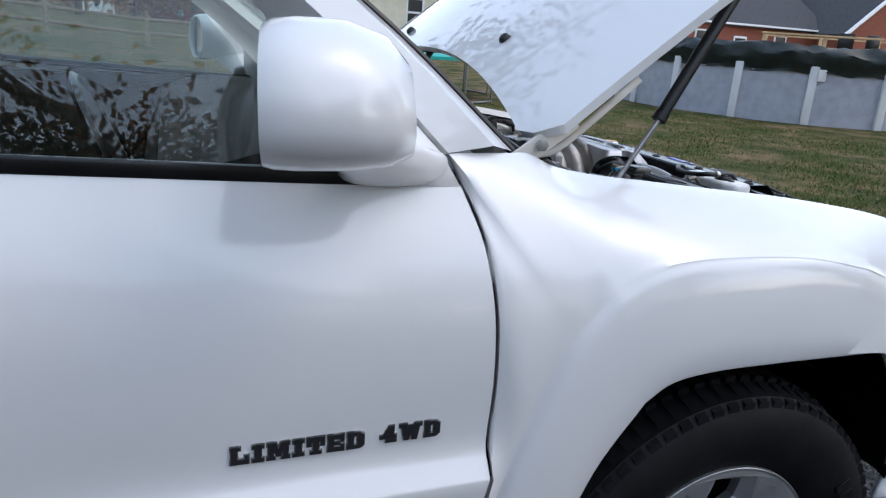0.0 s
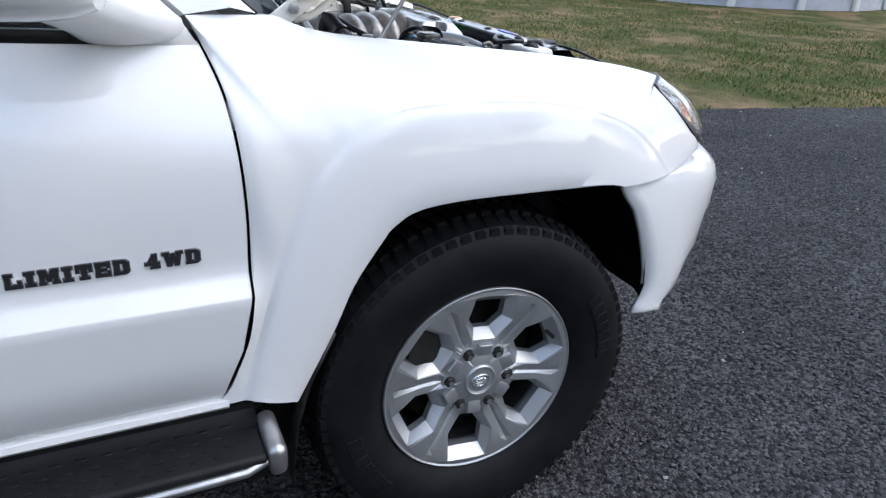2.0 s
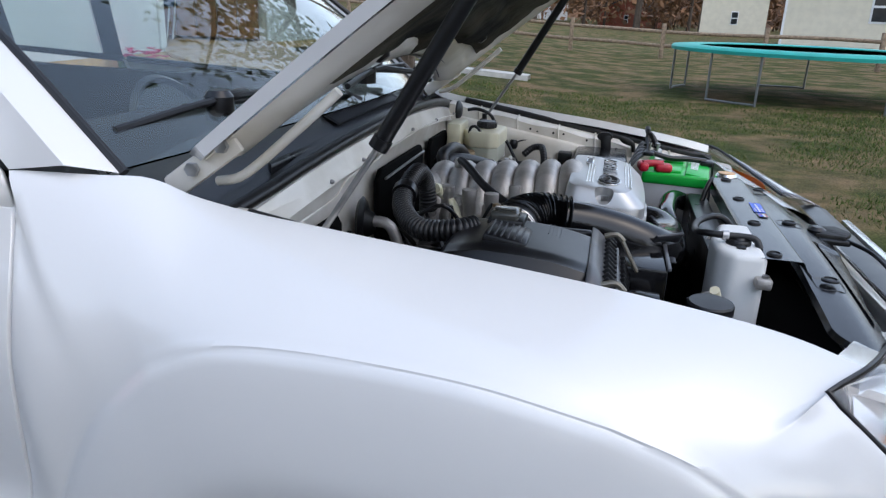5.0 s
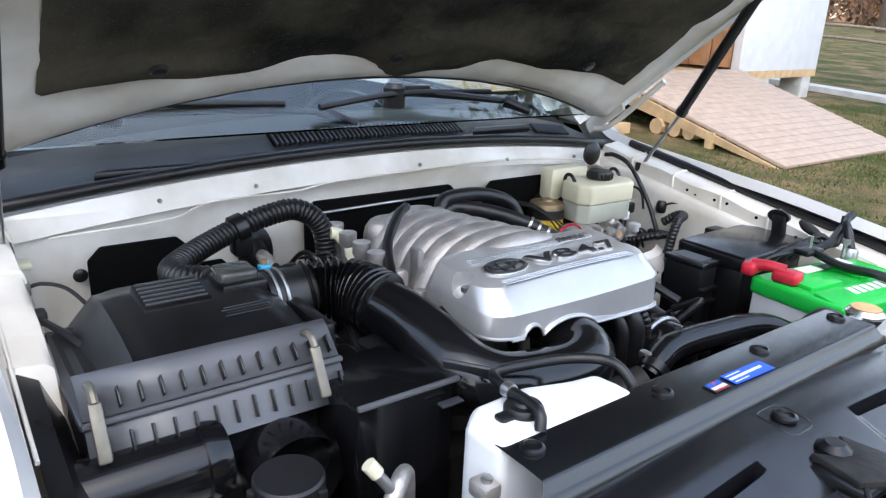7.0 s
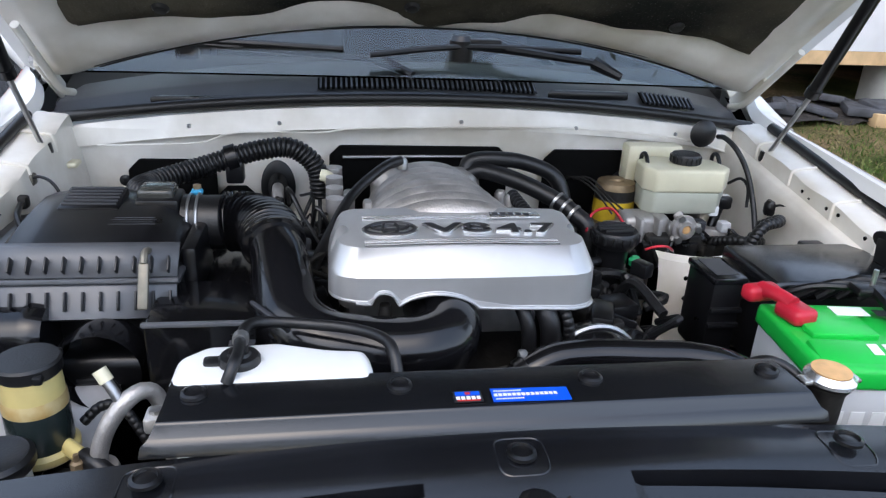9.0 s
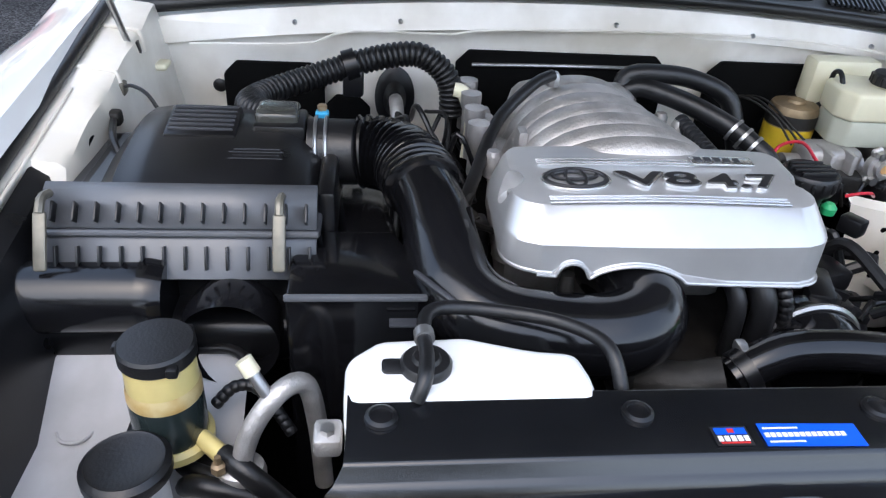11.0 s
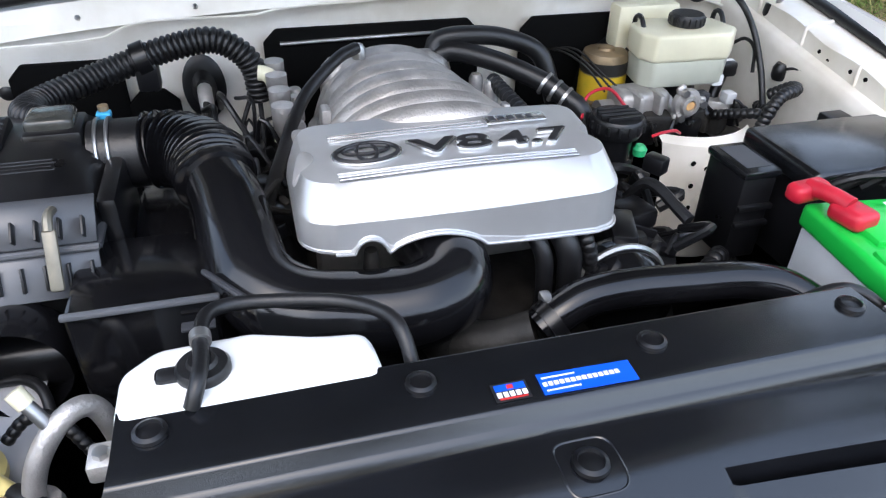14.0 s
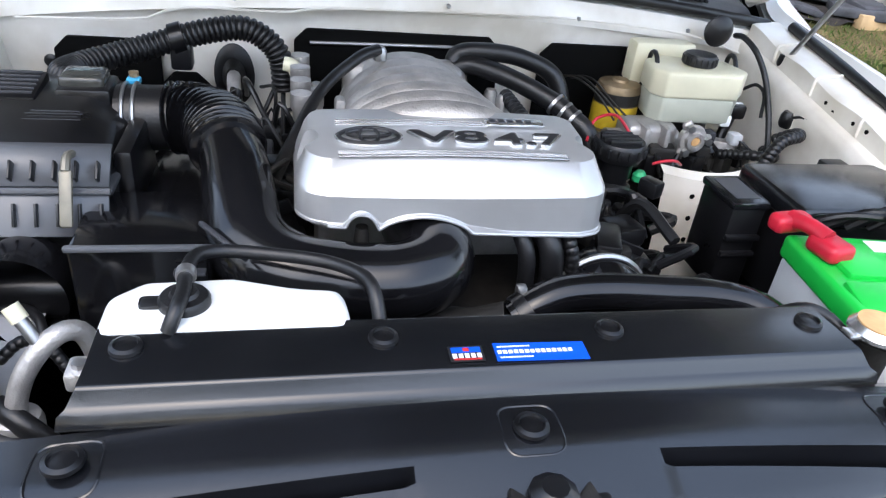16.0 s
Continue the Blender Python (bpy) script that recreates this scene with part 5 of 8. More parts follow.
rows = [[] for _ in range(16)]
for y in span(-0.54, 0.50, 157):
    q = abs(y + 0.02)
    back = 0.530 + 0.10 * max(0.0, (q - 0.47) / 0.05) ** 2 * 0.25
    front = 0.652 - 0.25 * q * q
    gap = smooth01((q - 0.094) / 0.007) * (1 - smooth01((q - 0.42) / 0.02))
    g0, g1 = 0.592 + 0.02 * (q - 0.1), 0.6035 + 0.035 * (q - 0.1)
    if q > 0.40:
        g1 += (g0 + 0.004 - g1) * smooth01((q - 0.40) / 0.04)
    front = max(front, g1 + 0.012)
    xs_ = [back, back + 0.004, 0.556, 0.572, 0.584, g0 - 0.003, g0, g0 + 0.0006, g1 - 0.0006, g1, g1 + 0.003, g1 + (front - g1) * 0.4, g1 + (front - g1) * 0.75, g1 + (front - g1) * 0.95, front, front]
    for i_, x in enumerate(xs_):
        z = shelf_z(x, q) - (0.032 * gap if i_ in (7, 8) else 0.0) - (0.0035 * gap if i_ > 8 else 0.0)
        z -= (0.010, 0, 0, 0, 0, 0, 0, 0, 0, 0, 0, 0, 0, 0.003, 0.012, 0.06)[i_]
        rows[i_].append((x, y, z))
part("front_shelf", grid(rows), SHELF, rc)


def clip(x, y, z, big=False):
    r = 0.0125 if not big else 0.014
    c = part("push_clip", lathe([(r, 0), (r * 0.96, 0.003), (r * 0.72, 0.0045), (r * 0.66, 0.002), (r * 0.3, 0.0025), (0, 0.003)], (x, y, z), "z", 24), BLACK, rc, "black push clip")
    if big:
        rim = [(x + 0.023 * math.copysign(abs(math.cos(a)) ** 0.45, math.cos(a)), y + 0.023 * math.copysign(abs(math.sin(a)) ** 0.45, math.sin(a))) for a in span(0, 2 * math.pi, 33)]
        part("clip_rim", tube([(px, py, shelf_z(px, abs(py + 0.02)) - 0.0004) for px, py in rim], 0.0012, 64, 6, cap=False), SATIN, rc)


for y in (-0.317, -0.124, 0.071, 0.267):
    clip(0.482, y, 1.0145)
clip(0.569, -0.022, 0.9955, True)
clip(0.568, 0.308, 0.9880, True)
clip(0.566, -0.344, 0.9880, True)
lb = part("bonnet_latch", box((0.64, -0.02, 0.995), (0.06, 0.09, 0.012), 0.004), BLACK, CAR, "black bonnet latch with a striker slot")
part("latch_plate", slab([(0.605, -0.05), (0.62, -0.035), (0.62, -0.005), (0.605, 0.01), (0.66, 0.02), (0.68, -0.02), (0.66, -0.06)], 0.996, 1.008, 0.003), GRIME, lb)
part("latch_hook", lathe([(0.016, 0), (0.018, 0.01), (0.010, 0.016), (0, 0.016)], (0.615, -0.02, 0.998), "z", 10), BLACK, lb)
part("cable", tube([(0.66, -0.05, 1.0), (0.70, -0.12, 0.99), (0.71, -0.3, 0.97)], 0.004, 16, 8), RUBBER, lb)
lb.matrix_basis = Matrix.Translation((0.008, 0, -0.020))
# stickers with plain printed bars
st = part("sticker", box((0.5075, -0.061, 1.0165), (0.018, 0.028, 0.0008), 0), BADGE, rc, "small black sticker with printed bars")
part("print", box((0.5035, -0.061, 1.0172), (0.006, 0.024, 0.0006), 0), BLUE, st)
part("print", box((0.5035, -0.061, 1.0175), (0.004, 0.005, 0.0006), 0), REDPRINT, st)
for k in range(5):
    part("print", box((0.5105, -0.0710 + 0.005 * k, 1.0172), (0.005, 0.0036, 0.0006), 0), WHITE, st)
part("print", box((0.5145, -0.061, 1.0172), (0.0014, 0.022, 0.0006), 0), REDPRINT, st)
s2 = part("sticker", box((0.508, 0.001, 1.0165), (0.0215, 0.077, 0.0008), 0, m=Matrix.Rotation(radians(-1.5), 3, "Z")), BLUE, rc, "blue sticker with white printed bars")
for x, y0, y1, h, w in ((0.5015, -0.034, -0.008, 0.0014, 0.0016), (0.5080, -0.034, 0.030, 0.0040, 0.0034), (0.5145, -0.034, -0.006, 0.0014, 0.0016)):
    y = y0
    while y < y1:
        part("print", box((x, y, 1.0173), (h, w, 0.0006), 0), WHITE, s2)
        y += w * 1.35
# ---- engine ----
EC = part("engine_cover", B(), SILVER, CAR, "silver plastic engine cover with raised lettering")
CY = -0.017


def top_z(x, v):
    return 1.0745 - 0.07 * (x - 0.165) - 0.004 * v * v


def cover_loop(xf, xb, yh, rc, zf):
    """One ring of the cover: a rounded plan, bowed in front, at the heights that zf gives."""
    pts = []
    for y in span(-(yh - rc), yh - rc, 91):
        pts.append((xf - 0.006 * (y / yh) ** 2, y, True))
    for k in range(1, 9):
        a = math.pi / 2 * k / 9
        pts.append((xf - 0.006 - rc + rc * math.cos(a), yh - rc + rc * math.sin(a), True))
    for x in span(xf - 0.006 - rc, xb + 0.02, 9):
        pts.append((x, yh, False))
    for k in range(1, 6):
        a = math.pi / 2 * k / 6
        pts.append((xb + 0.02 - 0.02 * math.sin(a), yh - 0.02 + 0.02 * math.cos(a), False))
    for y in span(yh - 0.02, -(yh - 0.02), 15):
        pts.append((xb, y, False))
    for k in range(1, 6):
        a = math.pi / 2 * k / 6
        pts.append((xb + 0.02 - 0.02 * math.cos(a), -(yh - 0.02) - 0.02 * math.sin(a), False))
    for x in span(xb + 0.02, xf - 0.006 - rc, 9):
        pts.append((x, -yh, False))
    for k in range(1, 9):
        a = math.pi / 2 * k / 9
        pts.append((xf - 0.006 - rc + rc * math.sin(a), -(yh - rc) - rc * math.cos(a), True))
    return [(x, CY + y, zf(x, CY + y, fr)) for x, y, fr in pts]


def hem(x, y, fr):
    """Lower edge: two cut-outs in front, rising towards the back."""
    z = 0.994 - 0.05 * y + 0.16 * max(0.0, 0.245 - x)
    if fr and -0.139 < y < -0.107:
        z += 0.016 * math.sqrt(max(0, 1 - ((y + 0.123) / 0.016) ** 2))
    if fr and -0.103 < y < -0.004:
        z += 0.0175 * math.sin(math.pi * (y + 0.103) / 0.099) ** 0.65
    return z


def crown(x, y, fr):
    return top_z(x, (y - CY) / 0.17)


loops = [cover_loop(0.2815, 0.120, 0.176, 0.034, hem), cover_loop(0.2812, 0.120, 0.1757, 0.034, lambda x, y, fr: hem(x, y, fr) + 0.0025), cover_loop(0.2800, 0.120, 0.1752, 0.034, lambda x, y, fr: hem(x, y, fr) + 0.0035), cover_loop(0.2790, 0.121, 0.1737, 0.033, lambda x, y, fr: 1.0345), cover_loop(0.2765, 0.121, 0.1728, 0.033, lambda x, y, fr: 1.0385), cover_loop(0.2505, 0.124, 0.1640, 0.030, lambda x, y, fr: 1.0635 + 0.02 * max(0, 0.2 - x) * 0.5), cover_loop(0.2465, 0.127, 0.1600, 0.028, lambda x, y, fr: crown(x, y, fr) - 0.0018), cover_loop(0.2415, 0.132, 0.1550, 0.026, crown)]
bm = grid(loops, None, True)
bm.verts.ensure_lookup_table()
n_ = len(loops[0])
bm.faces.new([bm.verts[i] for i in range(n_)])
bm.faces.new([bm.verts[len(bm.verts) - n_ + i] for i in range(n_)])
bmesh.ops.recalc_face_normals(bm, faces=bm.faces)
bm.to_mesh(EC.data)
bm.free()
# scoops round the two fixing bolts are cut out of the ends
for y, s in ((CY - 0.158, -1), (CY + 0.158, 1)):
    cut_me = bpy.data.meshes.new("cutter")
    t = lathe([(0.016, 0.0), (0.017, 0.01), (0.022, 0.06)], (0.196, y, 1.046), "z", 28, m=Matrix.Rotation(radians(-24 * s), 3, "X"))
    bmesh.ops.recalc_face_normals(t, faces=t.faces)
    t.to_mesh(cut_me)
    t.free()
    cutter = new("cutter", cut_me)
    md = EC.modifiers.new("scoop", "BOOLEAN")
    md.operation, md.object, md.solver = "DIFFERENCE", cutter, "EXACT"
    bpy.context.view_layer.update()
    done = bpy.data.meshes.new_from_object(EC.evaluated_get(bpy.context.evaluated_depsgraph_get()))
    EC.modifiers.clear()
    if len(done.polygons) > 100:
        EC.data = done
    bpy.data.objects.remove(cutter)
    part("bolt", lathe([(0.007, 0), (0.007, 0.006), (0, 0.007)], (0.198, y, 1.047), "z", 6), STEEL, EC)
EC.data.polygons.foreach_set("use_smooth", [True] * len(EC.data.polygons))
EC.data.set_sharp_from_angle(angle=radians(26))
# bright lower edge bead
part("edge_bead", tube([(x + 0.0012, y, z) for x, y, z in loops[0][:100]], 0.0020, 260, 8, smooth=False), SILVER, EC)


def on_top(x, y, h=0.0):
    v = (y - CY) / 0.17
    return (x, y, top_z(x, v) + h)


tilt = Matrix.Rotation(radians(90), 4, "Z") @ Matrix.Rotation(radians(4), 4, "X")
for x in (0.161, 0.1665, 0.172):
    part("raised_line", tube([on_top(x, -0.147, 0.0006), on_top(x, -0.06, 0.0006), on_top(x, 0.024 + (x - 0.161) * 0.5, 0.0006)], 0.0012, 10, 6), CHROME, EC)
for x in (0.236, 0.2415, 0.247):
    part("raised_line", tube([on_top(x, -0.147, 0.0004), on_top(x, -0.02, 0.0006), on_top(x, 0.106, 0.0004)], 0.0012, 12, 6), CHROME, EC)
part("nameplate", box(on_top(0.160, 0.065, 0.0010), (0.017, 0.072, 0.003), 0.001, m=Matrix.Rotation(radians(4), 3, "Y")), CHROME, EC, "raised plain plate")
for k in range(6):
    part("plate_bar", box(on_top(0.160, 0.0375 + 0.0112 * k, 0.0022), (0.010, 0.0078, 0.002), 0.0006, m=Matrix.Rotation(radians(4), 3, "Y")), GREYPL, EC)
for y, tx, wd in ((-0.021, "V8", 2.05), (0.071, "4.7", 1.72)):
    lettering("letters", tx, 0.0375, Matrix.Translation(on_top(0.2060, y, 0.0006)) @ tilt, CHROME, EC, 0.0016, 1.02, 0.0016, wide=wd)
    lettering("letters", tx, 0.0375, Matrix.Translation(on_top(0.2050, y, 0.0022)) @ tilt, BADGE, EC, 0.0010, 1.02, 0.0006, wide=wd)


def oval(cx, cy, a, b, r, mt, h=0.003):
    pts = [on_top(cx + b * math.sin(t), cy + a * math.cos(t), h) for t in span(0, 2 * math.pi, 33)]
    part("emblem_ring", tube(pts, r, 64, 8, cap=False), mt, EC, "plain oval emblem")


oval(0.203, -0.112, 0.0325, 0.0185, 0.0024, BADGE, 0.002)
oval(0.204, -0.112, 0.0360, 0.0215, 0.0016, CHROME, 0.0012)
oval(0.203, -0.112, 0.0105, 0.0170, 0.0020, BADGE, 0.0024)
oval(0.198, -0.112, 0.0240, 0.0085, 0.0020, BADGE, 0.0024)

# intake manifold: six arched runners
man = part("intake_manifold", slab([(-0.17, -0.11), (-0.18, 0.02), (-0.15, 0.09), (0.16, 0.12), (0.16, -0.17), (-0.10, -0.15)], 0.86, 0.985, 0.02), ALU, CAR, "cast aluminium intake manifold with arched runners")
for k in range(7):
    x = 0.128 - 0.047 * k
    w = 0.125 - 0.006 * k
    pts = [(x + 0.010, CY - w - 0.012, 0.93), (x + 0.004, CY - w, 0.985), (x, CY - w * 0.72, 1.035), (x - 0.003, CY - w * 0.3, 1.058), (x - 0.003, CY + w * 0.3, 1.058), (x, CY + w * 0.72, 1.035), (x + 0.004, CY + w, 0.985), (x + 0.010, CY + w + 0.012, 0.93)]
    pts = [(a, b, c - 0.004 * k) for a, b, c in pts]
    part("runner", tube(pts, 0.0255, 30, 14), ALU, man)
part("plenum_end", box((-0.165, CY, 1.0), (0.05, 0.20, 0.10), 0.03, 3), ALU, man)
for k in range(5):
    for s in (-1, 1):
        part("stud", lathe([(0.011, 0), (0.011, 0.03), (0.008, 0.036), (0, 0.036)], (0.09 - 0.06 * k, CY + s * (0.155 - 0.004 * k), 0.975 + 0.012 * (k % 2)), "z", 10), ALU, man)
for k in range(4):
    part("injector", lathe([(0.012, 0), (0.012, 0.05), (0.015, 0.055), (0.015, 0.075), (0, 0.078)], (-0.02 - 0.045 * k, CY - 0.165, 0.965 + 0.004 * k), "z", 10), ALU, man)
part("boss", box((0.02, CY - 0.115, 1.02), (0.026, 0.014, 0.06), 0.006), ALU, man)
part("breather_hose", tube([(-0.108, -0.069, 1.078), (-0.085, -0.10, 1.072), (-0.03, -0.155, 1.04), (0.06, -0.195, 1.00), (0.12, -0.22, 0.97)], 0.0085, 26, 10), RUBBER, CAR, "black breather hose")
part("hose_fitting", lathe([(0.010, 0), (0.010, 0.014), (0.006, 0.02), (0, 0.02)], (-0.112, -0.066, 1.062), "z", 8), STEEL, CAR)
eb = part("engine_block", box((0.06, CY, 0.76), (0.50, 0.52, 0.26), 0.03), SOOT, CAR, "grimy dark engine block")
for sd in (-1, 1):
    vc = part("valve_cover", box((0.02, CY + sd * 0.225, 0.875), (0.44, 0.13, 0.10), 0.025, 3, m=Matrix.Rotation(radians(-22 * sd), 3, "X")), BLACK, eb, "black valve cover")
    for k in range(6):
        part("rib", box((-0.15 + 0.07 * k, CY + sd * 0.225, 0.93), (0.008, 0.10, 0.02), 0.004, m=Matrix.Rotation(radians(-22 * sd), 3, "X")), BLACK, vc)
part("brake_booster", lathe([(0.115, 0.0), (0.118, 0.02), (0.110, 0.05), (0.085, 0.072), (0.04, 0.085), (0.0, 0.088)], (-0.262, 0.455, 0.925), "x", 40), BLACK, CAR, "black round brake servo")
random.seed(4)
for k in range(60):
    s = random.choice((-1, 1))
    y = CY + s * random.uniform(0.17, 0.27)
    part("bracket", box((random.uniform(-0.18, 0.27), y, random.uniform(0.87, 0.94)), (random.uniform(0.02, 0.07), random.uniform(0.02, 0.05), random.uniform(0.02, 0.06)), 0.006, 2, m=Matrix.Rotation(random.uniform(-0.6, 0.6), 3, "Z")), random.choice((BLACK, GRIME, BLACK, RUBBER, GRIME)), eb)

# ---- air intake ----
ab = part("air_box", B(), BLACK, CAR, "black ribbed air filter box")
bm = ab.data
t = box((0.100, -0.515, 0.950), (0.230, 0.262, 0.145), 0.016, 3)
t.to_mesh(bm)
t.free()
rows = []
for x, z in ((-0.035, 1.020), (-0.03, 1.045), (-0.02, 1.054), (0.03, 1.063), (0.075, 1.062), (0.13, 1.057), (0.160, 1.051), (0.180, 1.046), (0.190, 1.042), (0.192, 1.020)):
    rows.append([(x, y, z - 0.020 * smooth01((abs(y + 0.515) - 0.085) / 0.055) - 0.012 * smooth01((abs(y + 0.515) - 0.12) / 0.02) if y > -0.56 else z - 0.004 * smooth01((-0.56 - y) / 0.03) - 1.15 * max(0.0, -0.591 - y)) for y in span(-0.652, -0.378, 59)])
part("lid", grid(rows), BLACK, ab, "black box lid")
part("seam_flange", box((0.104, -0.515, 1.012), (0.240, 0.278, 0.008), 0.003), GREYPL, ab)
AIRGREY = mat("air_box_grey", (0.095, 0.099, 0.108), 0.32, vary=0.12, scale=10, bump=0.05, bscale=500)
solid(part("upper_band", grid([[(x, y, z) for y in (-0.650, -0.56, -0.47, -0.380)] for x, z in ((0.184, 1.049), (0.193, 1.045), (0.222, 1.018))]), AIRGREY, ab), 0.004)
solid(part("lower_band", grid([[(x, y, z) for y in (-0.650, -0.56, -0.47, -0.380)] for x, z in ((0.222, 1.012), (0.229, 1.008), (0.247, 0.973), (0.239, 0.967))]), AIRGREY, ab), 0.004)
part("band_lip", tube([(0.2260, -0.652, 1.014), (0.2260, -0.515, 1.014), (0.2260, -0.378, 1.014)], 0.0035, 10, 8), AIRGREY, ab)
for k in range(13):
    y = -0.636 + 0.0205 * k
    part("rib", box((0.2145, y, 1.0310), (0.012, 0.0026, 0.020), 0.0008, m=Matrix.Rotation(radians(-46), 3, "Y")), BLACK, ab)
    part("rib", box((0.2405, y + 0.004, 0.9940), (0.008, 0.0026, 0.024), 0.0008, m=Matrix.Rotation(radians(-26), 3, "Y")), BLACK, ab)
gr = part("vent_block", box((0.060, -0.517, 1.060), (0.066, 0.080, 0.018), 0.004, m=Matrix.Rotation(radians(9), 3, "Y")), BLACK, ab)
for k in range(6):
    part("vent_fin", box((0.036 + 0.0095 * k, -0.517, 1.0735 - 0.0015 * k), (0.003, 0.072, 0.004), 0.001), GREYPL, gr)
for k in range(4):
    part("moulded_line", box((0.118 + 0.006 * k, -0.450, 1.0585 - 0.001 * k), (0.0018, 0.05 + 0.008 * (k % 2), 0.001), 0), GREYPL, ab)
for y in (-0.415, -0.640):
    lt = part("latch", box((0.246, y, 1.016), (0.006, 0.013, 0.058), 0.003, m=Matrix.Rotation(radians(-30), 3, "Y")), SPRING, ab, "spring steel latch")
    part("hook", tube([(0.204, y, 1.046), (0.222, y, 1.050), (0.234, y, 1.040)], 0.0045, 8, 8), SPRING, lt)
part("box_shoulder", box((0.10, -0.335, 0.885), (0.20, 0.085, 0.17), 0.02, 3), GLOSS, ab)
part("side_rib_box", box((0.12, -0.372, 0.985), (0.13, 0.02, 0.11), 0.006), BLACK, ab)
sn = part("snorkel", tube([(0.245, -0.675, 0.950), (0.245, -0.60, 0.951), (0.245, -0.545, 0.951)], 0.038, 8, 28), GLOSS, ab, "shiny black inlet snorkel")
part("snorkel_rim", tube([(0.245, -0.552, 0.951), (0.245, -0.528, 0.951)], lambda t: 0.0425 - 0.004 * t * t, 6, 28), GLOSS, sn)
part("inlet_throat", lathe([(0.036, 0.0), (0.048, 0.006), (0.052, 0.03), (0.050, 0.06)], (0.235, -0.465, 0.925), "x", 36, cap=False), GLOSS, ab)
part("snorkel_shelf", box((0.215, -0.53, 0.90), (0.10, 0.27, 0.06), 0.02, 3), BLACK, ab)
mf = part("airflow_meter", tube([(0.050, -0.400, 1.026), (0.050, -0.37, 1.026), (0.052, -0.335, 1.027)], 0.040, 8, 28), RUBBER, CAR, "black airflow meter tube")
part("meter_plug", box((0.045, -0.434, 1.070), (0.046, 0.050, 0.022), 0.007, 3), SMOKY, mf, "dark clear sensor plug")
part("meter_base", box((0.048, -0.431, 1.058), (0.060, 0.060, 0.022), 0.005), BLACK, mf)
for y in (-0.390, -0.378):
    part("clamp", tube([(0.050 + 0.0415 * math.cos(a), y, 1.026 + 0.0415 * math.sin(a)) for a in span(0, 2 * math.pi, 25)], 0.0022, 50, 6, cap=False), STEEL, mf, "bright wire clamp")
part("clamp_screw", box((0.024, -0.384, 1.064), (0.014, 0.016, 0.008), 0.002), BLUECAP, mf, "blue clamp tab")
part("screw_head", lathe([(0.006, 0), (0.006, 0.006), (0, 0.007)], (0.020, -0.384, 1.068), "z", 8), BROWN, mf)
bl = part("bellows", tube([(0.052, -0.340, 1.027), (0.058, -0.318, 1.030), (0.078, -0.290, 1.031), (0.106, -0.274, 1.029), (0.138, -0.266, 1.024)], 0.040, 20, 32, rib=(13, 0.013, 1.6)), GLOSS, CAR, "shiny black corrugated intake hose")
du = part("intake_duct", tube([(0.126, -0.268, 1.025), (0.18, -0.256, 1.016), (0.235, -0.249, 1.002), (0.285, -0.238, 0.982), (0.312, -0.205, 0.968), (0.320, -0.150, 0.960), (0.323, -0.105, 0.958), (0.320, -0.074, 0.960), (0.306, -0.050, 0.964), (0.282, -0.042, 0.967), (0.24, -0.044, 0.965), (0.19, -0.05, 0.955)], lambda t: 0.037 + 0.003 * math.sin(t * 3) + 0.005 * t, 60, 24), GLOSS, CAR, "shiny black intake duct")
part("duct_flange", box((0.314, -0.260, 1.006), (0.060, 0.006, 0.030), 0.003, m=Matrix.Rotation(radians(35), 3, "Z") @ Matrix.Rotation(radians(38), 3, "X")), GREYPL, du)
part("duct_stay", tube([(0.315, -0.075, 0.93), (0.312, -0.055, 0.89), (0.300, -0.035, 0.84), (0.29, -0.02, 0.78)], 0.022, 14, 14), GRIME, du)
part("duct_seam", tube([(0.205, -0.222, 1.035), (0.25, -0.218, 1.018), (0.28, -0.205, 1.004), (0.295, -0.18, 0.995)], 0.004, 16, 8), GLOSS, du)
rb_ = part("resonator_box", slab([(0.185, -0.405), (0.310, -0.405), (0.310, -0.275), (0.27, -0.262), (0.185, -0.30)], 0.70, 0.996, 0.006), GLOSS, CAR, "shiny black resonator box")
part("ridge", box((0.311, -0.338, 0.997), (0.007, 0.135, 0.006), 0.002), AIRGREY, rb_)
part("label_tab", box((0.325, -0.292, 0.978), (0.012, 0.03, 0.003), 0.001), GREYPL, rb_)

# ---- coolant bottle ----
cb = part("coolant_bottle", slab([(0.392, -0.318), (0.388, -0.245), (0.405, -0.192), (0.410, -0.152), (0.440, -0.147), (0.470, -0.147), (0.470, -0.345), (0.415, -0.345)], 0.80, 1.017, 0.012, seg=4), WHITEPL, CAR, "white plastic coolant bottle")
cc = part("bottle_cap", lathe([(0.0195, 0), (0.0208, 0.003), (0.0208, 0.009), (0.0185, 0.012), (0.012, 0.013), (0.010, 0.016), (0.0, 0.016)], (0.430, -0.281, 1.013), "z", 32), RUBBER, cb, "black bottle cap")
part("cap_tab", box((0.431, -0.306, 1.019), (0.015, 0.020, 0.005), 0.004), RUBBER, cc)
part("overflow_hose", tube([(0.464, -0.290, 1.014), (0.456, -0.284, 1.028), (0.432, -0.281, 1.030), (0.405, -0.282, 1.030), (0.378, -0.277, 1.030), (0.364, -0.258, 1.026), (0.364, -0.215, 1.022), (0.378, -0.165, 1.022), (0.405, -0.134, 1.024), (0.428, -0.125, 1.018), (0.452, -0.120, 0.99)], 0.0062, 50, 12), RUBBER, cb, "black overflow hose")
part("hose_clip", tube([(0.412, -0.2815, 1.030), (0.402, -0.282, 1.030)], 0.0085, 4, 12), STEEL, cb)

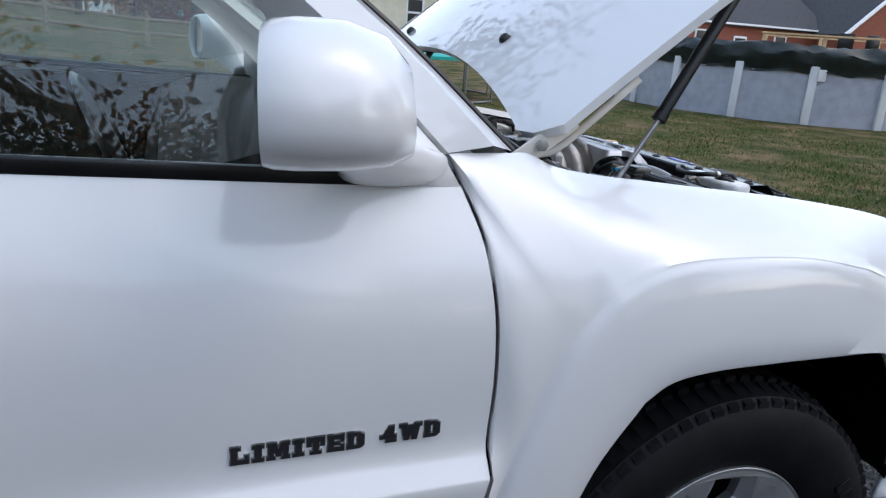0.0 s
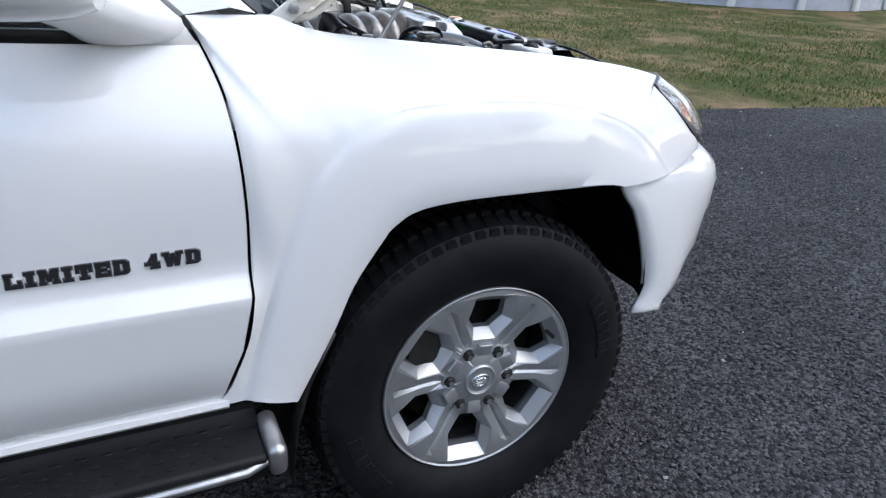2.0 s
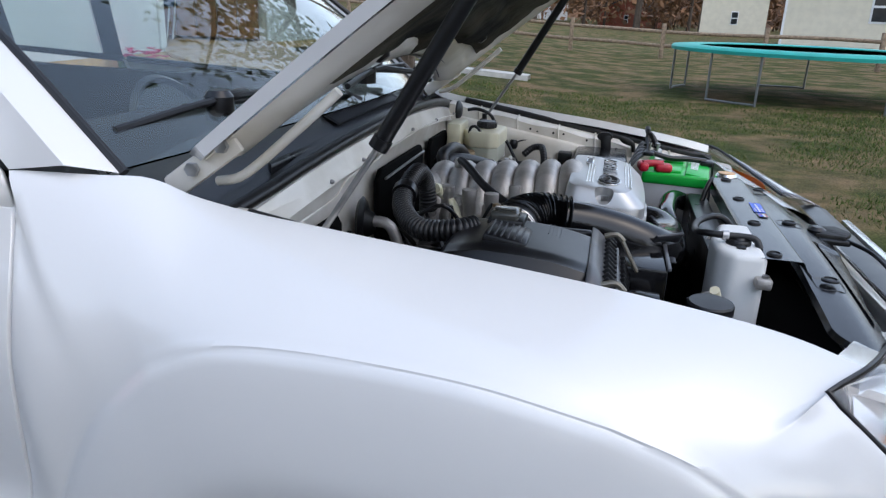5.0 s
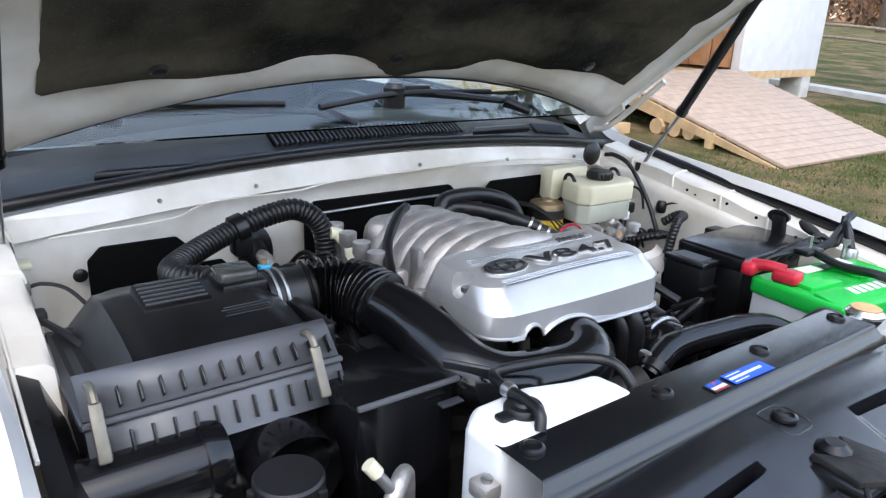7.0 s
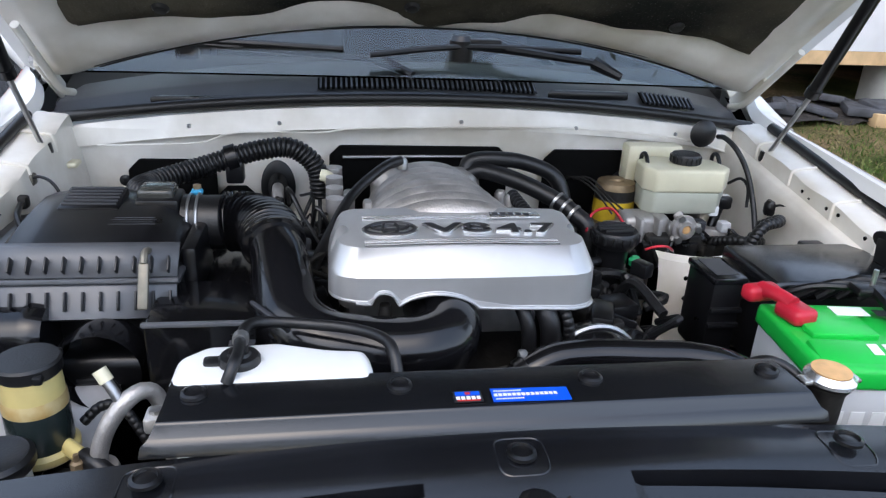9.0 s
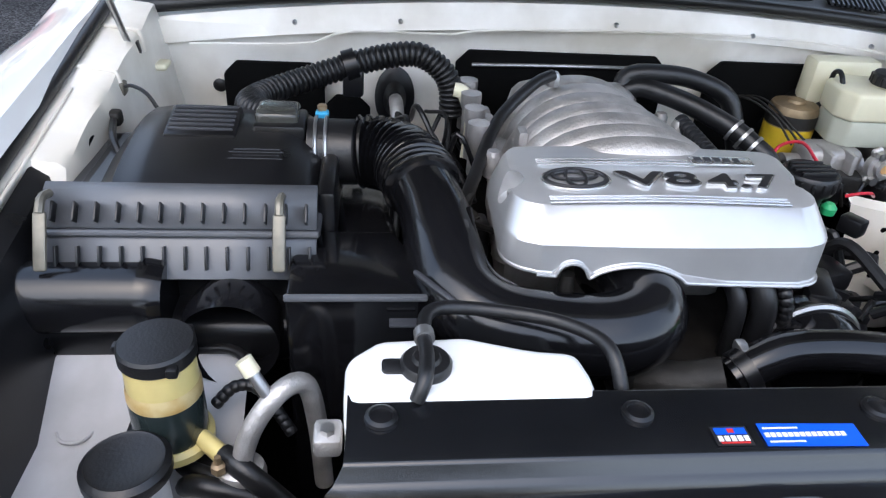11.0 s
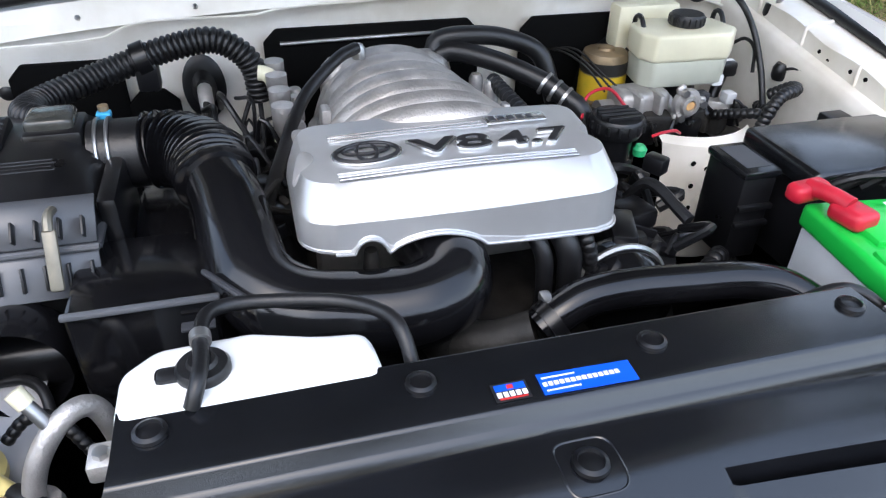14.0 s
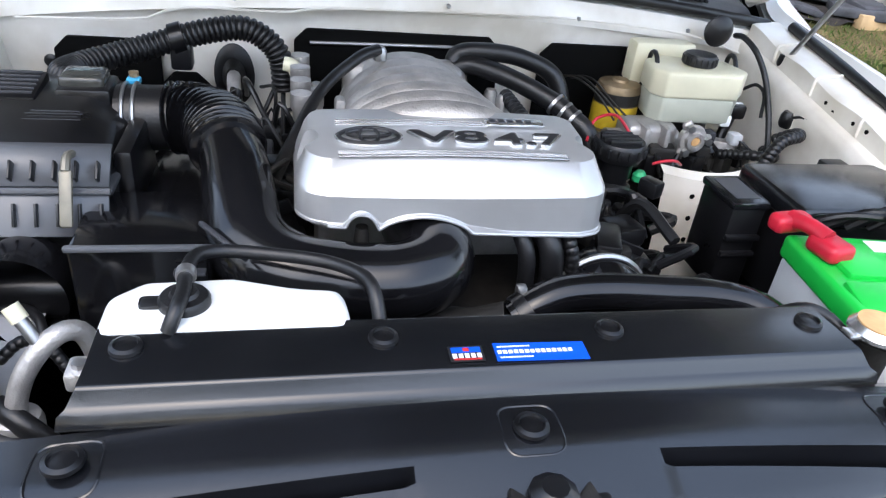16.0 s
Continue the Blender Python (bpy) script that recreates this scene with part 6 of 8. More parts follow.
# ---- power steering reservoir and pipes by the right wing ----
ps = part("steering_reservoir", lathe([(0.030, 0), (0.036, 0.008), (0.0375, 0.045), (0.037, 0.085), (0.036, 0.098), (0.034, 0.102)], (0.340, -0.515, 0.862), "z", 40), YELLOWPL, CAR, "yellowed steering fluid reservoir with a black cap")
part("fluid", lathe([(0.0372, 0.006), (0.0392, 0.014), (0.0392, 0.058), (0.0376, 0.064)], (0.340, -0.515, 0.862), "z", 40, cap=False), FLUID, ps, "dark fluid showing through")
part("stain", lathe([(0.0388, 0.056), (0.0394, 0.060), (0.0390, 0.069), (0.0378, 0.074)], (0.340, -0.515, 0.862), "z", 40, cap=False), mat("fluid_stain", (0.42, 0.27, 0.09), 0.35, vary=0.4, scale=40, dirt=(0.62, 0.50, 0.25)), ps, "brown stain band")
cp = part("cap", lathe([(0.0375, 0), (0.0395, 0.002), (0.0395, 0.014), (0.037, 0.017), (0.0, 0.0185)], (0.340, -0.515, 0.962), "z", 40), RUBBER, ps, "black screw cap")
for a in (0.6, 2.5, 4.6):
    part("cap_lug", box((0.340 + 0.040 * math.cos(a), -0.515 + 0.040 * math.sin(a), 0.968), (0.012, 0.012, 0.010), 0.003), RUBBER, cp)
part("base_ring", lathe([(0.040, 0), (0.045, 0.004), (0.045, 0.012), (0.040, 0.016)], (0.340, -0.515, 0.856), "z", 36), YELLOWPL, ps)
part("outlet", tube([(0.355, -0.480, 0.872), (0.372, -0.462, 0.872), (0.384, -0.450, 0.872)], 0.010, 8, 12), YELLOWPL, ps)
part("bracket", box((0.335, -0.54, 0.862), (0.05, 0.05, 0.03), 0.008), BLACK, ps)
ps.matrix_basis = Matrix.Translation((0.364, -0.508, 0.874)) @ Matrix.Diagonal((0.84, 0.84, 1, 1)) @ Matrix.Translation((-0.340, 0.515, -0.862))
part("return_hose", tube([(0.380, -0.452, 0.872), (0.40, -0.43, 0.872), (0.41, -0.40, 0.85), (0.40, -0.37, 0.80)], 0.012, 18, 12), RUBBER, ps)
wb = part("washer_cap", lathe([(0.034, 0), (0.037, 0.004), (0.037, 0.014), (0.032, 0.018), (0.029, 0.0165), (0.0, 0.0165)], (0.425, -0.525, 0.86), "z", 32), RUBBER, CAR, "black washer bottle cap")
wb.matrix_basis = Matrix.Translation((0.005, -0.002, 0.040))
part("neck", lathe([(0.030, -0.06), (0.030, 0)], (0.425, -0.525, 0.86), "z", 28), WHITEPL, wb)
pp = part("aircon_pipe", tube([(0.406, -0.438, 0.865), (0.406, -0.437, 0.892), (0.401, -0.426, 0.924), (0.391, -0.408, 0.948), (0.379, -0.391, 0.954), (0.368, -0.380, 0.936), (0.361, -0.374, 0.88), (0.360, -0.37, 0.80)], 0.0095, 40, 14), ALU, CAR, "bare aluminium pipe")
part("pipe_block", lathe([(0.019, -0.02), (0.020, 0.0), (0.018, 0.008), (0.010, 0.012), (0, 0.012)], (0.406, -0.440, 0.872), "z", 24, m=Matrix.Diagonal((1, 1.15, 1))), ALU, pp)
part("service_nut", lathe([(0.007, 0), (0.007, 0.008), (0.0035, 0.010), (0.003, 0.018), (0, 0.018)], (0.414, -0.457, 0.883), "z", 6), BROWN, pp)
sp = part("service_port", tube([(0.393, -0.410, 0.946), (0.387, -0.420, 0.962), (0.383, -0.427, 0.972)], 0.006, 8, 10), STEEL, pp)
part("port_cap", tube([(0.384, -0.425, 0.970), (0.379, -0.433, 0.982)], 0.0078, 6, 12), CREAMPL, pp, "white plastic port cap")
for k in range(4):
    part("hose", tube([(0.30 + 0.03 * k, -0.56 + 0.02 * k, 0.83), (0.36 + 0.02 * k, -0.47, 0.84 + 0.01 * k), (0.43, -0.40 + 0.01 * k, 0.83), (0.46, -0.36, 0.78)], 0.008 + 0.002 * (k % 2), 20, 10), RUBBER, CAR)
bb = part("bottle_bracket", box((0.464, -0.357, 0.976), (0.026, 0.022, 0.018), 0.004), ALU, CAR, "small bare metal bottle bracket")
part("bracket_bolt", lathe([(0.006, 0), (0.006, 0.005), (0, 0.006)], (0.466, -0.357, 0.985), "z", 6), STEEL, bb)

# ---- wiring loom over the firewall ----
lo = part("loom_conduit", tube([(0.000, -0.452, 1.052), (-0.03, -0.480, 1.050), (-0.085, -0.475, 1.044), (-0.13, -0.420, 1.052), (-0.148, -0.365, 1.066), (-0.150, -0.315, 1.081), (-0.150, -0.262, 1.088), (-0.148, -0.228, 1.072), (-0.145, -0.210, 1.045), (-0.14, -0.206, 1.00)], 0.0165, 60, 16, rib=(58, 0.0042)), RUBBER, CAR, "black corrugated wiring conduit")
part("conduit_clip", tube([(-0.148, -0.362, 1.067), (-0.150, -0.345, 1.072)], 0.0225, 6, 16), BLACK, lo)
part("clip_foot", box((-0.149, -0.350, 1.046), (0.03, 0.03, 0.04), 0.005), BLACK, lo)
part("sleeve", tube([(-0.13, -0.205, 1.045), (-0.125, -0.19, 1.04), (-0.10, -0.18, 1.01), (-0.08, -0.185, 0.96)], 0.011, 16, 10), CREAMPL, lo, "cream cloth sleeve")
random.seed(9)
for k in range(26):
    y0 = random.uniform(-0.30, -0.19)
    z0 = random.uniform(0.90, 1.0)
    x0 = random.uniform(-0.18, 0.1)
    part("wire", tube([(x0, y0, z0), (x0 + random.uniform(-0.05, 0.08), y0 + random.uniform(-0.03, 0.03), z0 + random.uniform(-0.01, 0.05)), (x0 + random.uniform(0.02, 0.12), y0 + random.uniform(-0.02, 0.05), z0 - random.uniform(0, 0.06))], random.uniform(0.0025, 0.007), 14, 8), random.choice((RUBBER, BLACK, RUBBER, GRIME)), lo)
for k in range(4):
    part("plug", box((-0.04 + 0.05 * k, -0.222 - 0.01 * (k % 2), 0.965), (0.03, 0.025, 0.03), 0.005), random.choice((BLACK, GREYPL)), lo)

# ---- battery ----
bt = part("battery", box((0.3835, 0.486, 0.885), (0.160, 0.262, 0.170), 0.006), BATGREY, CAR, "grey battery with a bright green lid")
bl_ = part("lid", box((0.3835, 0.486, 0.982), (0.168, 0.270, 0.030), 0.007, 3), GREEN, bt, "bright green battery lid")
for y, w in ((0.418, 0.085), (0.555, 0.085)):
    part("raised_panel", box((0.362, y, 0.999), (0.070, w, 0.010), 0.003), GREEN, bl_)
part("front_ramp", box((0.432, 0.486, 0.994), (0.050, 0.25, 0.012), 0.004, m=Matrix.Rotation(radians(8), 3, "Y")), GREEN, bl_)
for k in range(6):
    part("print", box((0.428, 0.435 + 0.019 * k, 1.0015), (0.020, 0.0125, 0.0008), 0, m=Matrix.Rotation(radians(8), 3, "Y")), WHITE, bl_)
for k in range(9):
    part("print", box((0.4642, 0.385 + 0.0255 * k, 0.925), (0.0008, 0.017, 0.026), 0), WHITEPL, bt)
part("warning_label", box((0.335, 0.455, 1.0045), (0.024, 0.045, 0.0008), 0), WHITE, bl_)
part("warning_label", box((0.332, 0.540, 1.0045), (0.030, 0.055, 0.0008), 0), WHITE, bl_)
part("barcode", box((0.338, 0.500, 1.0047), (0.016, 0.024, 0.0008), 0), GREYPL, bl_)
rt = part("red_boot", box((0.350, 0.376, 1.008), (0.044, 0.036, 0.022), 0.008, 3, m=Matrix.Rotation(radians(16), 3, "Z")), RED, bt, "red rubber terminal boot")
part("boot_sleeve", tube([(0.346, 0.372, 1.016), (0.325, 0.362, 1.020), (0.300, 0.352, 1.016)], lambda t: 0.0115 - 0.002 * math.sin(math.pi * t), 12, 14), RED, rt)
part("boot_head", box((0.300, 0.352, 1.012), (0.024, 0.050, 0.022), 0.007, 3, m=Matrix.Rotation(radians(14), 3, "Z")), RED, rt)
ng = part("battery_terminal", lathe([(0.014, 0), (0.014, 0.016), (0.010, 0.022), (0, 0.022)], (0.318, 0.602, 0.998), "z", 18), STEEL, bt, "grey corroded clamp")
part("clamp_bolt", lathe([(0.004, 0), (0.004, 0.03), (0.008, 0.03), (0.008, 0.038), (0, 0.038)], (0.318, 0.582, 1.0), "z", 8), STEEL, ng)
part("cable", tube([(0.318, 0.602, 1.018), (0.30, 0.61, 1.05), (0.285, 0.625, 1.06), (0.28, 0.65, 1.07)], 0.008, 16, 10), RUBBER, ng)
hd = part("hold_down", tube([(0.298, 0.500, 1.020), (0.315, 0.500, 1.022), (0.36, 0.505, 1.012), (0.41, 0.520, 1.012), (0.455, 0.532, 1.008)], 0.0075, 20, 8), BLACK, CAR, "black battery hold-down strap")
part("strap_foot", box((0.458, 0.535, 1.002), (0.035, 0.042, 0.016), 0.005), BLACK, hd)
part("strap_head", box((0.302, 0.500, 1.022), (0.03, 0.05, 0.012), 0.005), BLACK, hd)
part("rod", tube([(0.475, 0.535, 1.005), (0.477, 0.535, 0.9), (0.478, 0.535, 0.80)], 0.0035, 6, 8), BLACK, hd)
part("stud", tube([(0.302, 0.500, 1.02), (0.302, 0.500, 1.05)], 0.0035, 4, 8), STEEL, hd)
bturn = Matrix.Translation((0.389, 0.501, 0)) @ Matrix.Rotation(radians(-6.9), 4, "Z") @ Matrix.Translation((-0.3835, -0.486, 0))
bt.matrix_basis, hd.matrix_basis = bturn, bturn.copy()
random.seed(3)
for k in range(5):
    part("cable", tube([(0.255, 0.40 + 0.03 * k, 0.985), (0.275, 0.44 + 0.03 * k, 1.012 + 0.006 * k), (0.29, 0.52 + 0.02 * k, 1.018), (0.285, 0.62, 1.03 + 0.01 * k)], 0.005 + 0.001 * (k % 3), 20, 8), RUBBER, hd)

# ---- fuse box ----
fb = part("fuse_box", box((0.178, 0.545, 0.918), (0.135, 0.225, 0.120), 0.008), BLACK, CAR, "black fuse box with a smooth lid")
part("lid", box((0.178, 0.545, 0.990), (0.146, 0.236, 0.030), 0.007, 3), SATIN, fb)
rl = part("relay_box", box((0.166, 0.388, 0.922), (0.080, 0.050, 0.125), 0.006), BLACK, CAR, "black relay box")
part("lid", box((0.166, 0.388, 0.987), (0.085, 0.055, 0.012), 0.004), SATIN, rl)
part("label", box((0.166, 0.388, 0.9935), (0.060, 0.036, 0.0008), 0), GREYPL, rl)
for z in (0.945, 0.92):
    part("step", box((0.208, 0.388, z - 0.004), (0.008, 0.05, 0.008), 0.002), BLACK, rl)
part("second_box", box((0.072, 0.622, 0.962), (0.040, 0.052, 0.055), 0.004), BLACK, CAR)
br = part("bracket_plate", box((0.190, 0.641, 1.006), (0.030, 0.008, 0.076), 0.004, 2, m=Matrix.Rotation(radians(-6), 3, "Y")), BLACK, CAR, "black bracket with a bolt")
part("bracket_arm", lathe([(0.017, 0), (0.017, 0.007), (0, 0.008)], (0.184, 0.646, 1.040), "y", 20, m=Matrix.Diagonal((1.35, 1, 0.8))), BLACK, br)
part("bolt", lathe([(0.007, 0), (0.007, -0.006), (0, -0.007)], (0.190, 0.638, 1.036), "y", 6), BROWN, br)
part("side_plug", tube([(0.228, 0.648, 1.040), (0.240, 0.642, 1.034), (0.252, 0.640, 1.030), (0.267, 0.642, 1.022), (0.272, 0.640, 1.000)], lambda t: 0.006 + 0.004 * math.sin(math.pi * min(1.0, t * 1.4)), 20, 10), GRIME, CAR)
part("loom", tube([(-0.088, 0.632, 1.000), (-0.055, 0.634, 1.013), (-0.010, 0.638, 1.010), (0.030, 0.641, 0.990)], 0.0026, 30, 8), RUBBER, CAR, "thin black cable")
part("loom_knob", lathe([(0.010, -0.016), (0.013, -0.010), (0.013, 0.004), (0.009, 0.012), (0, 0.012)], (-0.088, 0.632, 1.000), "z", 16), BLACK, CAR, "round black connector")
part("loom", tube([(-0.225, 0.578, 1.100), (-0.195, 0.576, 1.104), (-0.158, 0.582, 1.090), (-0.138, 0.600, 1.053), (-0.105, 0.602, 1.009), (-0.085, 0.602, 0.975), (-0.06, 0.60, 0.93)], 0.0052, 36, 10), RUBBER, CAR, "black cable")
part("loom", tube([(-0.170, 0.585, 1.020), (-0.150, 0.597, 1.036), (-0.125, 0.600, 1.026), (-0.112, 0.598, 0.99)], 0.0030, 24, 8), RUBBER, CAR, "thin black cable")
part("grommet", lathe([(0.026, 0), (0.028, 0.006), (0.018, 0.014), (0, 0.016)], (-0.254, 0.558, 1.100), "x", 24), RUBBER, CAR, "round black rubber grommet")

# ---- brake fluid reservoir and valves ----
pl = [(-0.205, 0.430), (-0.180, 0.545), (-0.122, 0.555), (-0.095, 0.530), (-0.100, 0.400), (-0.125, 0.384), (-0.180, 0.392)]
TANKGREY = mat("tank_lower", (0.44, 0.45, 0.37), 0.35, vary=0.1, scale=14)
bk = part("brake_reservoir", slab(pl, 1.022, 1.066, 0.006, seg=3), CREAMPL, CAR, "translucent cream brake fluid reservoir")
pl2 = [(-0.202, 0.430), (-0.178, 0.542), (-0.123, 0.551), (-0.098, 0.527), (-0.103, 0.404), (-0.126, 0.388), (-0.178, 0.396)]
part("lower_tank", slab(pl2, 0.980, 1.0235, 0.005), TANKGREY, bk, "greyer lower half holding fluid")
part("rear_tank", slab([(-0.245, 0.385), (-0.245, 0.50), (-0.205, 0.50), (-0.205, 0.385)], 0.99, 1.085, 0.008), CREAMPL, bk)
part("neck", lathe([(0.024, 0), (0.024, 0.014)], (-0.147, 0.474, 1.058), "z", 28), CREAMPL, bk)
cp = part("cap", lathe([(0.027, 0), (0.0275, 0.004), (0.0275, 0.014), (0.025, 0.018), (0.0, 0.019)], (-0.147, 0.474, 1.068), "z", 36), RUBBER, bk, "black ribbed cap")
for k in range(18):
    a = 2 * math.pi * k / 18
    part("cap_rib", box((-0.147 + 0.0275 * math.cos(a), 0.474 + 0.0275 * math.sin(a), 1.076), (0.003, 0.003, 0.013), 0.0006), RUBBER, cp)
for y in (0.402, 0.548):
    part("hook", tube([(-0.135, y, 1.02), (-0.15, y, 1.06), (-0.165, y, 1.078), (-0.18, y, 1.075), (-0.183, y, 1.06)], 0.004, 18, 8), RUBBER, bk, "black wire hook")
ac = part("pressure_canister", lathe([(0.034, 0), (0.039, 0.006), (0.039, 0.080), (0.036, 0.088), (0.015, 0.091), (0.013, 0.095), (0.0, 0.096)], (-0.196, 0.365, 0.928), "z", 40), BROWN, CAR, "brownish canister with a yellow label")
part("label", lathe([(0.0396, 0.012), (0.0398, 0.014), (0.0398, 0.052), (0.0396, 0.054)], (-0.196, 0.365, 0.928), "z", 40, cap=False), YELLOW, ac, "yellow label band")
part("dark_band", lathe([(0.0396, 0.056), (0.0398, 0.058), (0.0398, 0.074), (0.0396, 0.076)], (-0.196, 0.365, 0.928), "z", 40, cap=False), GRIME, ac)
mc = part("master_cylinder", tube([(-0.06, 0.30, 0.955), (-0.06, 0.36, 0.955), (-0.06, 0.43, 0.955)], 0.020, 10, 18), ALU, CAR, "cast metal master cylinder")
part("body_block", box((-0.058, 0.37, 0.968), (0.06, 0.09, 0.05), 0.012, 3), ALU, mc)
part("end_flange", lathe([(0.023, 0), (0.025, 0.006), (0.023, 0.012), (0.016, 0.013), (0.015, 0.021), (0.009, 0.021), (0.008, 0.016), (0, 0.016)], (-0.020, 0.432, 0.978), "x", 24), ALU, mc)
for k in range(3):
    part("flange_lug", box((-0.014, 0.432 + 0.024 * math.cos(k * 2.1), 0.978 + 0.024 * math.sin(k * 2.1)), (0.010, 0.022, 0.018), 0.006, 3, m=Matrix.Rotation(k * 2.1, 3, "X")), ALU, mc)
for k in range(2):
    part("casting_rib", box((-0.034, 0.350 + 0.036 * k, 0.972), (0.050, 0.010, 0.046), 0.004), ALU, mc)
part("port", lathe([(0.009, 0), (0.007, 0.003), (0, 0.003)], (-0.004, 0.432, 0.978), "x", 16), ORANGE, mc)
for k in range(3):
    part("flange_bolt", lathe([(0.007, 0), (0.007, 0.008), (0, 0.009)], (-0.008, 0.432 + 0.024 * math.cos(k * 2.1), 0.978 + 0.024 * math.sin(k * 2.1)), "x", 6), STEEL, mc)
for k, (y, z) in enumerate(((0.506, 0.998), (0.480, 0.972), (0.525, 0.972), (0.545, 0.95))):
    part("connector", box((-0.055 + 0.01 * k, y, z), (0.022, 0.020, 0.020), 0.004), (WHITEPL, GREYPL, BATGREY, BLACK)[k], mc, ("white plug", "", "white plug", "")[k])
part("plug_body", box((-0.072, 0.531, 1.009), (0.030, 0.036, 0.026), 0.006), BLACK, mc)
part("plug_stem", tube([(-0.072, 0.531, 1.0), (-0.068, 0.522, 0.975), (-0.06, 0.51, 0.94)], 0.009, 10, 10), BLACK, mc)
part("round_plug", lathe([(0.013, 0), (0.013, 0.018), (0.010, 0.021), (0, 0.021)], (-0.072, 0.545, 1.010), "y", 20), WHITEPL, mc, "white round plug")
for k in range(3):
    y = 0.325 - 0.015 * k
    part("brake_line", tube([(-0.07, y + 0.02, 0.985), (-0.09, y - 0.01, 1.01 + 0.006 * k), (-0.15, y - 0.03, 1.03), (-0.20, y - 0.05, 1.01), (-0.215, y - 0.055, 0.94)], 0.0018, 26, 8), GRIME, mc, "thin steel brake line")
mc.matrix_basis = Matrix.Translation((-0.055, 0.020, -0.012))
rows = []
for z, dx in ((0.938, -0.018), (0.930, 0.0), (0.90, 0.010), (0.85, 0.016), (0.80, 0.020), (0.74, 0.022)):
    rows.append([(0.02 + dx - 0.55 * (y - 0.468) ** 2 / 0.1 * 0.9, y, z) for y in span(0.385, 0.545, 13)])
ip = part("tray_plate", grid(rows), BAYWHITE, CAR, "white tray plate with punched holes")
for k in range(9):
    y = 0.425 + 0.02 * (k % 4)
    part("tray_hole", lathe([(0.0042, 0), (0.0042, 0.0015), (0, 0.0015)], (0.0285 + 0.006 * (k // 4) - 0.55 * (y - 0.468) ** 2 / 0.1 * 0.9, y, 0.905 - 0.036 * (k // 4) - 0.008 * (k % 2)), "x", 10), DARK, ip)

# lines and blocks crowded round the master cylinder
random.seed(31)
for k in range(18):
    a = Vector((random.uniform(-0.08, -0.01), random.uniform(0.37, 0.55), random.uniform(0.925, 0.965)))
    b = a + Vector((random.uniform(-0.03, 0.03), random.uniform(-0.03, 0.03), random.uniform(0.005, 0.02)))
    c = b + Vector((random.uniform(-0.03, 0.03), random.uniform(-0.05, 0.05), random.uniform(-0.05, -0.01)))
    part("hydraulic_line", tube([a, b, c], random.choice((0.0025, 0.004, 0.006)), 12, 8), random.choice((RUBBER, BLACK, RUBBER, GRIME, RUBBER, STEEL)), mc)
for k in range(12):
    part("valve_block", box((random.uniform(-0.07, -0.01), random.uniform(0.36, 0.56), random.uniform(0.91, 0.95)), (random.uniform(0.02, 0.045), random.uniform(0.02, 0.045), random.uniform(0.02, 0.04)), 0.005, 2, m=Matrix.Rotation(random.uniform(-0.7, 0.7), 3, "Z")), random.choice((BLACK, GRIME, BLACK, ALU, BLACK)), mc)
part("convoluted_tube", tube([(-0.03, 0.50, 0.945), (0.01, 0.52, 0.962), (0.03, 0.54, 0.968), (0.02, 0.57, 0.962), (-0.04, 0.59, 0.95)], 0.008, 24, 12, rib=(18, 0.002)), RUBBER, mc)

# oil filler and loom right of the engine
of = part("oil_filler", lathe([(0.035, -0.014), (0.039, -0.006), (0.039, 0.010), (0.036, 0.014), (0.033, 0.0125), (0.0, 0.0125)], (-0.028, 0.298, 0.962), "z", 36), RUBBER, CAR, "black oil filler cap")
for k in range(4):
    part("grip", box((-0.046 + 0.012 * k, 0.298, 0.977), (0.005, 0.050 + 0.010 * (k in (1, 2)), 0.008), 0.0015), RUBBER, of)
for k in range(16):
    a = 2 * math.pi * k / 16
    part("cap_rib", box((-0.028 + 0.039 * math.cos(a), 0.298 + 0.039 * math.sin(a), 0.964), (0.005, 0.005, 0.014), 0.001), RUBBER, of)
of.matrix_basis = Matrix.Translation((0.040, -0.013, 0.020))
part("neck", lathe([(0.026, -0.13), (0.026, 0)], (-0.028, 0.298, 0.962), "z", 24), BLACK, of)
part("green_cap", lathe([(0.010, 0), (0.011, 0.010), (0.006, 0.016), (0, 0.016)], (0.025, 0.322, 0.935), "z", 12), GREENCAP, CAR, "small green cap")
hh = part("heater_hose", tube([(-0.17, 0.058, 1.03), (-0.18, 0.066, 1.056), (-0.175, 0.106, 1.064), (-0.17, 0.171, 1.058), (-0.16, 0.23, 1.030), (-0.14, 0.252, 0.96)], 0.0145, 34, 14), RUBBER, CAR, "thick black heater hose")
h2 = part("heater_hose", tube([(-0.17, 0.06, 1.035), (-0.165, 0.09, 1.044), (-0.13, 0.15, 1.034), (-0.09, 0.21, 1.012), (-0.06, 0.245, 0.990)], 0.0155, 30, 14), RUBBER, CAR, "thick black heater hose")
for k in range(3):
    part("hose_clamp", tube([(-0.090 + 0.012 * k, 0.210 + 0.012 * k, 1.012 - 0.008 * k), (-0.087 + 0.012 * k, 0.213 + 0.012 * k, 1.010 - 0.008 * k)], 0.0185, 4, 16), STEEL, h2, "steel spring clamp")
part("hose_elbow", tube([(-0.068, 0.235, 0.996), (-0.05, 0.256, 0.98), (-0.04, 0.262, 0.95), (-0.04, 0.262, 0.90)], 0.016, 16, 12), RUBBER, h2)
lw = part("engine_loom", tube([(0.10, 0.155, 0.99), (0.03, 0.15, 1.0), (-0.04, 0.14, 1.01), (-0.10, 0.13, 1.02)], 0.011, 26, 10, rib=(20, 0.002)), RUBBER, CAR, "black engine wiring loom")
random.seed(12)
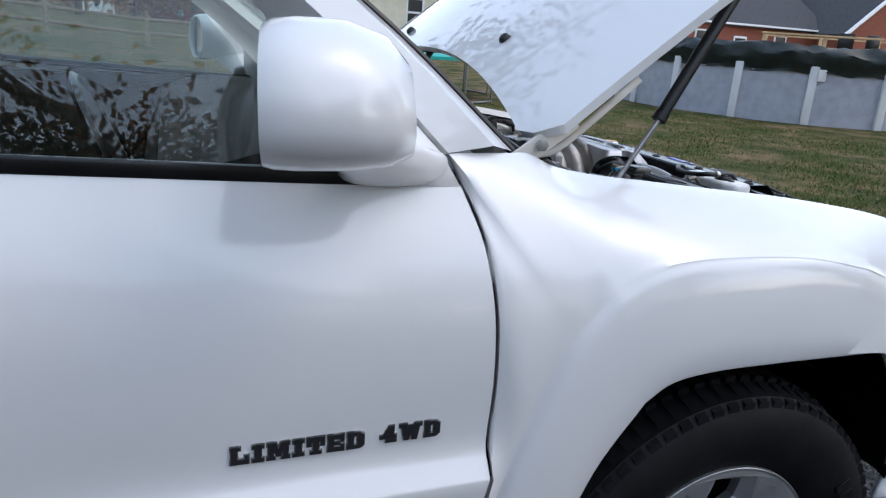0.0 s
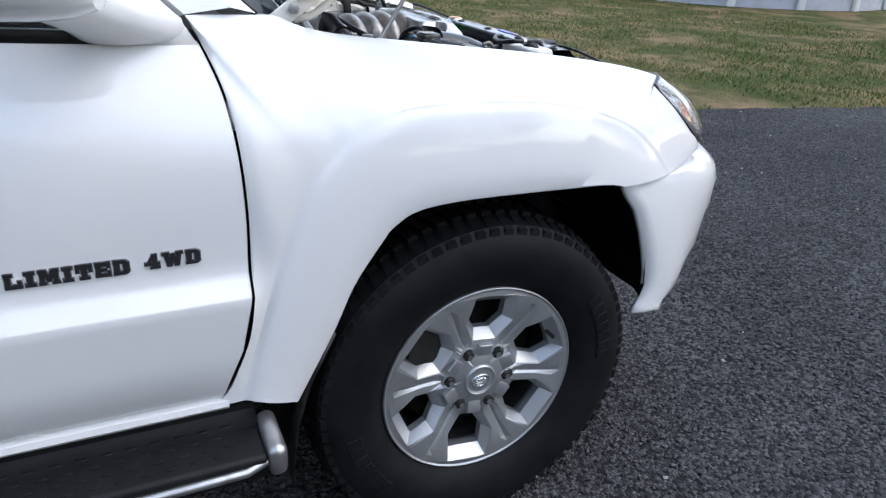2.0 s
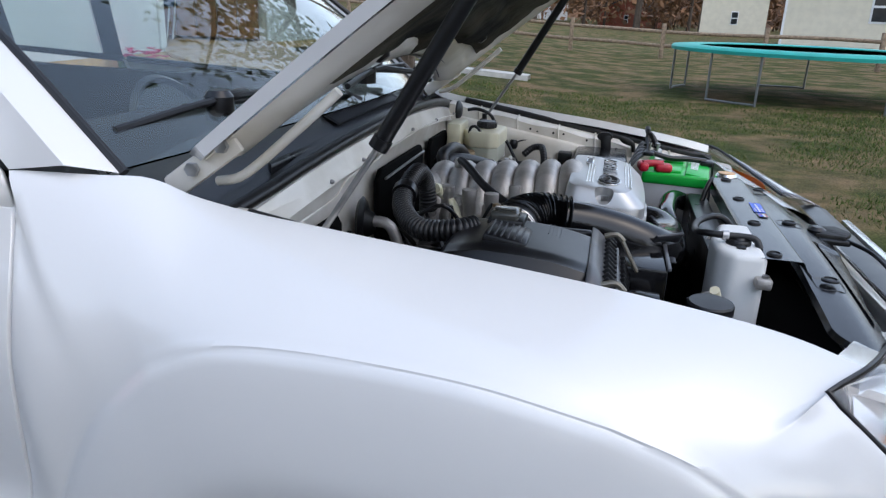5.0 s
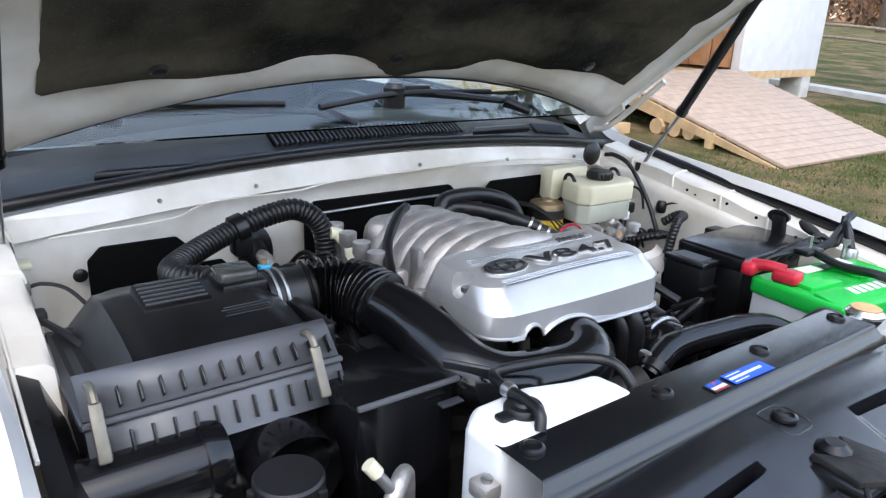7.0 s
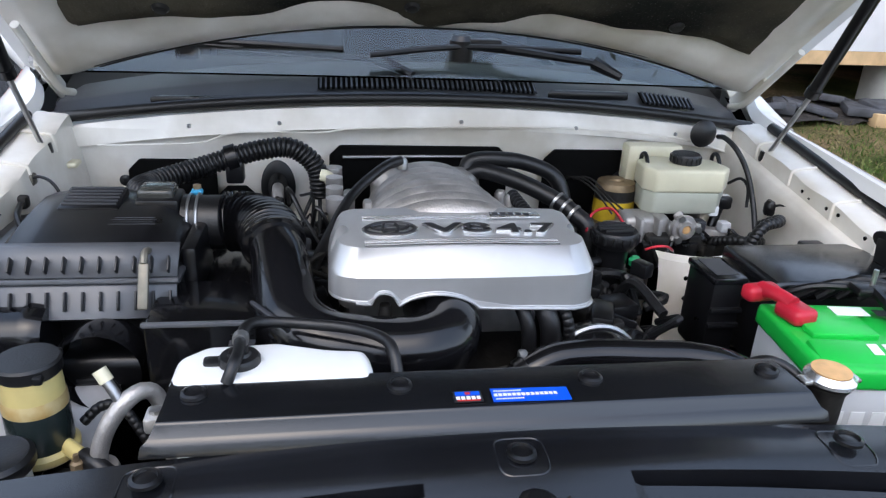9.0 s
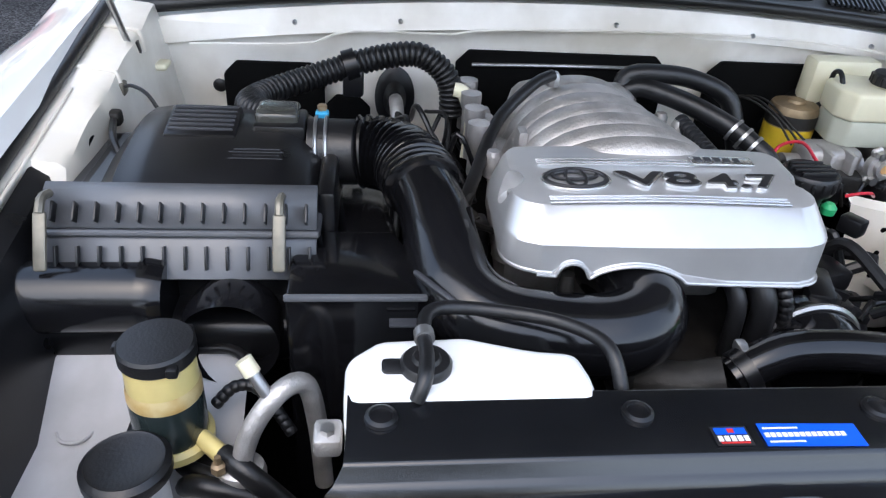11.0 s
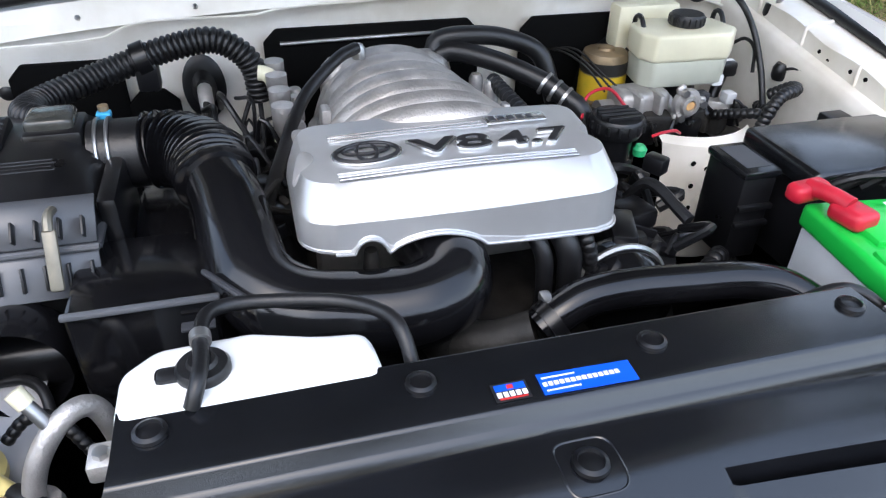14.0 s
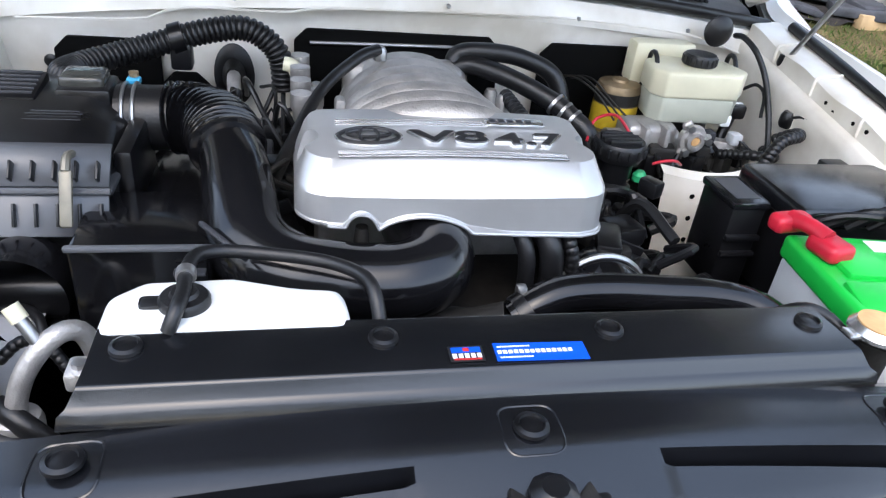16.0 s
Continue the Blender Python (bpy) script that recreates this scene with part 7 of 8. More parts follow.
for k in range(44):
    a = Vector((random.uniform(-0.14, 0.25), random.uniform(0.17, 0.31), random.uniform(0.86, 0.935)))
    b = a + Vector((random.uniform(-0.06, 0.06), random.uniform(-0.05, 0.05), random.uniform(0.0, 0.04)))
    c = b + Vector((random.uniform(-0.07, 0.07), random.uniform(-0.04, 0.06), random.uniform(-0.06, 0.01)))
    part("wire", tube([a, b, c], random.choice((0.003, 0.004, 0.006, 0.008)), 18, 8), random.choice((RUBBER, RUBBER, BLACK, RUBBER, GRIME)), lw)
for p in ([(-0.03, 0.25, 0.975), (-0.055, 0.268, 1.000), (-0.045, 0.296, 1.012), (-0.03, 0.318, 0.99)], [(0.03, 0.335, 0.965), (0.035, 0.350, 0.972), (0.03, 0.372, 0.970), (0.01, 0.395, 0.955)]):
    part("wire", tube(p, 0.0024, 20, 8), RED, lw, "red cable")
for k in range(12):
    part("plug", box((random.uniform(-0.12, 0.22), random.uniform(0.14, 0.34), random.uniform(0.90, 0.985)), (0.03, 0.022, 0.024), 0.004, m=Matrix.Rotation(random.uniform(-1, 1), 3, "Z")), random.choice((BLACK, GREYPL, BLACK, BLACK, GRIME)), lw)
part("convoluted_tube", tube([(0.24, 0.31, 0.86), (0.21, 0.35, 0.87), (0.19, 0.38, 0.85), (0.20, 0.43, 0.80)], 0.012, 20, 12, rib=(14, 0.003)), RUBBER, lw)
part("convoluted_tube", tube([(-0.050, 0.590, 0.975), (-0.025, 0.604, 0.996), (0.000, 0.592, 1.002), (0.010, 0.560, 0.998), (0.017, 0.538, 0.975), (0.018, 0.525, 0.93)], 0.0095, 30, 12, rib=(22, 0.002)), RUBBER, lw)

# ---- front of engine, radiator hose ----
rh = part("radiator_hose", tube([(0.352, 0.034, 0.928), (0.347, 0.060, 0.943), (0.342, 0.090, 0.952), (0.343, 0.14, 0.955), (0.350, 0.20, 0.955), (0.358, 0.255, 0.955), (0.374, 0.300, 0.950), (0.405, 0.330, 0.935), (0.45, 0.340, 0.92)], 0.0215, 60, 20), GLOSS, CAR, "shiny black radiator hose")
part("hose_clamp", tube([(0.3515, 0.040, 0.931), (0.349, 0.052, 0.938)], 0.0245, 4, 20), BLACK, rh)
part("clamp_screw", box((0.338, 0.044, 0.954), (0.02, 0.012, 0.012), 0.003), STEEL, rh)
part("water_outlet", tube([(0.318, -0.045, 0.90), (0.338, -0.010, 0.908), (0.350, 0.030, 0.924)], 0.023, 10, 18), GRIME, CAR, "corroded water outlet")
al = part("alternator", lathe([(0.05, 0), (0.056, 0.01), (0.056, 0.06), (0.05, 0.075), (0.03, 0.08), (0, 0.08)], (0.24, 0.165, 0.90), "x", 32), GLOSS, CAR, "dark round alternator")
part("band", tube([(0.275, 0.165 + 0.058 * math.cos(a), 0.90 + 0.058 * math.sin(a)) for a in span(0, 2 * math.pi, 25)], 0.004, 40, 6, cap=False), STEEL, al)
for k, y in enumerate((0.055, 0.085, 0.11)):
    part("front_hose", tube([(0.26, y, 0.99), (0.275, y + 0.01, 0.965), (0.275, y + 0.015, 0.93), (0.27, y + 0.02, 0.86)], (0.010, 0.014, 0.008)[k], 18, 12, rib=(16, 0.0015) if k == 2 else None), RUBBER, CAR)
part("front_fitting", lathe([(0.012, 0), (0.010, 0.02), (0.007, 0.05), (0, 0.05)], (0.262, -0.1215, 0.942), "z", 12), GRIME, CAR, "brown corroded fitting")
fan = part("fan_shroud", slab([(0.40, -0.33), (0.45, -0.33), (0.45, 0.32), (0.40, 0.32)], 0.60, 0.965, 0.01), BLACK, CAR, "black fan shroud")
part("spring_clip", tube([(0.405, -0.09, 0.955), (0.42, -0.075, 0.972), (0.43, -0.07, 0.96)], 0.005, 10, 8), STEEL, fan)
rcap = part("radiator_cap", lathe([(0.020, 0), (0.0265, 0.004), (0.0265, 0.008), (0.021, 0.014), (0.0, 0.015)], (0.492, 0.336, 1.004), "z", 32), CHROME, CAR, "metal radiator cap with an orange label")
part("cap_label", lathe([(0.0205, 0.0), (0.0205, 0.0012), (0, 0.0014)], (0.492, 0.336, 1.0185), "z", 28), ORANGE, rcap)
for s in (-1, 1):
    part("cap_ear", box((0.492, 0.336 + s * 0.028, 1.008), (0.016, 0.012, 0.005), 0.002), CHROME, rcap)
part("filler_neck", lathe([(0.019, -0.06), (0.019, -0.01), (0.024, 0)], (0.492, 0.336, 1.004), "z", 24), GRIME, rcap)
part("overflow_tube", tube([(0.476, 0.318, 0.995), (0.462, 0.305, 1.005), (0.452, 0.285, 1.008), (0.44, 0.262, 0.99), (0.43, 0.24, 0.96)], 0.0065, 20, 10), RUBBER, rcap)
part("right_wing_cable", tube([(-0.02, -0.648, 1.03), (0.04, -0.63, 1.03), (0.07, -0.61, 1.01), (0.09, -0.59, 0.985)], 0.0045, 16, 8), RUBBER, CAR)
part("cable_clip", box((-0.03, -0.65, 1.03), (0.02, 0.02, 0.02), 0.005), GRIME, CAR)
part("cream_boot", box((-0.235, -0.652, 1.032), (0.034, 0.046, 0.010), 0.0045, 3), CREAMPL, CAR)
part("side_horn", lathe([(0.02, 0), (0.03, 0.02), (0.045, 0.05), (0.043, 0.055), (0.02, 0.03)], (0.60, 0.46, 0.88), "x", 28, cap=False), BLACK, CAR, "black horn trumpet")
part("side_horn", lathe([(0.02, 0), (0.03, 0.02), (0.045, 0.05), (0.043, 0.055), (0.02, 0.03)], (0.64, 0.30, 0.87), "x", 28, cap=False), BLACK, CAR)

# ---- yard ----
SIDING = mat("cream_siding", (0.72, 0.66, 0.52), 0.6, vary=0.06, scale=2)
ROOF = mat("roof_shingle", (0.05, 0.052, 0.058), 0.9, vary=0.3, scale=8, bump=0.5, bscale=40)
BRICK = mat("red_brick", (0.27, 0.085, 0.05), 0.85, vary=0.3, scale=20, bump=0.4, bscale=60)
TRIMW = mat("white_trim", (0.80, 0.80, 0.80), 0.5, vary=0.05, scale=4)
WINDOW = mat("window_dark", (0.03, 0.035, 0.04), 0.08, vary=0.2, scale=2)
TIMBER = mat("fence_wood", (0.30, 0.22, 0.15), 0.85, vary=0.35, scale=12, bump=0.4, bscale=60)
NEWWOOD = mat("new_pine", (0.62, 0.42, 0.22), 0.7, vary=0.18, scale=7, bump=0.2, bscale=60)
DECK = mat("deck_board", (0.46, 0.35, 0.27), 0.75, vary=0.12, scale=9, bump=0.25, bscale=70)
PLY = mat("plywood", (0.50, 0.27, 0.14), 0.7, vary=0.25, scale=5)
POOLWALL = mat("pool_wall", (0.44, 0.46, 0.52), 0.45, vary=0.12, scale=5, bump=0.15, bscale=30)
COVER = mat("pool_cover", (0.018, 0.028, 0.028), 0.45, vary=0.4, scale=4)
TEAL = mat("teal_pad", (0.03, 0.42, 0.36), 0.5, vary=0.1, scale=3)
GALV = mat("galvanised", (0.26, 0.27, 0.27), 0.45, metal=0.7, vary=0.15, scale=12)
BARK = mat("bark", (0.10, 0.075, 0.055), 0.95, vary=0.4, scale=12, bump=0.8, bscale=25)
LEAFG = mat("leaf_green", (0.035, 0.06, 0.018), 0.7, vary=0.5, scale=1.5)
LEAFO = mat("leaf_orange", (0.30, 0.12, 0.03), 0.7, vary=0.5, scale=0.6, dirt=(0.10, 0.05, 0.02))
FAB = mat("dark_fabric", (0.03, 0.035, 0.045), 0.8)
PINK = mat("pink_petal", (0.80, 0.03, 0.20), 0.6)
CARRED = mat("red_paint", (0.40, 0.02, 0.03), 0.3, coat=1.0)
CONCRETE = mat("pale_stone", (0.55, 0.54, 0.50), 0.85, vary=0.15, scale=6)

# above-ground pool
PX, PY, PR = 14.5, 13.35, 4.25
pool = tagged(new("swimming_pool"), "round above-ground pool with grey walls and white posts", "pool")
pool.location = (PX, PY, 0)
part("wall", grid([[(PR * math.cos(a), PR * math.sin(a), z) for a in span(0, 2 * math.pi, 97)] for z in (0, 0.6, 1.2)]), POOLWALL, pool)
for k in range(18):
    a = 2 * math.pi * k / 18 + 0.21
    m = Matrix.Rotation(a, 3, "Z")
    part("post", box(m @ Vector((PR + 0.05, 0, 0.62)), (0.09, 0.17, 1.24), 0.02, 2, m=m), TRIMW, pool)
rows = []
for j in range(9):
    t = j / 8
    r = []
    for i in range(193):
        a = 2 * math.pi * i / 192
        w = 0.08 * noise.noise((math.cos(a) * 9, math.sin(a) * 9, t * 3)) + 0.03 * noise.noise((math.cos(a) * 26, math.sin(a) * 26, t * 5))
        r.append(((PR + 0.05 + 0.13 * math.sin(math.pi * min(1, t * 1.2)) + w) * math.cos(a), (PR + 0.05 + 0.13 * math.sin(math.pi * min(1, t * 1.2)) + w) * math.sin(a), 1.64 - 0.56 * t + w * 1.2))
    rows.append(r)
rows.insert(0, [(2.0 * math.cos(2 * math.pi * i / 192), 2.0 * math.sin(2 * math.pi * i / 192), 1.50) for i in range(193)])
part("cover", grid(rows), COVER, pool, "crumpled black winter cover")
part("paper_tag", box((-PR * 0.60, -PR * 0.80 - 0.12, 1.05), (0.22, 0.02, 0.24), 0.004), WHITE, pool)

# trampoline
tr = tagged(new("trampoline"), "round trampoline with a teal edge pad on steel legs", "trampoline")
tr.location = (3.75, 13.9, 0)
part("mat", lathe([(2.1, 0), (0, 0.0)], (0, 0, 0.90), "z", 48), FAB, tr, "black jumping mat")
part("edge_pad", lathe([(1.98, 0.925), (2.0, 0.945), (2.2, 0.955), (2.46, 0.935), (2.5, 0.90), (2.49, 0.84), (2.45, 0.84)], (0, 0, 0), "z", 72, cap=False), TEAL, tr, "teal vinyl edge pad")
for k in range(5):
    for d in (-0.2, 0.2):
        a = 2 * math.pi * k / 5 + d + 0.25
        p = Vector((2.42 * math.cos(a), 2.42 * math.sin(a), 0))
        part("leg", tube([p + Vector((0, 0, 0.88)), p + Vector((0, 0, 0.4)), p + Vector((0, 0, 0.0))], 0.022, 6, 10), GALV, tr)
    a0, a1 = 2 * math.pi * k / 5 + 0.05, 2 * math.pi * k / 5 + 0.45
    part("foot_rail", tube([(2.42 * math.cos(a), 2.42 * math.sin(a), 0.03) for a in (a0, (a0 + a1) / 2, a1)], 0.022, 8, 10), GALV, tr)

# bench with a globe
be = tagged(new("wooden_bench"), "small dark wooden bench on the lawn", "bench")
be.location = (12.6, 21.2, 0)
DARKWOOD = mat("dark_wood", (0.10, 0.05, 0.035), 0.8, vary=0.3, scale=10)
part("top", box((0, 0, 0.62), (1.35, 0.55, 0.09), 0.015), DARKWOOD, be)
for x in (-0.55, 0.55):
    for y in (-0.18, 0.18):
        part("leg", box((x, y, 0.29), (0.12, 0.10, 0.58), 0.01), DARKWOOD, be)
gb_ = tagged(part("gas_bottle", lathe([(0.2, 0.0), (0.22, 0.03), (0.30, 0.16), (0.34, 0.36), (0.30, 0.56), (0.16, 0.68), (0.12, 0.70), (0, 0.70)], (12.75, 21.2, 0.665), "z", 32), mat("pale_tank", (0.62, 0.62, 0.63), 0.4, vary=0.1, scale=4)), "round pale grey tank on the wooden bench", "tank")
part("collar", lathe([(0.14, 0.68), (0.16, 0.74), (0.15, 0.82), (0.05, 0.86), (0, 0.86)], (12.75, 21.2, 0.665), "z", 20), BLACK, gb_)
ln = tagged(part("lantern", box((12.15, 21.2, 0.80), (0.16, 0.16, 0.26), 0.02), BLACK), "small black lantern on the wooden bench", "lantern")
part("lantern_roof", lathe([(0.12, 0), (0.03, 0.08), (0, 0.10)], (12.15, 21.2, 0.93), "z", 12), BLACK, ln)

# split-rail fence
fe = tagged(new("split_rail_fence"), "weathered split-rail wooden fence round the yard", "fence")
fx = [(-22 + 3.4 * k, 33.0 - 0.30 * 3.4 * k * 0.86) for k in range(14)]
for i, (x, y) in enumerate(fx):
    part("post", box((x, y, gz(x, y) + 0.62), (0.15, 0.15, 1.24), 0.02), TIMBER, fe)
    if i:
        a, b = Vector((*fx[i - 1], 0)), Vector((x, y, 0))
        for z in (0.45, 0.95):
            part("rail", tube([a + Vector((0, 0, gz(a.x, a.y) + z)), a.lerp(b, 0.5) + Vector((0, 0, (gz(a.x, a.y) + gz(b.x, b.y)) / 2 + z + random.uniform(-0.03, 0.03))), b + Vector((0, 0, gz(x, y) + z))], 0.065, 6, 8), TIMBER, fe)


def window(parent, c, w, h, m):
    wv = part("window", box(c, (w, 0.06, h), 0.01, m=m), TRIMW, parent, "white sash window")
    for s in (-1, 1):
        part("pane", box(Vector(c) + m @ Vector((0, -0.035, s * h * 0.235)), (w * 0.80, 0.02, h * 0.40), 0, m=m), WINDOW, wv)
    return wv


# cream house: long front with clapboards
def house(name, label, corner, ang, length, depth, height, rise, wallmat, wins, boards=True, gable_side=False):
    h = tagged(new(name), label, "house")
    h.location = corner
    h.rotation_euler = (0, 0, ang)
    w = part("wall", box((length / 2, depth / 2, height / 2), (length, depth, height), 0), wallmat, h)
    I = Matrix.Identity(3)
    if boards:
        n = int(height / 0.16)
        for k in range(n):
            z = 0.16 * k + 0.08
            part("clapboard", box((length / 2, -0.012, z), (length, 0.03, 0.165), 0, m=Matrix.Rotation(radians(-5), 3, "X")), wallmat, w)
            part("clapboard", box((-0.012, depth / 2, z), (0.03, depth, 0.165), 0, m=Matrix.Rotation(radians(5), 3, "Y")), wallmat, w)
    for x, z, ww, hh in wins:
        window(h, (x, -0.03, z), ww, hh, I)
    rows = [[(-0.5, -0.5, height - 0.12), (length + 0.5, -0.5, height - 0.12)], [(-0.5, depth / 2, height + rise), (length + 0.5, depth / 2, height + rise)], [(-0.5, depth + 0.5, height - 0.12), (length + 0.5, depth + 0.5, height - 0.12)]]
    rf = part("roof", grid(rows), ROOF, h, smooth=False)
    solid(rf, 0.18)
    for x in (-0.02, length + 0.02):
        g = bmesh.new()
        g.faces.new([g.verts.new(p) for p in ((x, 0, height - 0.1), (x, depth, height - 0.1), (x, depth / 2, height + rise - 0.05))])
        part("gable", g, wallmat, h, smooth=False)
    part("gutter", box((length / 2, -0.52, height - 0.14), (length + 1.0, 0.12, 0.12), 0.02), TRIMW, h)
    part("corner_board", box((0, 0, height / 2), (0.14, 0.14, height), 0), TRIMW, h)
    return h


house("cream_house", "cream clapboard house with white sash windows", (10.5, 50.44, 0), radians(-17), 16.1, 8, 4.5, 3.0, SIDING, [(5.4, 2.6, 1.25, 2.0), (12.7, 2.6, 1.25, 2.0)])
bh = house("brick_house", "red brick house with a dark shingle roof", (27.6, 37.0, 0), radians(-3), 13, 9, 3.4, 2.8, BRICK, [(3.4, 2.0, 1.0, 1.6), (6.4, 1.5, 1.0, 2.1), (9.6, 2.0, 1.0, 1.6)], False)
house("white_house", "white clapboard house beyond the brick one", (47.8, 36.5, 0), radians(-6), 12, 9, 5.4, 3, TRIMW, [(3.0, 2.6, 1.1, 1.7)], True)
gw = part("wing", box((15.9, 2.0, 1.7), (7, 9, 3.4), 0), BRICK, bh, "brick gable wing")
g = bmesh.new()
g.faces.new([g.verts.new(p) for p in ((12.4, -2.52, 3.35), (19.4, -2.52, 3.35), (15.9, -2.52, 6.2))])
part("wing_gable", g, BRICK, bh, smooth=False)
wr = part("wing_roof", grid([[(11.9, -3.0, 3.1), (11.9, 7, 3.1)], [(15.9, -3.0, 6.45), (15.9, 7, 6.45)], [(19.9, -3.0, 3.1), (19.9, 7, 3.1)]]), ROOF, bh, smooth=False)
solid(wr, 0.16)
for a, b in (((11.85, -3.05, 3.05), (15.9, -3.05, 6.4)), ((19.95, -3.05, 3.05), (15.9, -3.05, 6.4))):
    part("barge_board", tube([a, Vector(a).lerp(Vector(b), 0.5), b], 0.13, 4, 6, smooth=False), TRIMW, bh)
window(bh, (14.9, -2.53, 2.1), 0.9, 1.9, Matrix.Identity(3))
part("downpipe", tube([(12.35, -2.6, 3.1), (12.35, -2.6, 1.5), (12.35, -2.6, 0)], 0.07, 6, 8), TRIMW, bh)
# white porch rail
pr = tagged(new("porch_rail"), "white picket porch rail with steps", "railing")
pr.location, pr.rotation_euler = (27.0, 33.4, 0), (0, 0, radians(-2))
part("porch_floor", box((3.2, 1.2, 0.45), (7.2, 2.4, 0.9), 0.02), TRIMW, pr)
for x in span(0, 6.4, 33):
    part("baluster", box((x, 0, 1.38), (0.06, 0.06, 0.9), 0), TRIMW, pr)
for x in (0, 2.1, 4.2, 6.4):
    part("post", box((x, 0, 1.45), (0.16, 0.16, 1.2), 0.01), TRIMW, pr)
part("hand_rail", box((3.2, 0, 1.86), (6.6, 0.12, 0.09), 0.01), TRIMW, pr)
# red parked cars
def parked_car(x, y, ang, label):
    rcx = tagged(new("parked_car"), label, "car")
    rcx.location, rcx.rotation_euler = (x, y, 0), (0, 0, ang)
    part("body", box((0, 0, 0.62), (4.3, 1.7, 0.58), 0.18, 4), CARRED, rcx)
    part("cabin", box((-0.2, 0, 1.10), (2.3, 1.5, 0.56), 0.2, 4, taper=0.8), CARRED, rcx)
    part("glass", box((-0.2, 0, 1.14), (2.0, 1.53, 0.34), 0.1, 3, taper=0.85), WINDOW, rcx)
    for wx in (-1.35, 1.35):
        for wy in (-0.80, 0.80):
            ty = part("wheel", lathe([(0.31, -0.1), (0.31, 0.1), (0.2, 0.11), (0, 0.11)], (wx, wy, 0.31), "y", 24), TYRE, rcx)
            part("hub", lathe([(0.19, -0.112), (0.19, 0.112), (0.05, 0.118), (0, 0.118)], (wx, wy, 0.31), "y", 20), RIM, ty)


parked_car(26.9, 27.4, radians(-25), "red parked car behind the pool")
parked_car(-9.7, -4.75, radians(4), "red parked car farther along the drive")
# timber deck by the pool with chairs
dk = tagged(new("pool_deck"), "raised timber pool deck with an open rail", "deck")
dk.location, dk.rotation_euler = (18.7, 18.1, 0), (0, 0, radians(-45))
part("platform", box((2.5, 1.5, 1.18), (6.0, 3.4, 0.14), 0.01), TIMBER, dk)
for x in (-0.4, 1.5, 3.4, 5.4):
    for y in (0, 3.1):
        part("post", box((x, y, 1.1), (0.12, 0.12, 2.2), 0.01), NEWWOOD, dk)
for y in (-0.05, 3.15):
    part("rail", box((2.5, y, 2.16), (6.0, 0.14, 0.06), 0.01), NEWWOOD, dk)
    part("rail", box((2.5, y, 1.75), (6.0, 0.05, 0.09), 0.01), NEWWOOD, dk)
chair = tagged(new("patio_chair"), "black metal patio chair on the pool deck", "chair", "deck chairs")
part("seat", box((0, 0, 0.44), (0.5, 0.5, 0.04), 0.01), BLACK, chair)
part("backrest", box((0, 0.24, 0.78), (0.5, 0.04, 0.6), 0.01), BLACK, chair)
for x in (-0.22, 0.22):
    for y in (-0.22, 0.22):
        part("leg", box((x, y, 0.22), (0.03, 0.03, 0.44), 0), BLACK, chair)
dm = Matrix.Translation((18.7, 18.1, 1.25)) @ Matrix.Rotation(radians(-45), 4, "Z")
chair.matrix_basis = dm @ Matrix.Translation((2.2, 1.0, 0))
for x, y, r in ((3.2, 1.6, 30), (4.1, 0.9, 70), (4.6, 2.0, 160)):
    copy_thing(chair, dm @ Matrix.Translation((x, y, 0)) @ Matrix.Rotation(radians(r), 4, "Z"))

# ---- shed with a ramp, up the slope ----
SZ = 0.80
sa = radians(4.8)
shed = tagged(new("garden_shed"), "white garden shed open at the front, on short piers", "shed")
shed.matrix_basis = Matrix.Translation((-4.88, 4.2, SZ)) @ Matrix.Rotation(sa, 4, "Z")
# local y runs along the front, local -x goes into the shed
L0, D0, D1, L1 = -1.6, 2.05, 5.2, 8.1
for a, b in ((L0, D0), (D1, L1)):
    part("wall", box((-0.05, (a + b) / 2, 1.3), (0.10, b - a, 2.6), 0.006), TRIMW, shed)
part("wall", box((-0.05, (D0 + D1) / 2, 2.45), (0.10, D1 - D0, 0.3), 0), TRIMW, shed)
part("wall", box((-1.9, L0 + 0.05, 1.3), (3.6, 0.1, 2.6), 0), TRIMW, shed)
part("wall", box((-1.9, L1 - 0.05, 1.3), (3.6, 0.1, 2.6), 0), TRIMW, shed)
part("wall", box((-3.75, (L0 + L1) / 2, 1.3), (0.1, L1 - L0, 2.6), 0), TRIMW, shed)
solid(part("roof", grid([[(0.3, L0 - 0.3, 2.55), (0.3, L1 + 0.3, 2.55)], [(-1.9, L0 - 0.3, 4.0), (-1.9, L1 + 0.3, 4.0)], [(-4.1, L0 - 0.3, 2.55), (-4.1, L1 + 0.3, 2.55)]]), ROOF, shed, smooth=False), 0.1)
part("floor_frame", box((-1.9, (L0 + L1) / 2, -0.06), (3.8, L1 - L0, 0.12), 0), NEWWOOD, shed)
for k in range(26):
    part("wall_board", box((-3.68, L0 + 0.3 + 0.36 * k, 1.25), (0.03, 0.34, 2.4), 0.004), PLY, shed)
for k in range(10):
    part("wall_board", box((-0.3 - 0.36 * k, D1 + 0.02 + 0.03, 1.25), (0.34, 0.03, 2.4), 0.004), PLY, shed)
    part("wall_board", box((-0.3 - 0.36 * k, D0 - 0.05, 1.25), (0.34, 0.03, 2.4), 0.004), PLY, shed)
for x in (-0.2, -3.5):
    for y in (L0 + 0.2, 1.0, 4.0, 6.2, L1 - 0.3):
        part("pier", box((x, y, -0.32), (0.38, 0.36, 0.46), 0.02), CONCRETE, shed)
part("door_trim", box((0.01, D1 + 0.06, 1.25), (0.04, 0.12, 2.4), 0.004), TRIMW, shed)
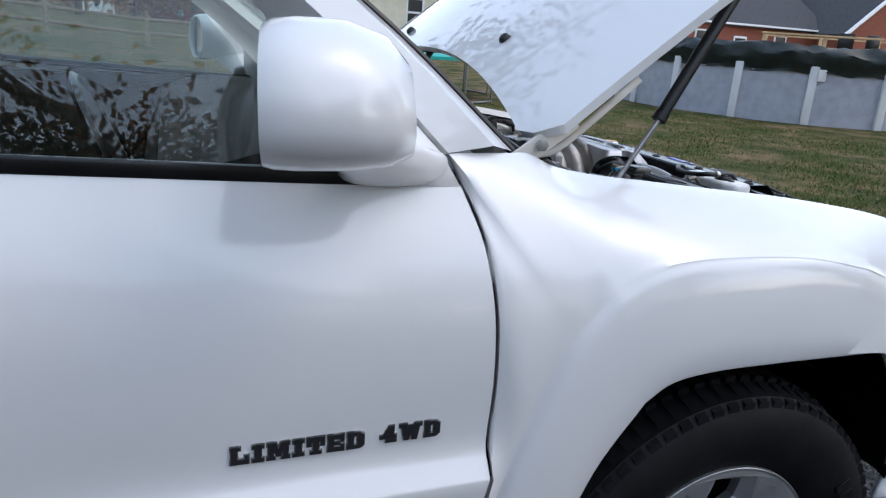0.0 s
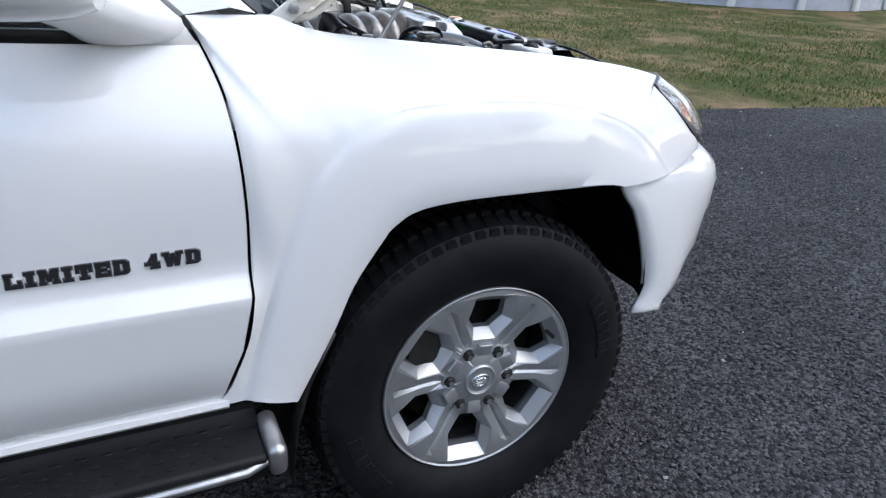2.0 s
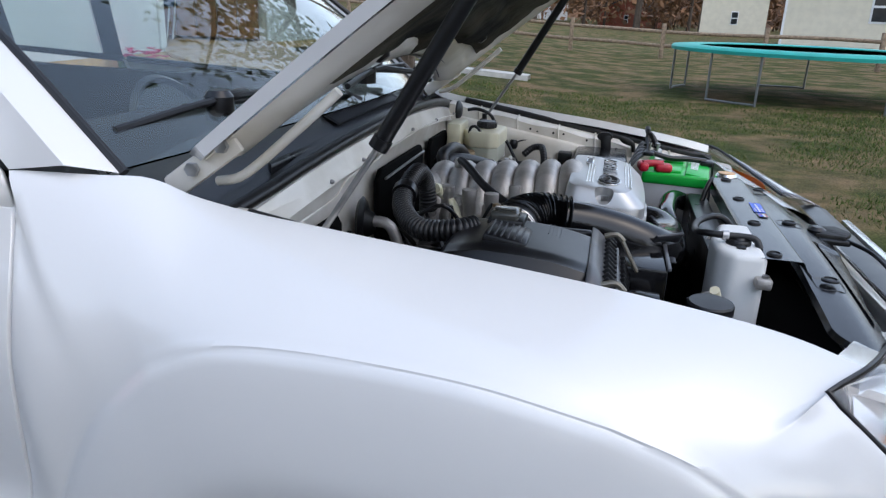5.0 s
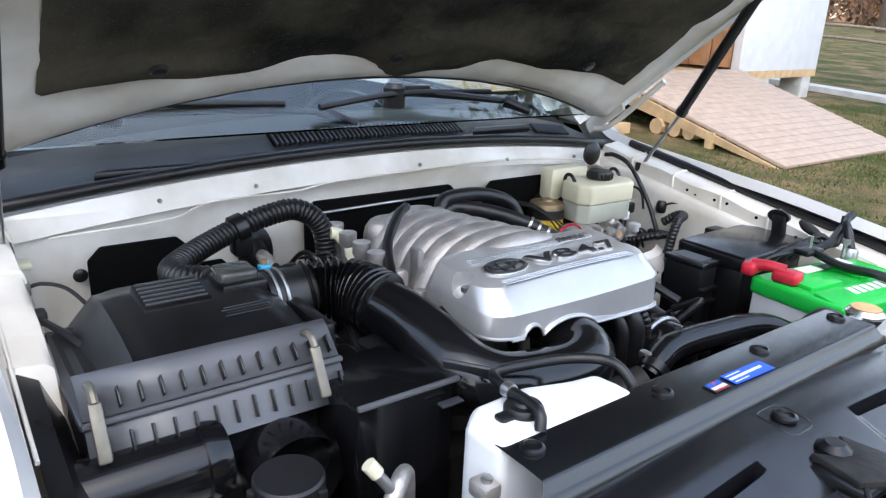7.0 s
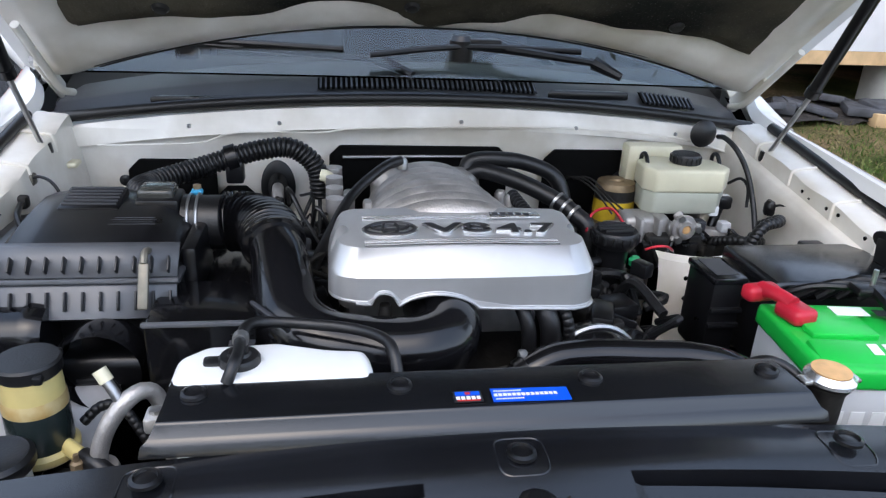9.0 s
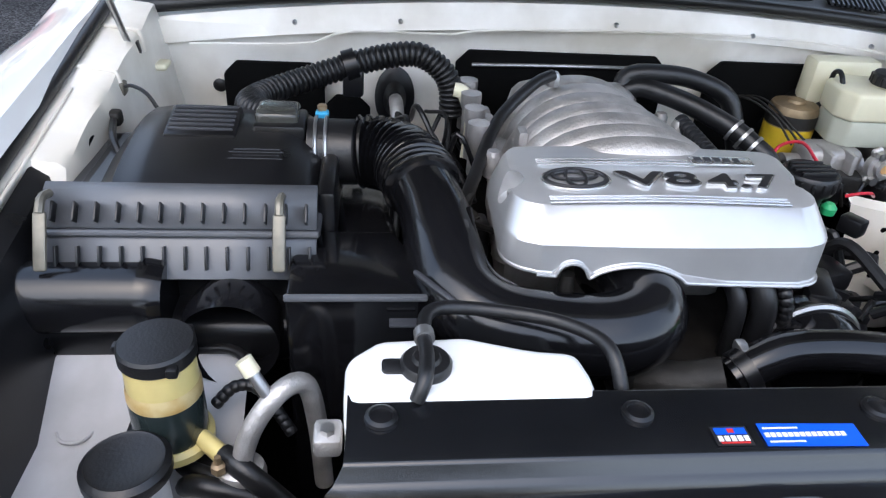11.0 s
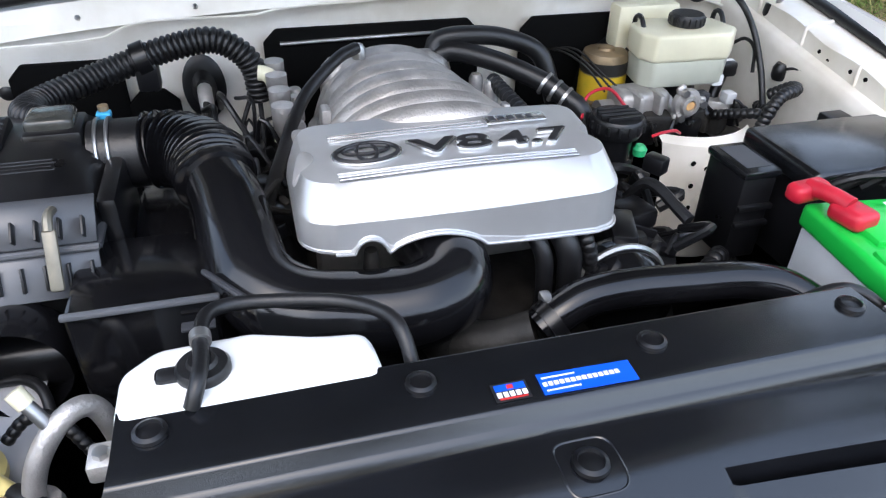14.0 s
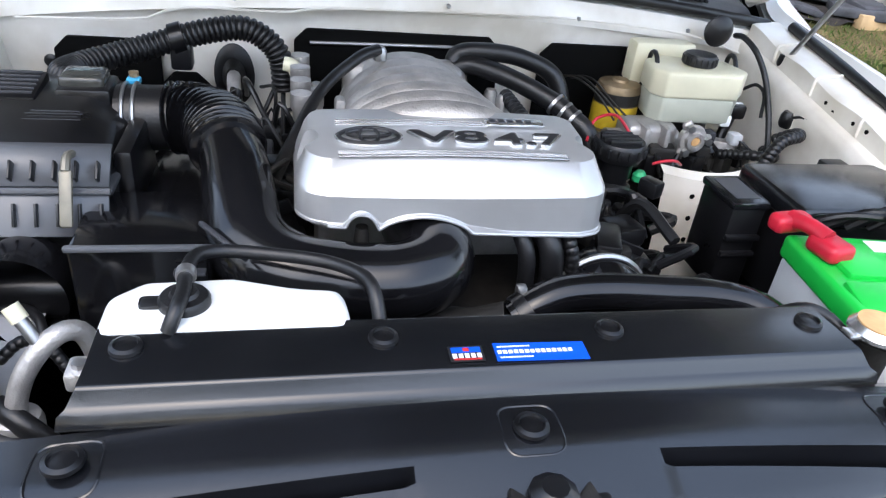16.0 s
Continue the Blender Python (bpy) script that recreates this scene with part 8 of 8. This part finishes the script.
part("door_trim", box((0.01, D0 - 0.06, 1.25), (0.04, 0.12, 2.4), 0.004), TRIMW, shed)
ramp = tagged(new("shed_ramp"), "pale timber boarded ramp up to the shed", "ramp")
nb = 19
for k in range(nb):
    t = (k + 0.5) / nb
    y0 = 5.88 + 0.42 * t
    y1 = 8.55 + 0.75 * t
    part("board", box((-2.50 - 2.75 * t, (y0 + y1) / 2, 0.165 + 0.665 * t), (0.140, y1 - y0, 0.036), 0.004, m=Matrix.Rotation(radians(13.6), 3, "Y")), DECK, ramp)
for (xa, ya), (xb, yb) in (((-2.46, 5.86), (-5.25, 6.28)), ((-2.46, 8.57), (-5.25, 9.32))):
    r = [[(xa, ya + d, 0.125), (xb, yb + d, 0.80)] for d in (-0.02, 0.02)]
    lo_ = [[(xa, ya + d, 0.10), (xb, yb + d, 0.60)] for d in (0.02, -0.02)]
    part("stringer", grid(r + lo_ + [r[0]]), NEWWOOD, ramp, smooth=False)
part("support", box((-3.4, 5.98, 0.22), (0.09, 0.05, 0.30), 0), NEWWOOD, ramp)
random.seed(21)
for k in range(3):
    lg = part("stacked_log", tube([(-3.7 - 0.22 * (k % 6) + random.uniform(-0.03, 0.03), 6.05, gz(-4, 6) + 0.09 + 0.15 * (k // 6)), (-3.7 - 0.22 * (k % 6), 6.3, gz(-4, 6) + 0.09 + 0.15 * (k // 6)), (-3.7 - 0.22 * (k % 6), 6.6, gz(-4, 6) + 0.09 + 0.15 * (k // 6))], random.uniform(0.07, 0.1), 4, 9), NEWWOOD)
    tagged(lg, "split log stacked under the ramp", "log", "wood pile")
tagged(part("edging_timber", box((-4.30, 5.05, gz(-4.3, 5.05) + 0.055), (0.10, 1.35, 0.12), 0.01), NEWWOOD), "squared timber edging on the ground", "timber")
bed = tagged(part("bedding_mulch", grid([[(x, y, gz(x, y) + 0.03 + 0.05 * noise.noise((x * 5, y * 5, 2))) for x in span(-5.2, -4.32, 16)] for y in span(2.0, 5.9, 50)]), mat("dark_mulch", (0.03, 0.024, 0.02), 0.95, vary=0.6, scale=30, bump=1.0, bscale=60)), "dark mulch and slate in a bed before the shed", "mulch", kind="stuff")
for k in range(14):
    sl = part("slate_piece", box((random.uniform(-5.0, -4.4), random.uniform(2.4, 4.6), 0.33 + random.uniform(0, 0.06)), (random.uniform(0.15, 0.4), random.uniform(0.2, 0.5), random.uniform(0.04, 0.10)), 0.015, m=Matrix.Rotation(random.uniform(0, 3), 3, "Z") @ Matrix.Rotation(random.uniform(-0.25, 0.25), 3, "X")), mat("slate", (0.06, 0.062, 0.07), 0.7, vary=0.4, scale=9) if k == 0 else bpy.data.materials["slate"])
    tagged(sl, "dark flat slate piece in the bed", "stone", "slate pieces")
pot = tagged(part("flower_pot", lathe([(0.145, 0), (0.16, 0.02), (0.22, 0.35), (0.235, 0.37), (0.235, 0.40), (0.21, 0.40), (0.2, 0.33)], (-4.72, 5.30, gz(-4.72, 5.30) + 0.01), "z", 36), TRIMW), "white tapered flower pot with pink flowers", "flower pot")
bm = B()
for k in range(420):
    a, r = random.uniform(0, 6.283), 0.23 * math.sqrt(random.random())
    c = Vector((-4.72 + r * math.cos(a), 5.30 + r * math.sin(a), 0.27 + 0.36 + 0.12 * random.random() * (1.3 - r)))
    d = Vector((random.uniform(-1, 1), random.uniform(-1, 1), random.uniform(0.2, 1))).normalized() * 0.055
    e = d.cross(Vector((0.3, 0.5, 0.8))).normalized() * 0.02
    bm.faces.new([bm.verts.new(c - d * 0.3), bm.verts.new(c + e), bm.verts.new(c + d), bm.verts.new(c - e)])
part("foliage", bm, mat("pot_leaf", (0.10, 0.16, 0.03), 0.7, vary=0.4, scale=20), pot, kind="stuff")
bm = B()
for k in range(34):
    a, r = random.uniform(0, 6.283), random.uniform(0.05, 0.30)
    c = Vector((-4.72 + r * math.cos(a), 5.30 + r * math.sin(a), 0.27 + 0.45 + 0.16 * random.random()))
    for q in range(5):
        w = 2 * math.pi * q / 5 + k
        d, e = Vector((math.cos(w), math.sin(w), 0.35)) * 0.045, Vector((-math.sin(w), math.cos(w), 0)) * 0.028
        bm.faces.new([bm.verts.new(c), bm.verts.new(c + d + e), bm.verts.new(c + d * 1.3), bm.verts.new(c + d - e)])
part("flowers", bm, PINK, pot, "bright pink flowers", kind="stuff")
# things inside the shed
S = shed.matrix_basis
for (x, y, z), sz, mt, nm, lb in (((-2.9, 4.2, 0.42), (0.45, 0.40, 0.82), BLACK, "plastic_bin", "tall black plastic bin inside the shed"), ((-1.7, 5.0, 0.75), (0.5, 0.35, 0.5), mat("blue_cloth", (0.04, 0.10, 0.22), 0.8, vary=0.3), "blue_bag", "blue fabric bag inside the shed"), ((-1.0, 2.45, 0.22), (0.9, 0.45, 0.3), CARRED, "push_mower", "red push mower inside the shed"), ((-0.7, 2.75, 0.16), (0.5, 0.4, 0.18), GREYPL, "mower_deck", "grey mower deck inside the shed")):
    o = part(nm, box((0, 0, 0), sz, 0.04, 3, taper=0.92), mt)
    o.matrix_basis = S @ Matrix.Translation((x, y, z if z > sz[2] / 2 else sz[2] / 2 + 0.001))
    tagged(o, lb, nm.replace("_", " "))
for k in range(4):
    o = part("folding_leg", tube([(0, 0, 0), (0.05, 0, 0.3), (0.1, 0, 0.6)], 0.015, 5, 8), TRIMW)
    o.matrix_basis = S @ Matrix.Translation((-1.5 - 0.1 * k, 5.0, 0.0))
    tagged(o, "white tubular folding chair leg in the shed", "chair leg", "folding legs")
tagged(part("stone_edging", grid([[(x, y, gz(x, y) + h) for x in span(-10, -1.5, 20)] for y, h in ((13.2, 0.0), (13.22, 0.10), (13.6, 0.11), (13.62, 0.0))]), CONCRETE), "pale stone edging strip in the lawn", kind="structure")


# ---- trees ----
def tree(name, label, x, y, h, spread, leaf, seed, leaves, low=0.3, girth=0.032):
    random.seed(seed)
    T = tagged(new(name), label, "tree")
    z0 = gz(x, y)
    bm = tube([(x, y, z0 - 0.1), (x + 0.1, y, z0 + h * 0.35), (x - 0.05, y + 0.1, z0 + h * 0.75)], lambda t: girth * h * (1 - 0.75 * t), 10, 8)
    tips = []
    for k in range(16):
        zb = z0 + h * random.uniform(low, 0.72)
        a = random.uniform(0, 6.283)
        ln_ = spread * random.uniform(0.5, 1.0)
        e = Vector((x + ln_ * math.cos(a), y + ln_ * math.sin(a), zb + h * random.uniform(0.08, 0.30)))
        m_ = Vector((x, y, zb)).lerp(e, 0.5) + Vector((0, 0, -0.03 * h))
        tube([(x, y, zb), m_, e], lambda t: 0.012 * h * (1 - 0.8 * t), 8, 6, bm)
        tips.append((Vector((x, y, zb)), m_, e))
    part("trunk", bm, BARK, T)
    vs, fs = [], []
    for k in range(leaves):
        b0, m_, e = random.choice(tips)
        c = m_.lerp(e, random.random() ** 0.6) + Vector((random.gauss(0, 1), random.gauss(0, 1), random.gauss(0, 0.8))) * spread * 0.17
        s = 0.02 * h * random.uniform(0.5, 1.2) * (0.4 if h < 3 else 0.8)
        d = Vector((random.gauss(0, 1), random.gauss(0, 1), random.gauss(0, 1))).normalized() * s
        q = d.orthogonal().normalized() * s * 0.55
        n = len(vs)
        vs += [c - d, c + q, c + d, c - q]
        fs.append((n, n + 1, n + 2, n + 3))
    me = bpy.data.meshes.new("crown")
    me.from_pydata(vs, [], fs)
    me.materials.append(leaf)
    ob = new("crown", me)
    ob.parent = T
    return T


i = 0
for x, y, h, sp, lf in ((-30, 72, 13, 6, LEAFO), (-20, 78, 15, 7, LEAFO), (-9, 80, 12, 6, LEAFO), (2, 84, 14, 6, LEAFO), (-42, 66, 14, 7, LEAFO), (46, 62, 13, 6, LEAFO), (58, 52, 14, 7, LEAFG), (-54, 56, 15, 7, LEAFO), (36, 74, 15, 7, LEAFO), (-64, 44, 13, 6, LEAFO), (9.0, 84, 16, 7, LEAFO), (-74, 84, 16, 8, LEAFO), (-56, 92, 18, 9, LEAFO)):
    i += 1
    tree("autumn_tree" if lf is LEAFO else "tree", "distant autumn tree with thin orange foliage" if lf is LEAFO else "distant leafy green tree", x, y, h, sp, lf, i, 1500)
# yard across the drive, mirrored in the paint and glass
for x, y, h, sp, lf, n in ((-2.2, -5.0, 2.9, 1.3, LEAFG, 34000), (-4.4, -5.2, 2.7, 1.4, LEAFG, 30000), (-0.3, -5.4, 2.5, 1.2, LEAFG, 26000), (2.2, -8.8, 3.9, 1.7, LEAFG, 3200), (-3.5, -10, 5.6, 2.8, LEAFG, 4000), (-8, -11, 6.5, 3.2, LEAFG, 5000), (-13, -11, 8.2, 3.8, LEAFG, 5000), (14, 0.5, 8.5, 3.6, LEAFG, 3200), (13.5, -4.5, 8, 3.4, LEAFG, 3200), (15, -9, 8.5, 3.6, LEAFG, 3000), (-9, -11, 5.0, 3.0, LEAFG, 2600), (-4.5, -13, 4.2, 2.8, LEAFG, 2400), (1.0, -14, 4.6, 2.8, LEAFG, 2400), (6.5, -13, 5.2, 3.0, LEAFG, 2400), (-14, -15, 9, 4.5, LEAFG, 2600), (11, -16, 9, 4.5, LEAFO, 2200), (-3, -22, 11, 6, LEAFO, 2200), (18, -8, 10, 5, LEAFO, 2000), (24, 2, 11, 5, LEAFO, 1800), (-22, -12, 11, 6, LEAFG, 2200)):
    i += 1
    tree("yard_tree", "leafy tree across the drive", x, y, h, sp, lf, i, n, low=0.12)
tree("yard_tree", "tall thin tree on the lawn", -4.0, 13.0, 13.5, 6.5, LEAFG, 77, 3600, low=0.36, girth=0.012)
far = [[(r * math.cos(a), r * math.sin(a), z + (4.0 + 5.0 * abs(noise.noise((math.cos(a) * 9, math.sin(a) * 9, 0))) + 2.5 * noise.noise((math.cos(a) * 60, math.sin(a) * 60, 1))) * (z > 0)) for a in span(0, 2 * math.pi, 721)] for r, z in ((230, -1.0), (231, 2.0), (240, 1.0))]
FARWOOD = mat("far_woods", (0.26, 0.145, 0.085), 0.95, vary=0.5, scale=0.25, dirt=(0.14, 0.09, 0.06))
tagged(part("backdrop", grid(far), FARWOOD), "far line of autumn woods", kind="structure")
# thin autumn woods beyond the houses
rng = np.random.default_rng(8)
n_lf = 150000
ta = rng.uniform(0.05, 3.2, n_lf // 300)
tr_ = rng.uniform(95, 190, n_lf // 300)
th = rng.uniform(5, 13, n_lf // 300)
pick = rng.integers(0, len(ta), n_lf)
ww = 0.28 * th[pick]
c = np.stack([tr_[pick] * np.cos(ta[pick]) + rng.normal(0, 1, n_lf) * ww, tr_[pick] * np.sin(ta[pick]) + rng.normal(0, 1, n_lf) * ww, th[pick] * rng.beta(2.2, 1.8, n_lf)], -1)
c[:, 2] += 0.0577 * np.clip(-c[:, 0], 0, 60)
d = rng.normal(0, 1, (n_lf, 3)) * 0.26
e = rng.normal(0, 1, (n_lf, 3)) * 0.18
vs = np.stack([c - d, c + e, c + d, c - e], 1).reshape(-1, 3)
me = bpy.data.meshes.new("distant_woods")
me.from_pydata(vs.tolist(), [], np.arange(4 * n_lf).reshape(-1, 4).tolist())
FARLEAF = mat("far_leaf", (0.20, 0.10, 0.05), 0.9)
fln, fll = FARLEAF.node_tree.nodes, FARLEAF.node_tree.links
fgeo, framp = fln.new("ShaderNodeNewGeometry"), fln.new("ShaderNodeValToRGB")
framp.color_ramp.elements[0].color, framp.color_ramp.elements[1].color = (0.12, 0.075, 0.05, 1), (0.34, 0.18, 0.09, 1)
fll.new(fgeo.outputs["Random Per Island"], framp.inputs[0])
fll.new(framp.outputs[0], fln["Principled BSDF"].inputs["Base Color"])
me.materials.append(FARLEAF)
tagged(new("distant_woods", me), "thin orange-brown autumn woods far off", "woods", kind="stuff")
bm = B()
for a, r, h in zip(ta, tr_, th):
    x, y = r * math.cos(a), r * math.sin(a)
    z = 0.0577 * min(60, max(0, -x))
    tube([(x, y, z - 0.5), (x + 0.1, y, z + h * 0.5), (x, y + 0.1, z + h * 0.95)], lambda t, h=h: 0.018 * h * (1.1 - t), 5, 5, bm)
tagged(part("distant_trunks", bm, BARK), "bare brown trunks of the far woods", "woods", kind="stuff")


def far_house(x, y, ang, w, dp, h, rise, wallmat, label):
    hs = tagged(new("far_house"), label, "house")
    hs.location, hs.rotation_euler = (x, y, gz(x, y)), (0, 0, ang)
    part("wall", box((0, 0, h / 2), (w, dp, h), 0), wallmat, hs)
    solid(part("roof", grid([[(-w / 2 - 0.3, -dp / 2 - 0.3, h - 0.1), (-w / 2 - 0.3, dp / 2 + 0.3, h - 0.1)], [(0, -dp / 2 - 0.3, h + rise), (0, dp / 2 + 0.3, h + rise)], [(w / 2 + 0.3, -dp / 2 - 0.3, h - 0.1), (w / 2 + 0.3, dp / 2 + 0.3, h - 0.1)]]), ROOF, hs, smooth=False), 0.15)
    for s_ in (-1, 1):
        g = bmesh.new()
        g.faces.new([g.verts.new(p) for p in ((-w / 2, s_ * dp / 2, h - 0.1), (w / 2, s_ * dp / 2, h - 0.1), (0, s_ * dp / 2, h + rise - 0.1))])
        part("gable", g, wallmat, hs, smooth=False)
    window(hs, (0.1, -dp / 2 - 0.03, h * 0.45), 0.7, 1.3, Matrix.Identity(3))


far_house(11.8, 82, radians(-8), 6.2, 8, 3.9, 2.4, SIDING, "small cream gabled house beyond the fence")
far_house(-30, 118, radians(12), 7, 6, 2.8, 1.8, TRIMW, "small white house far across the field")
far_house(-11, 124, radians(6), 5, 5, 3.2, 1.6, TRIMW, "small white shed far across the field")
far_house(2.0, 120, radians(-20), 9, 6, 2.6, 1.8, BRICK, "small dark brick house far across the field")
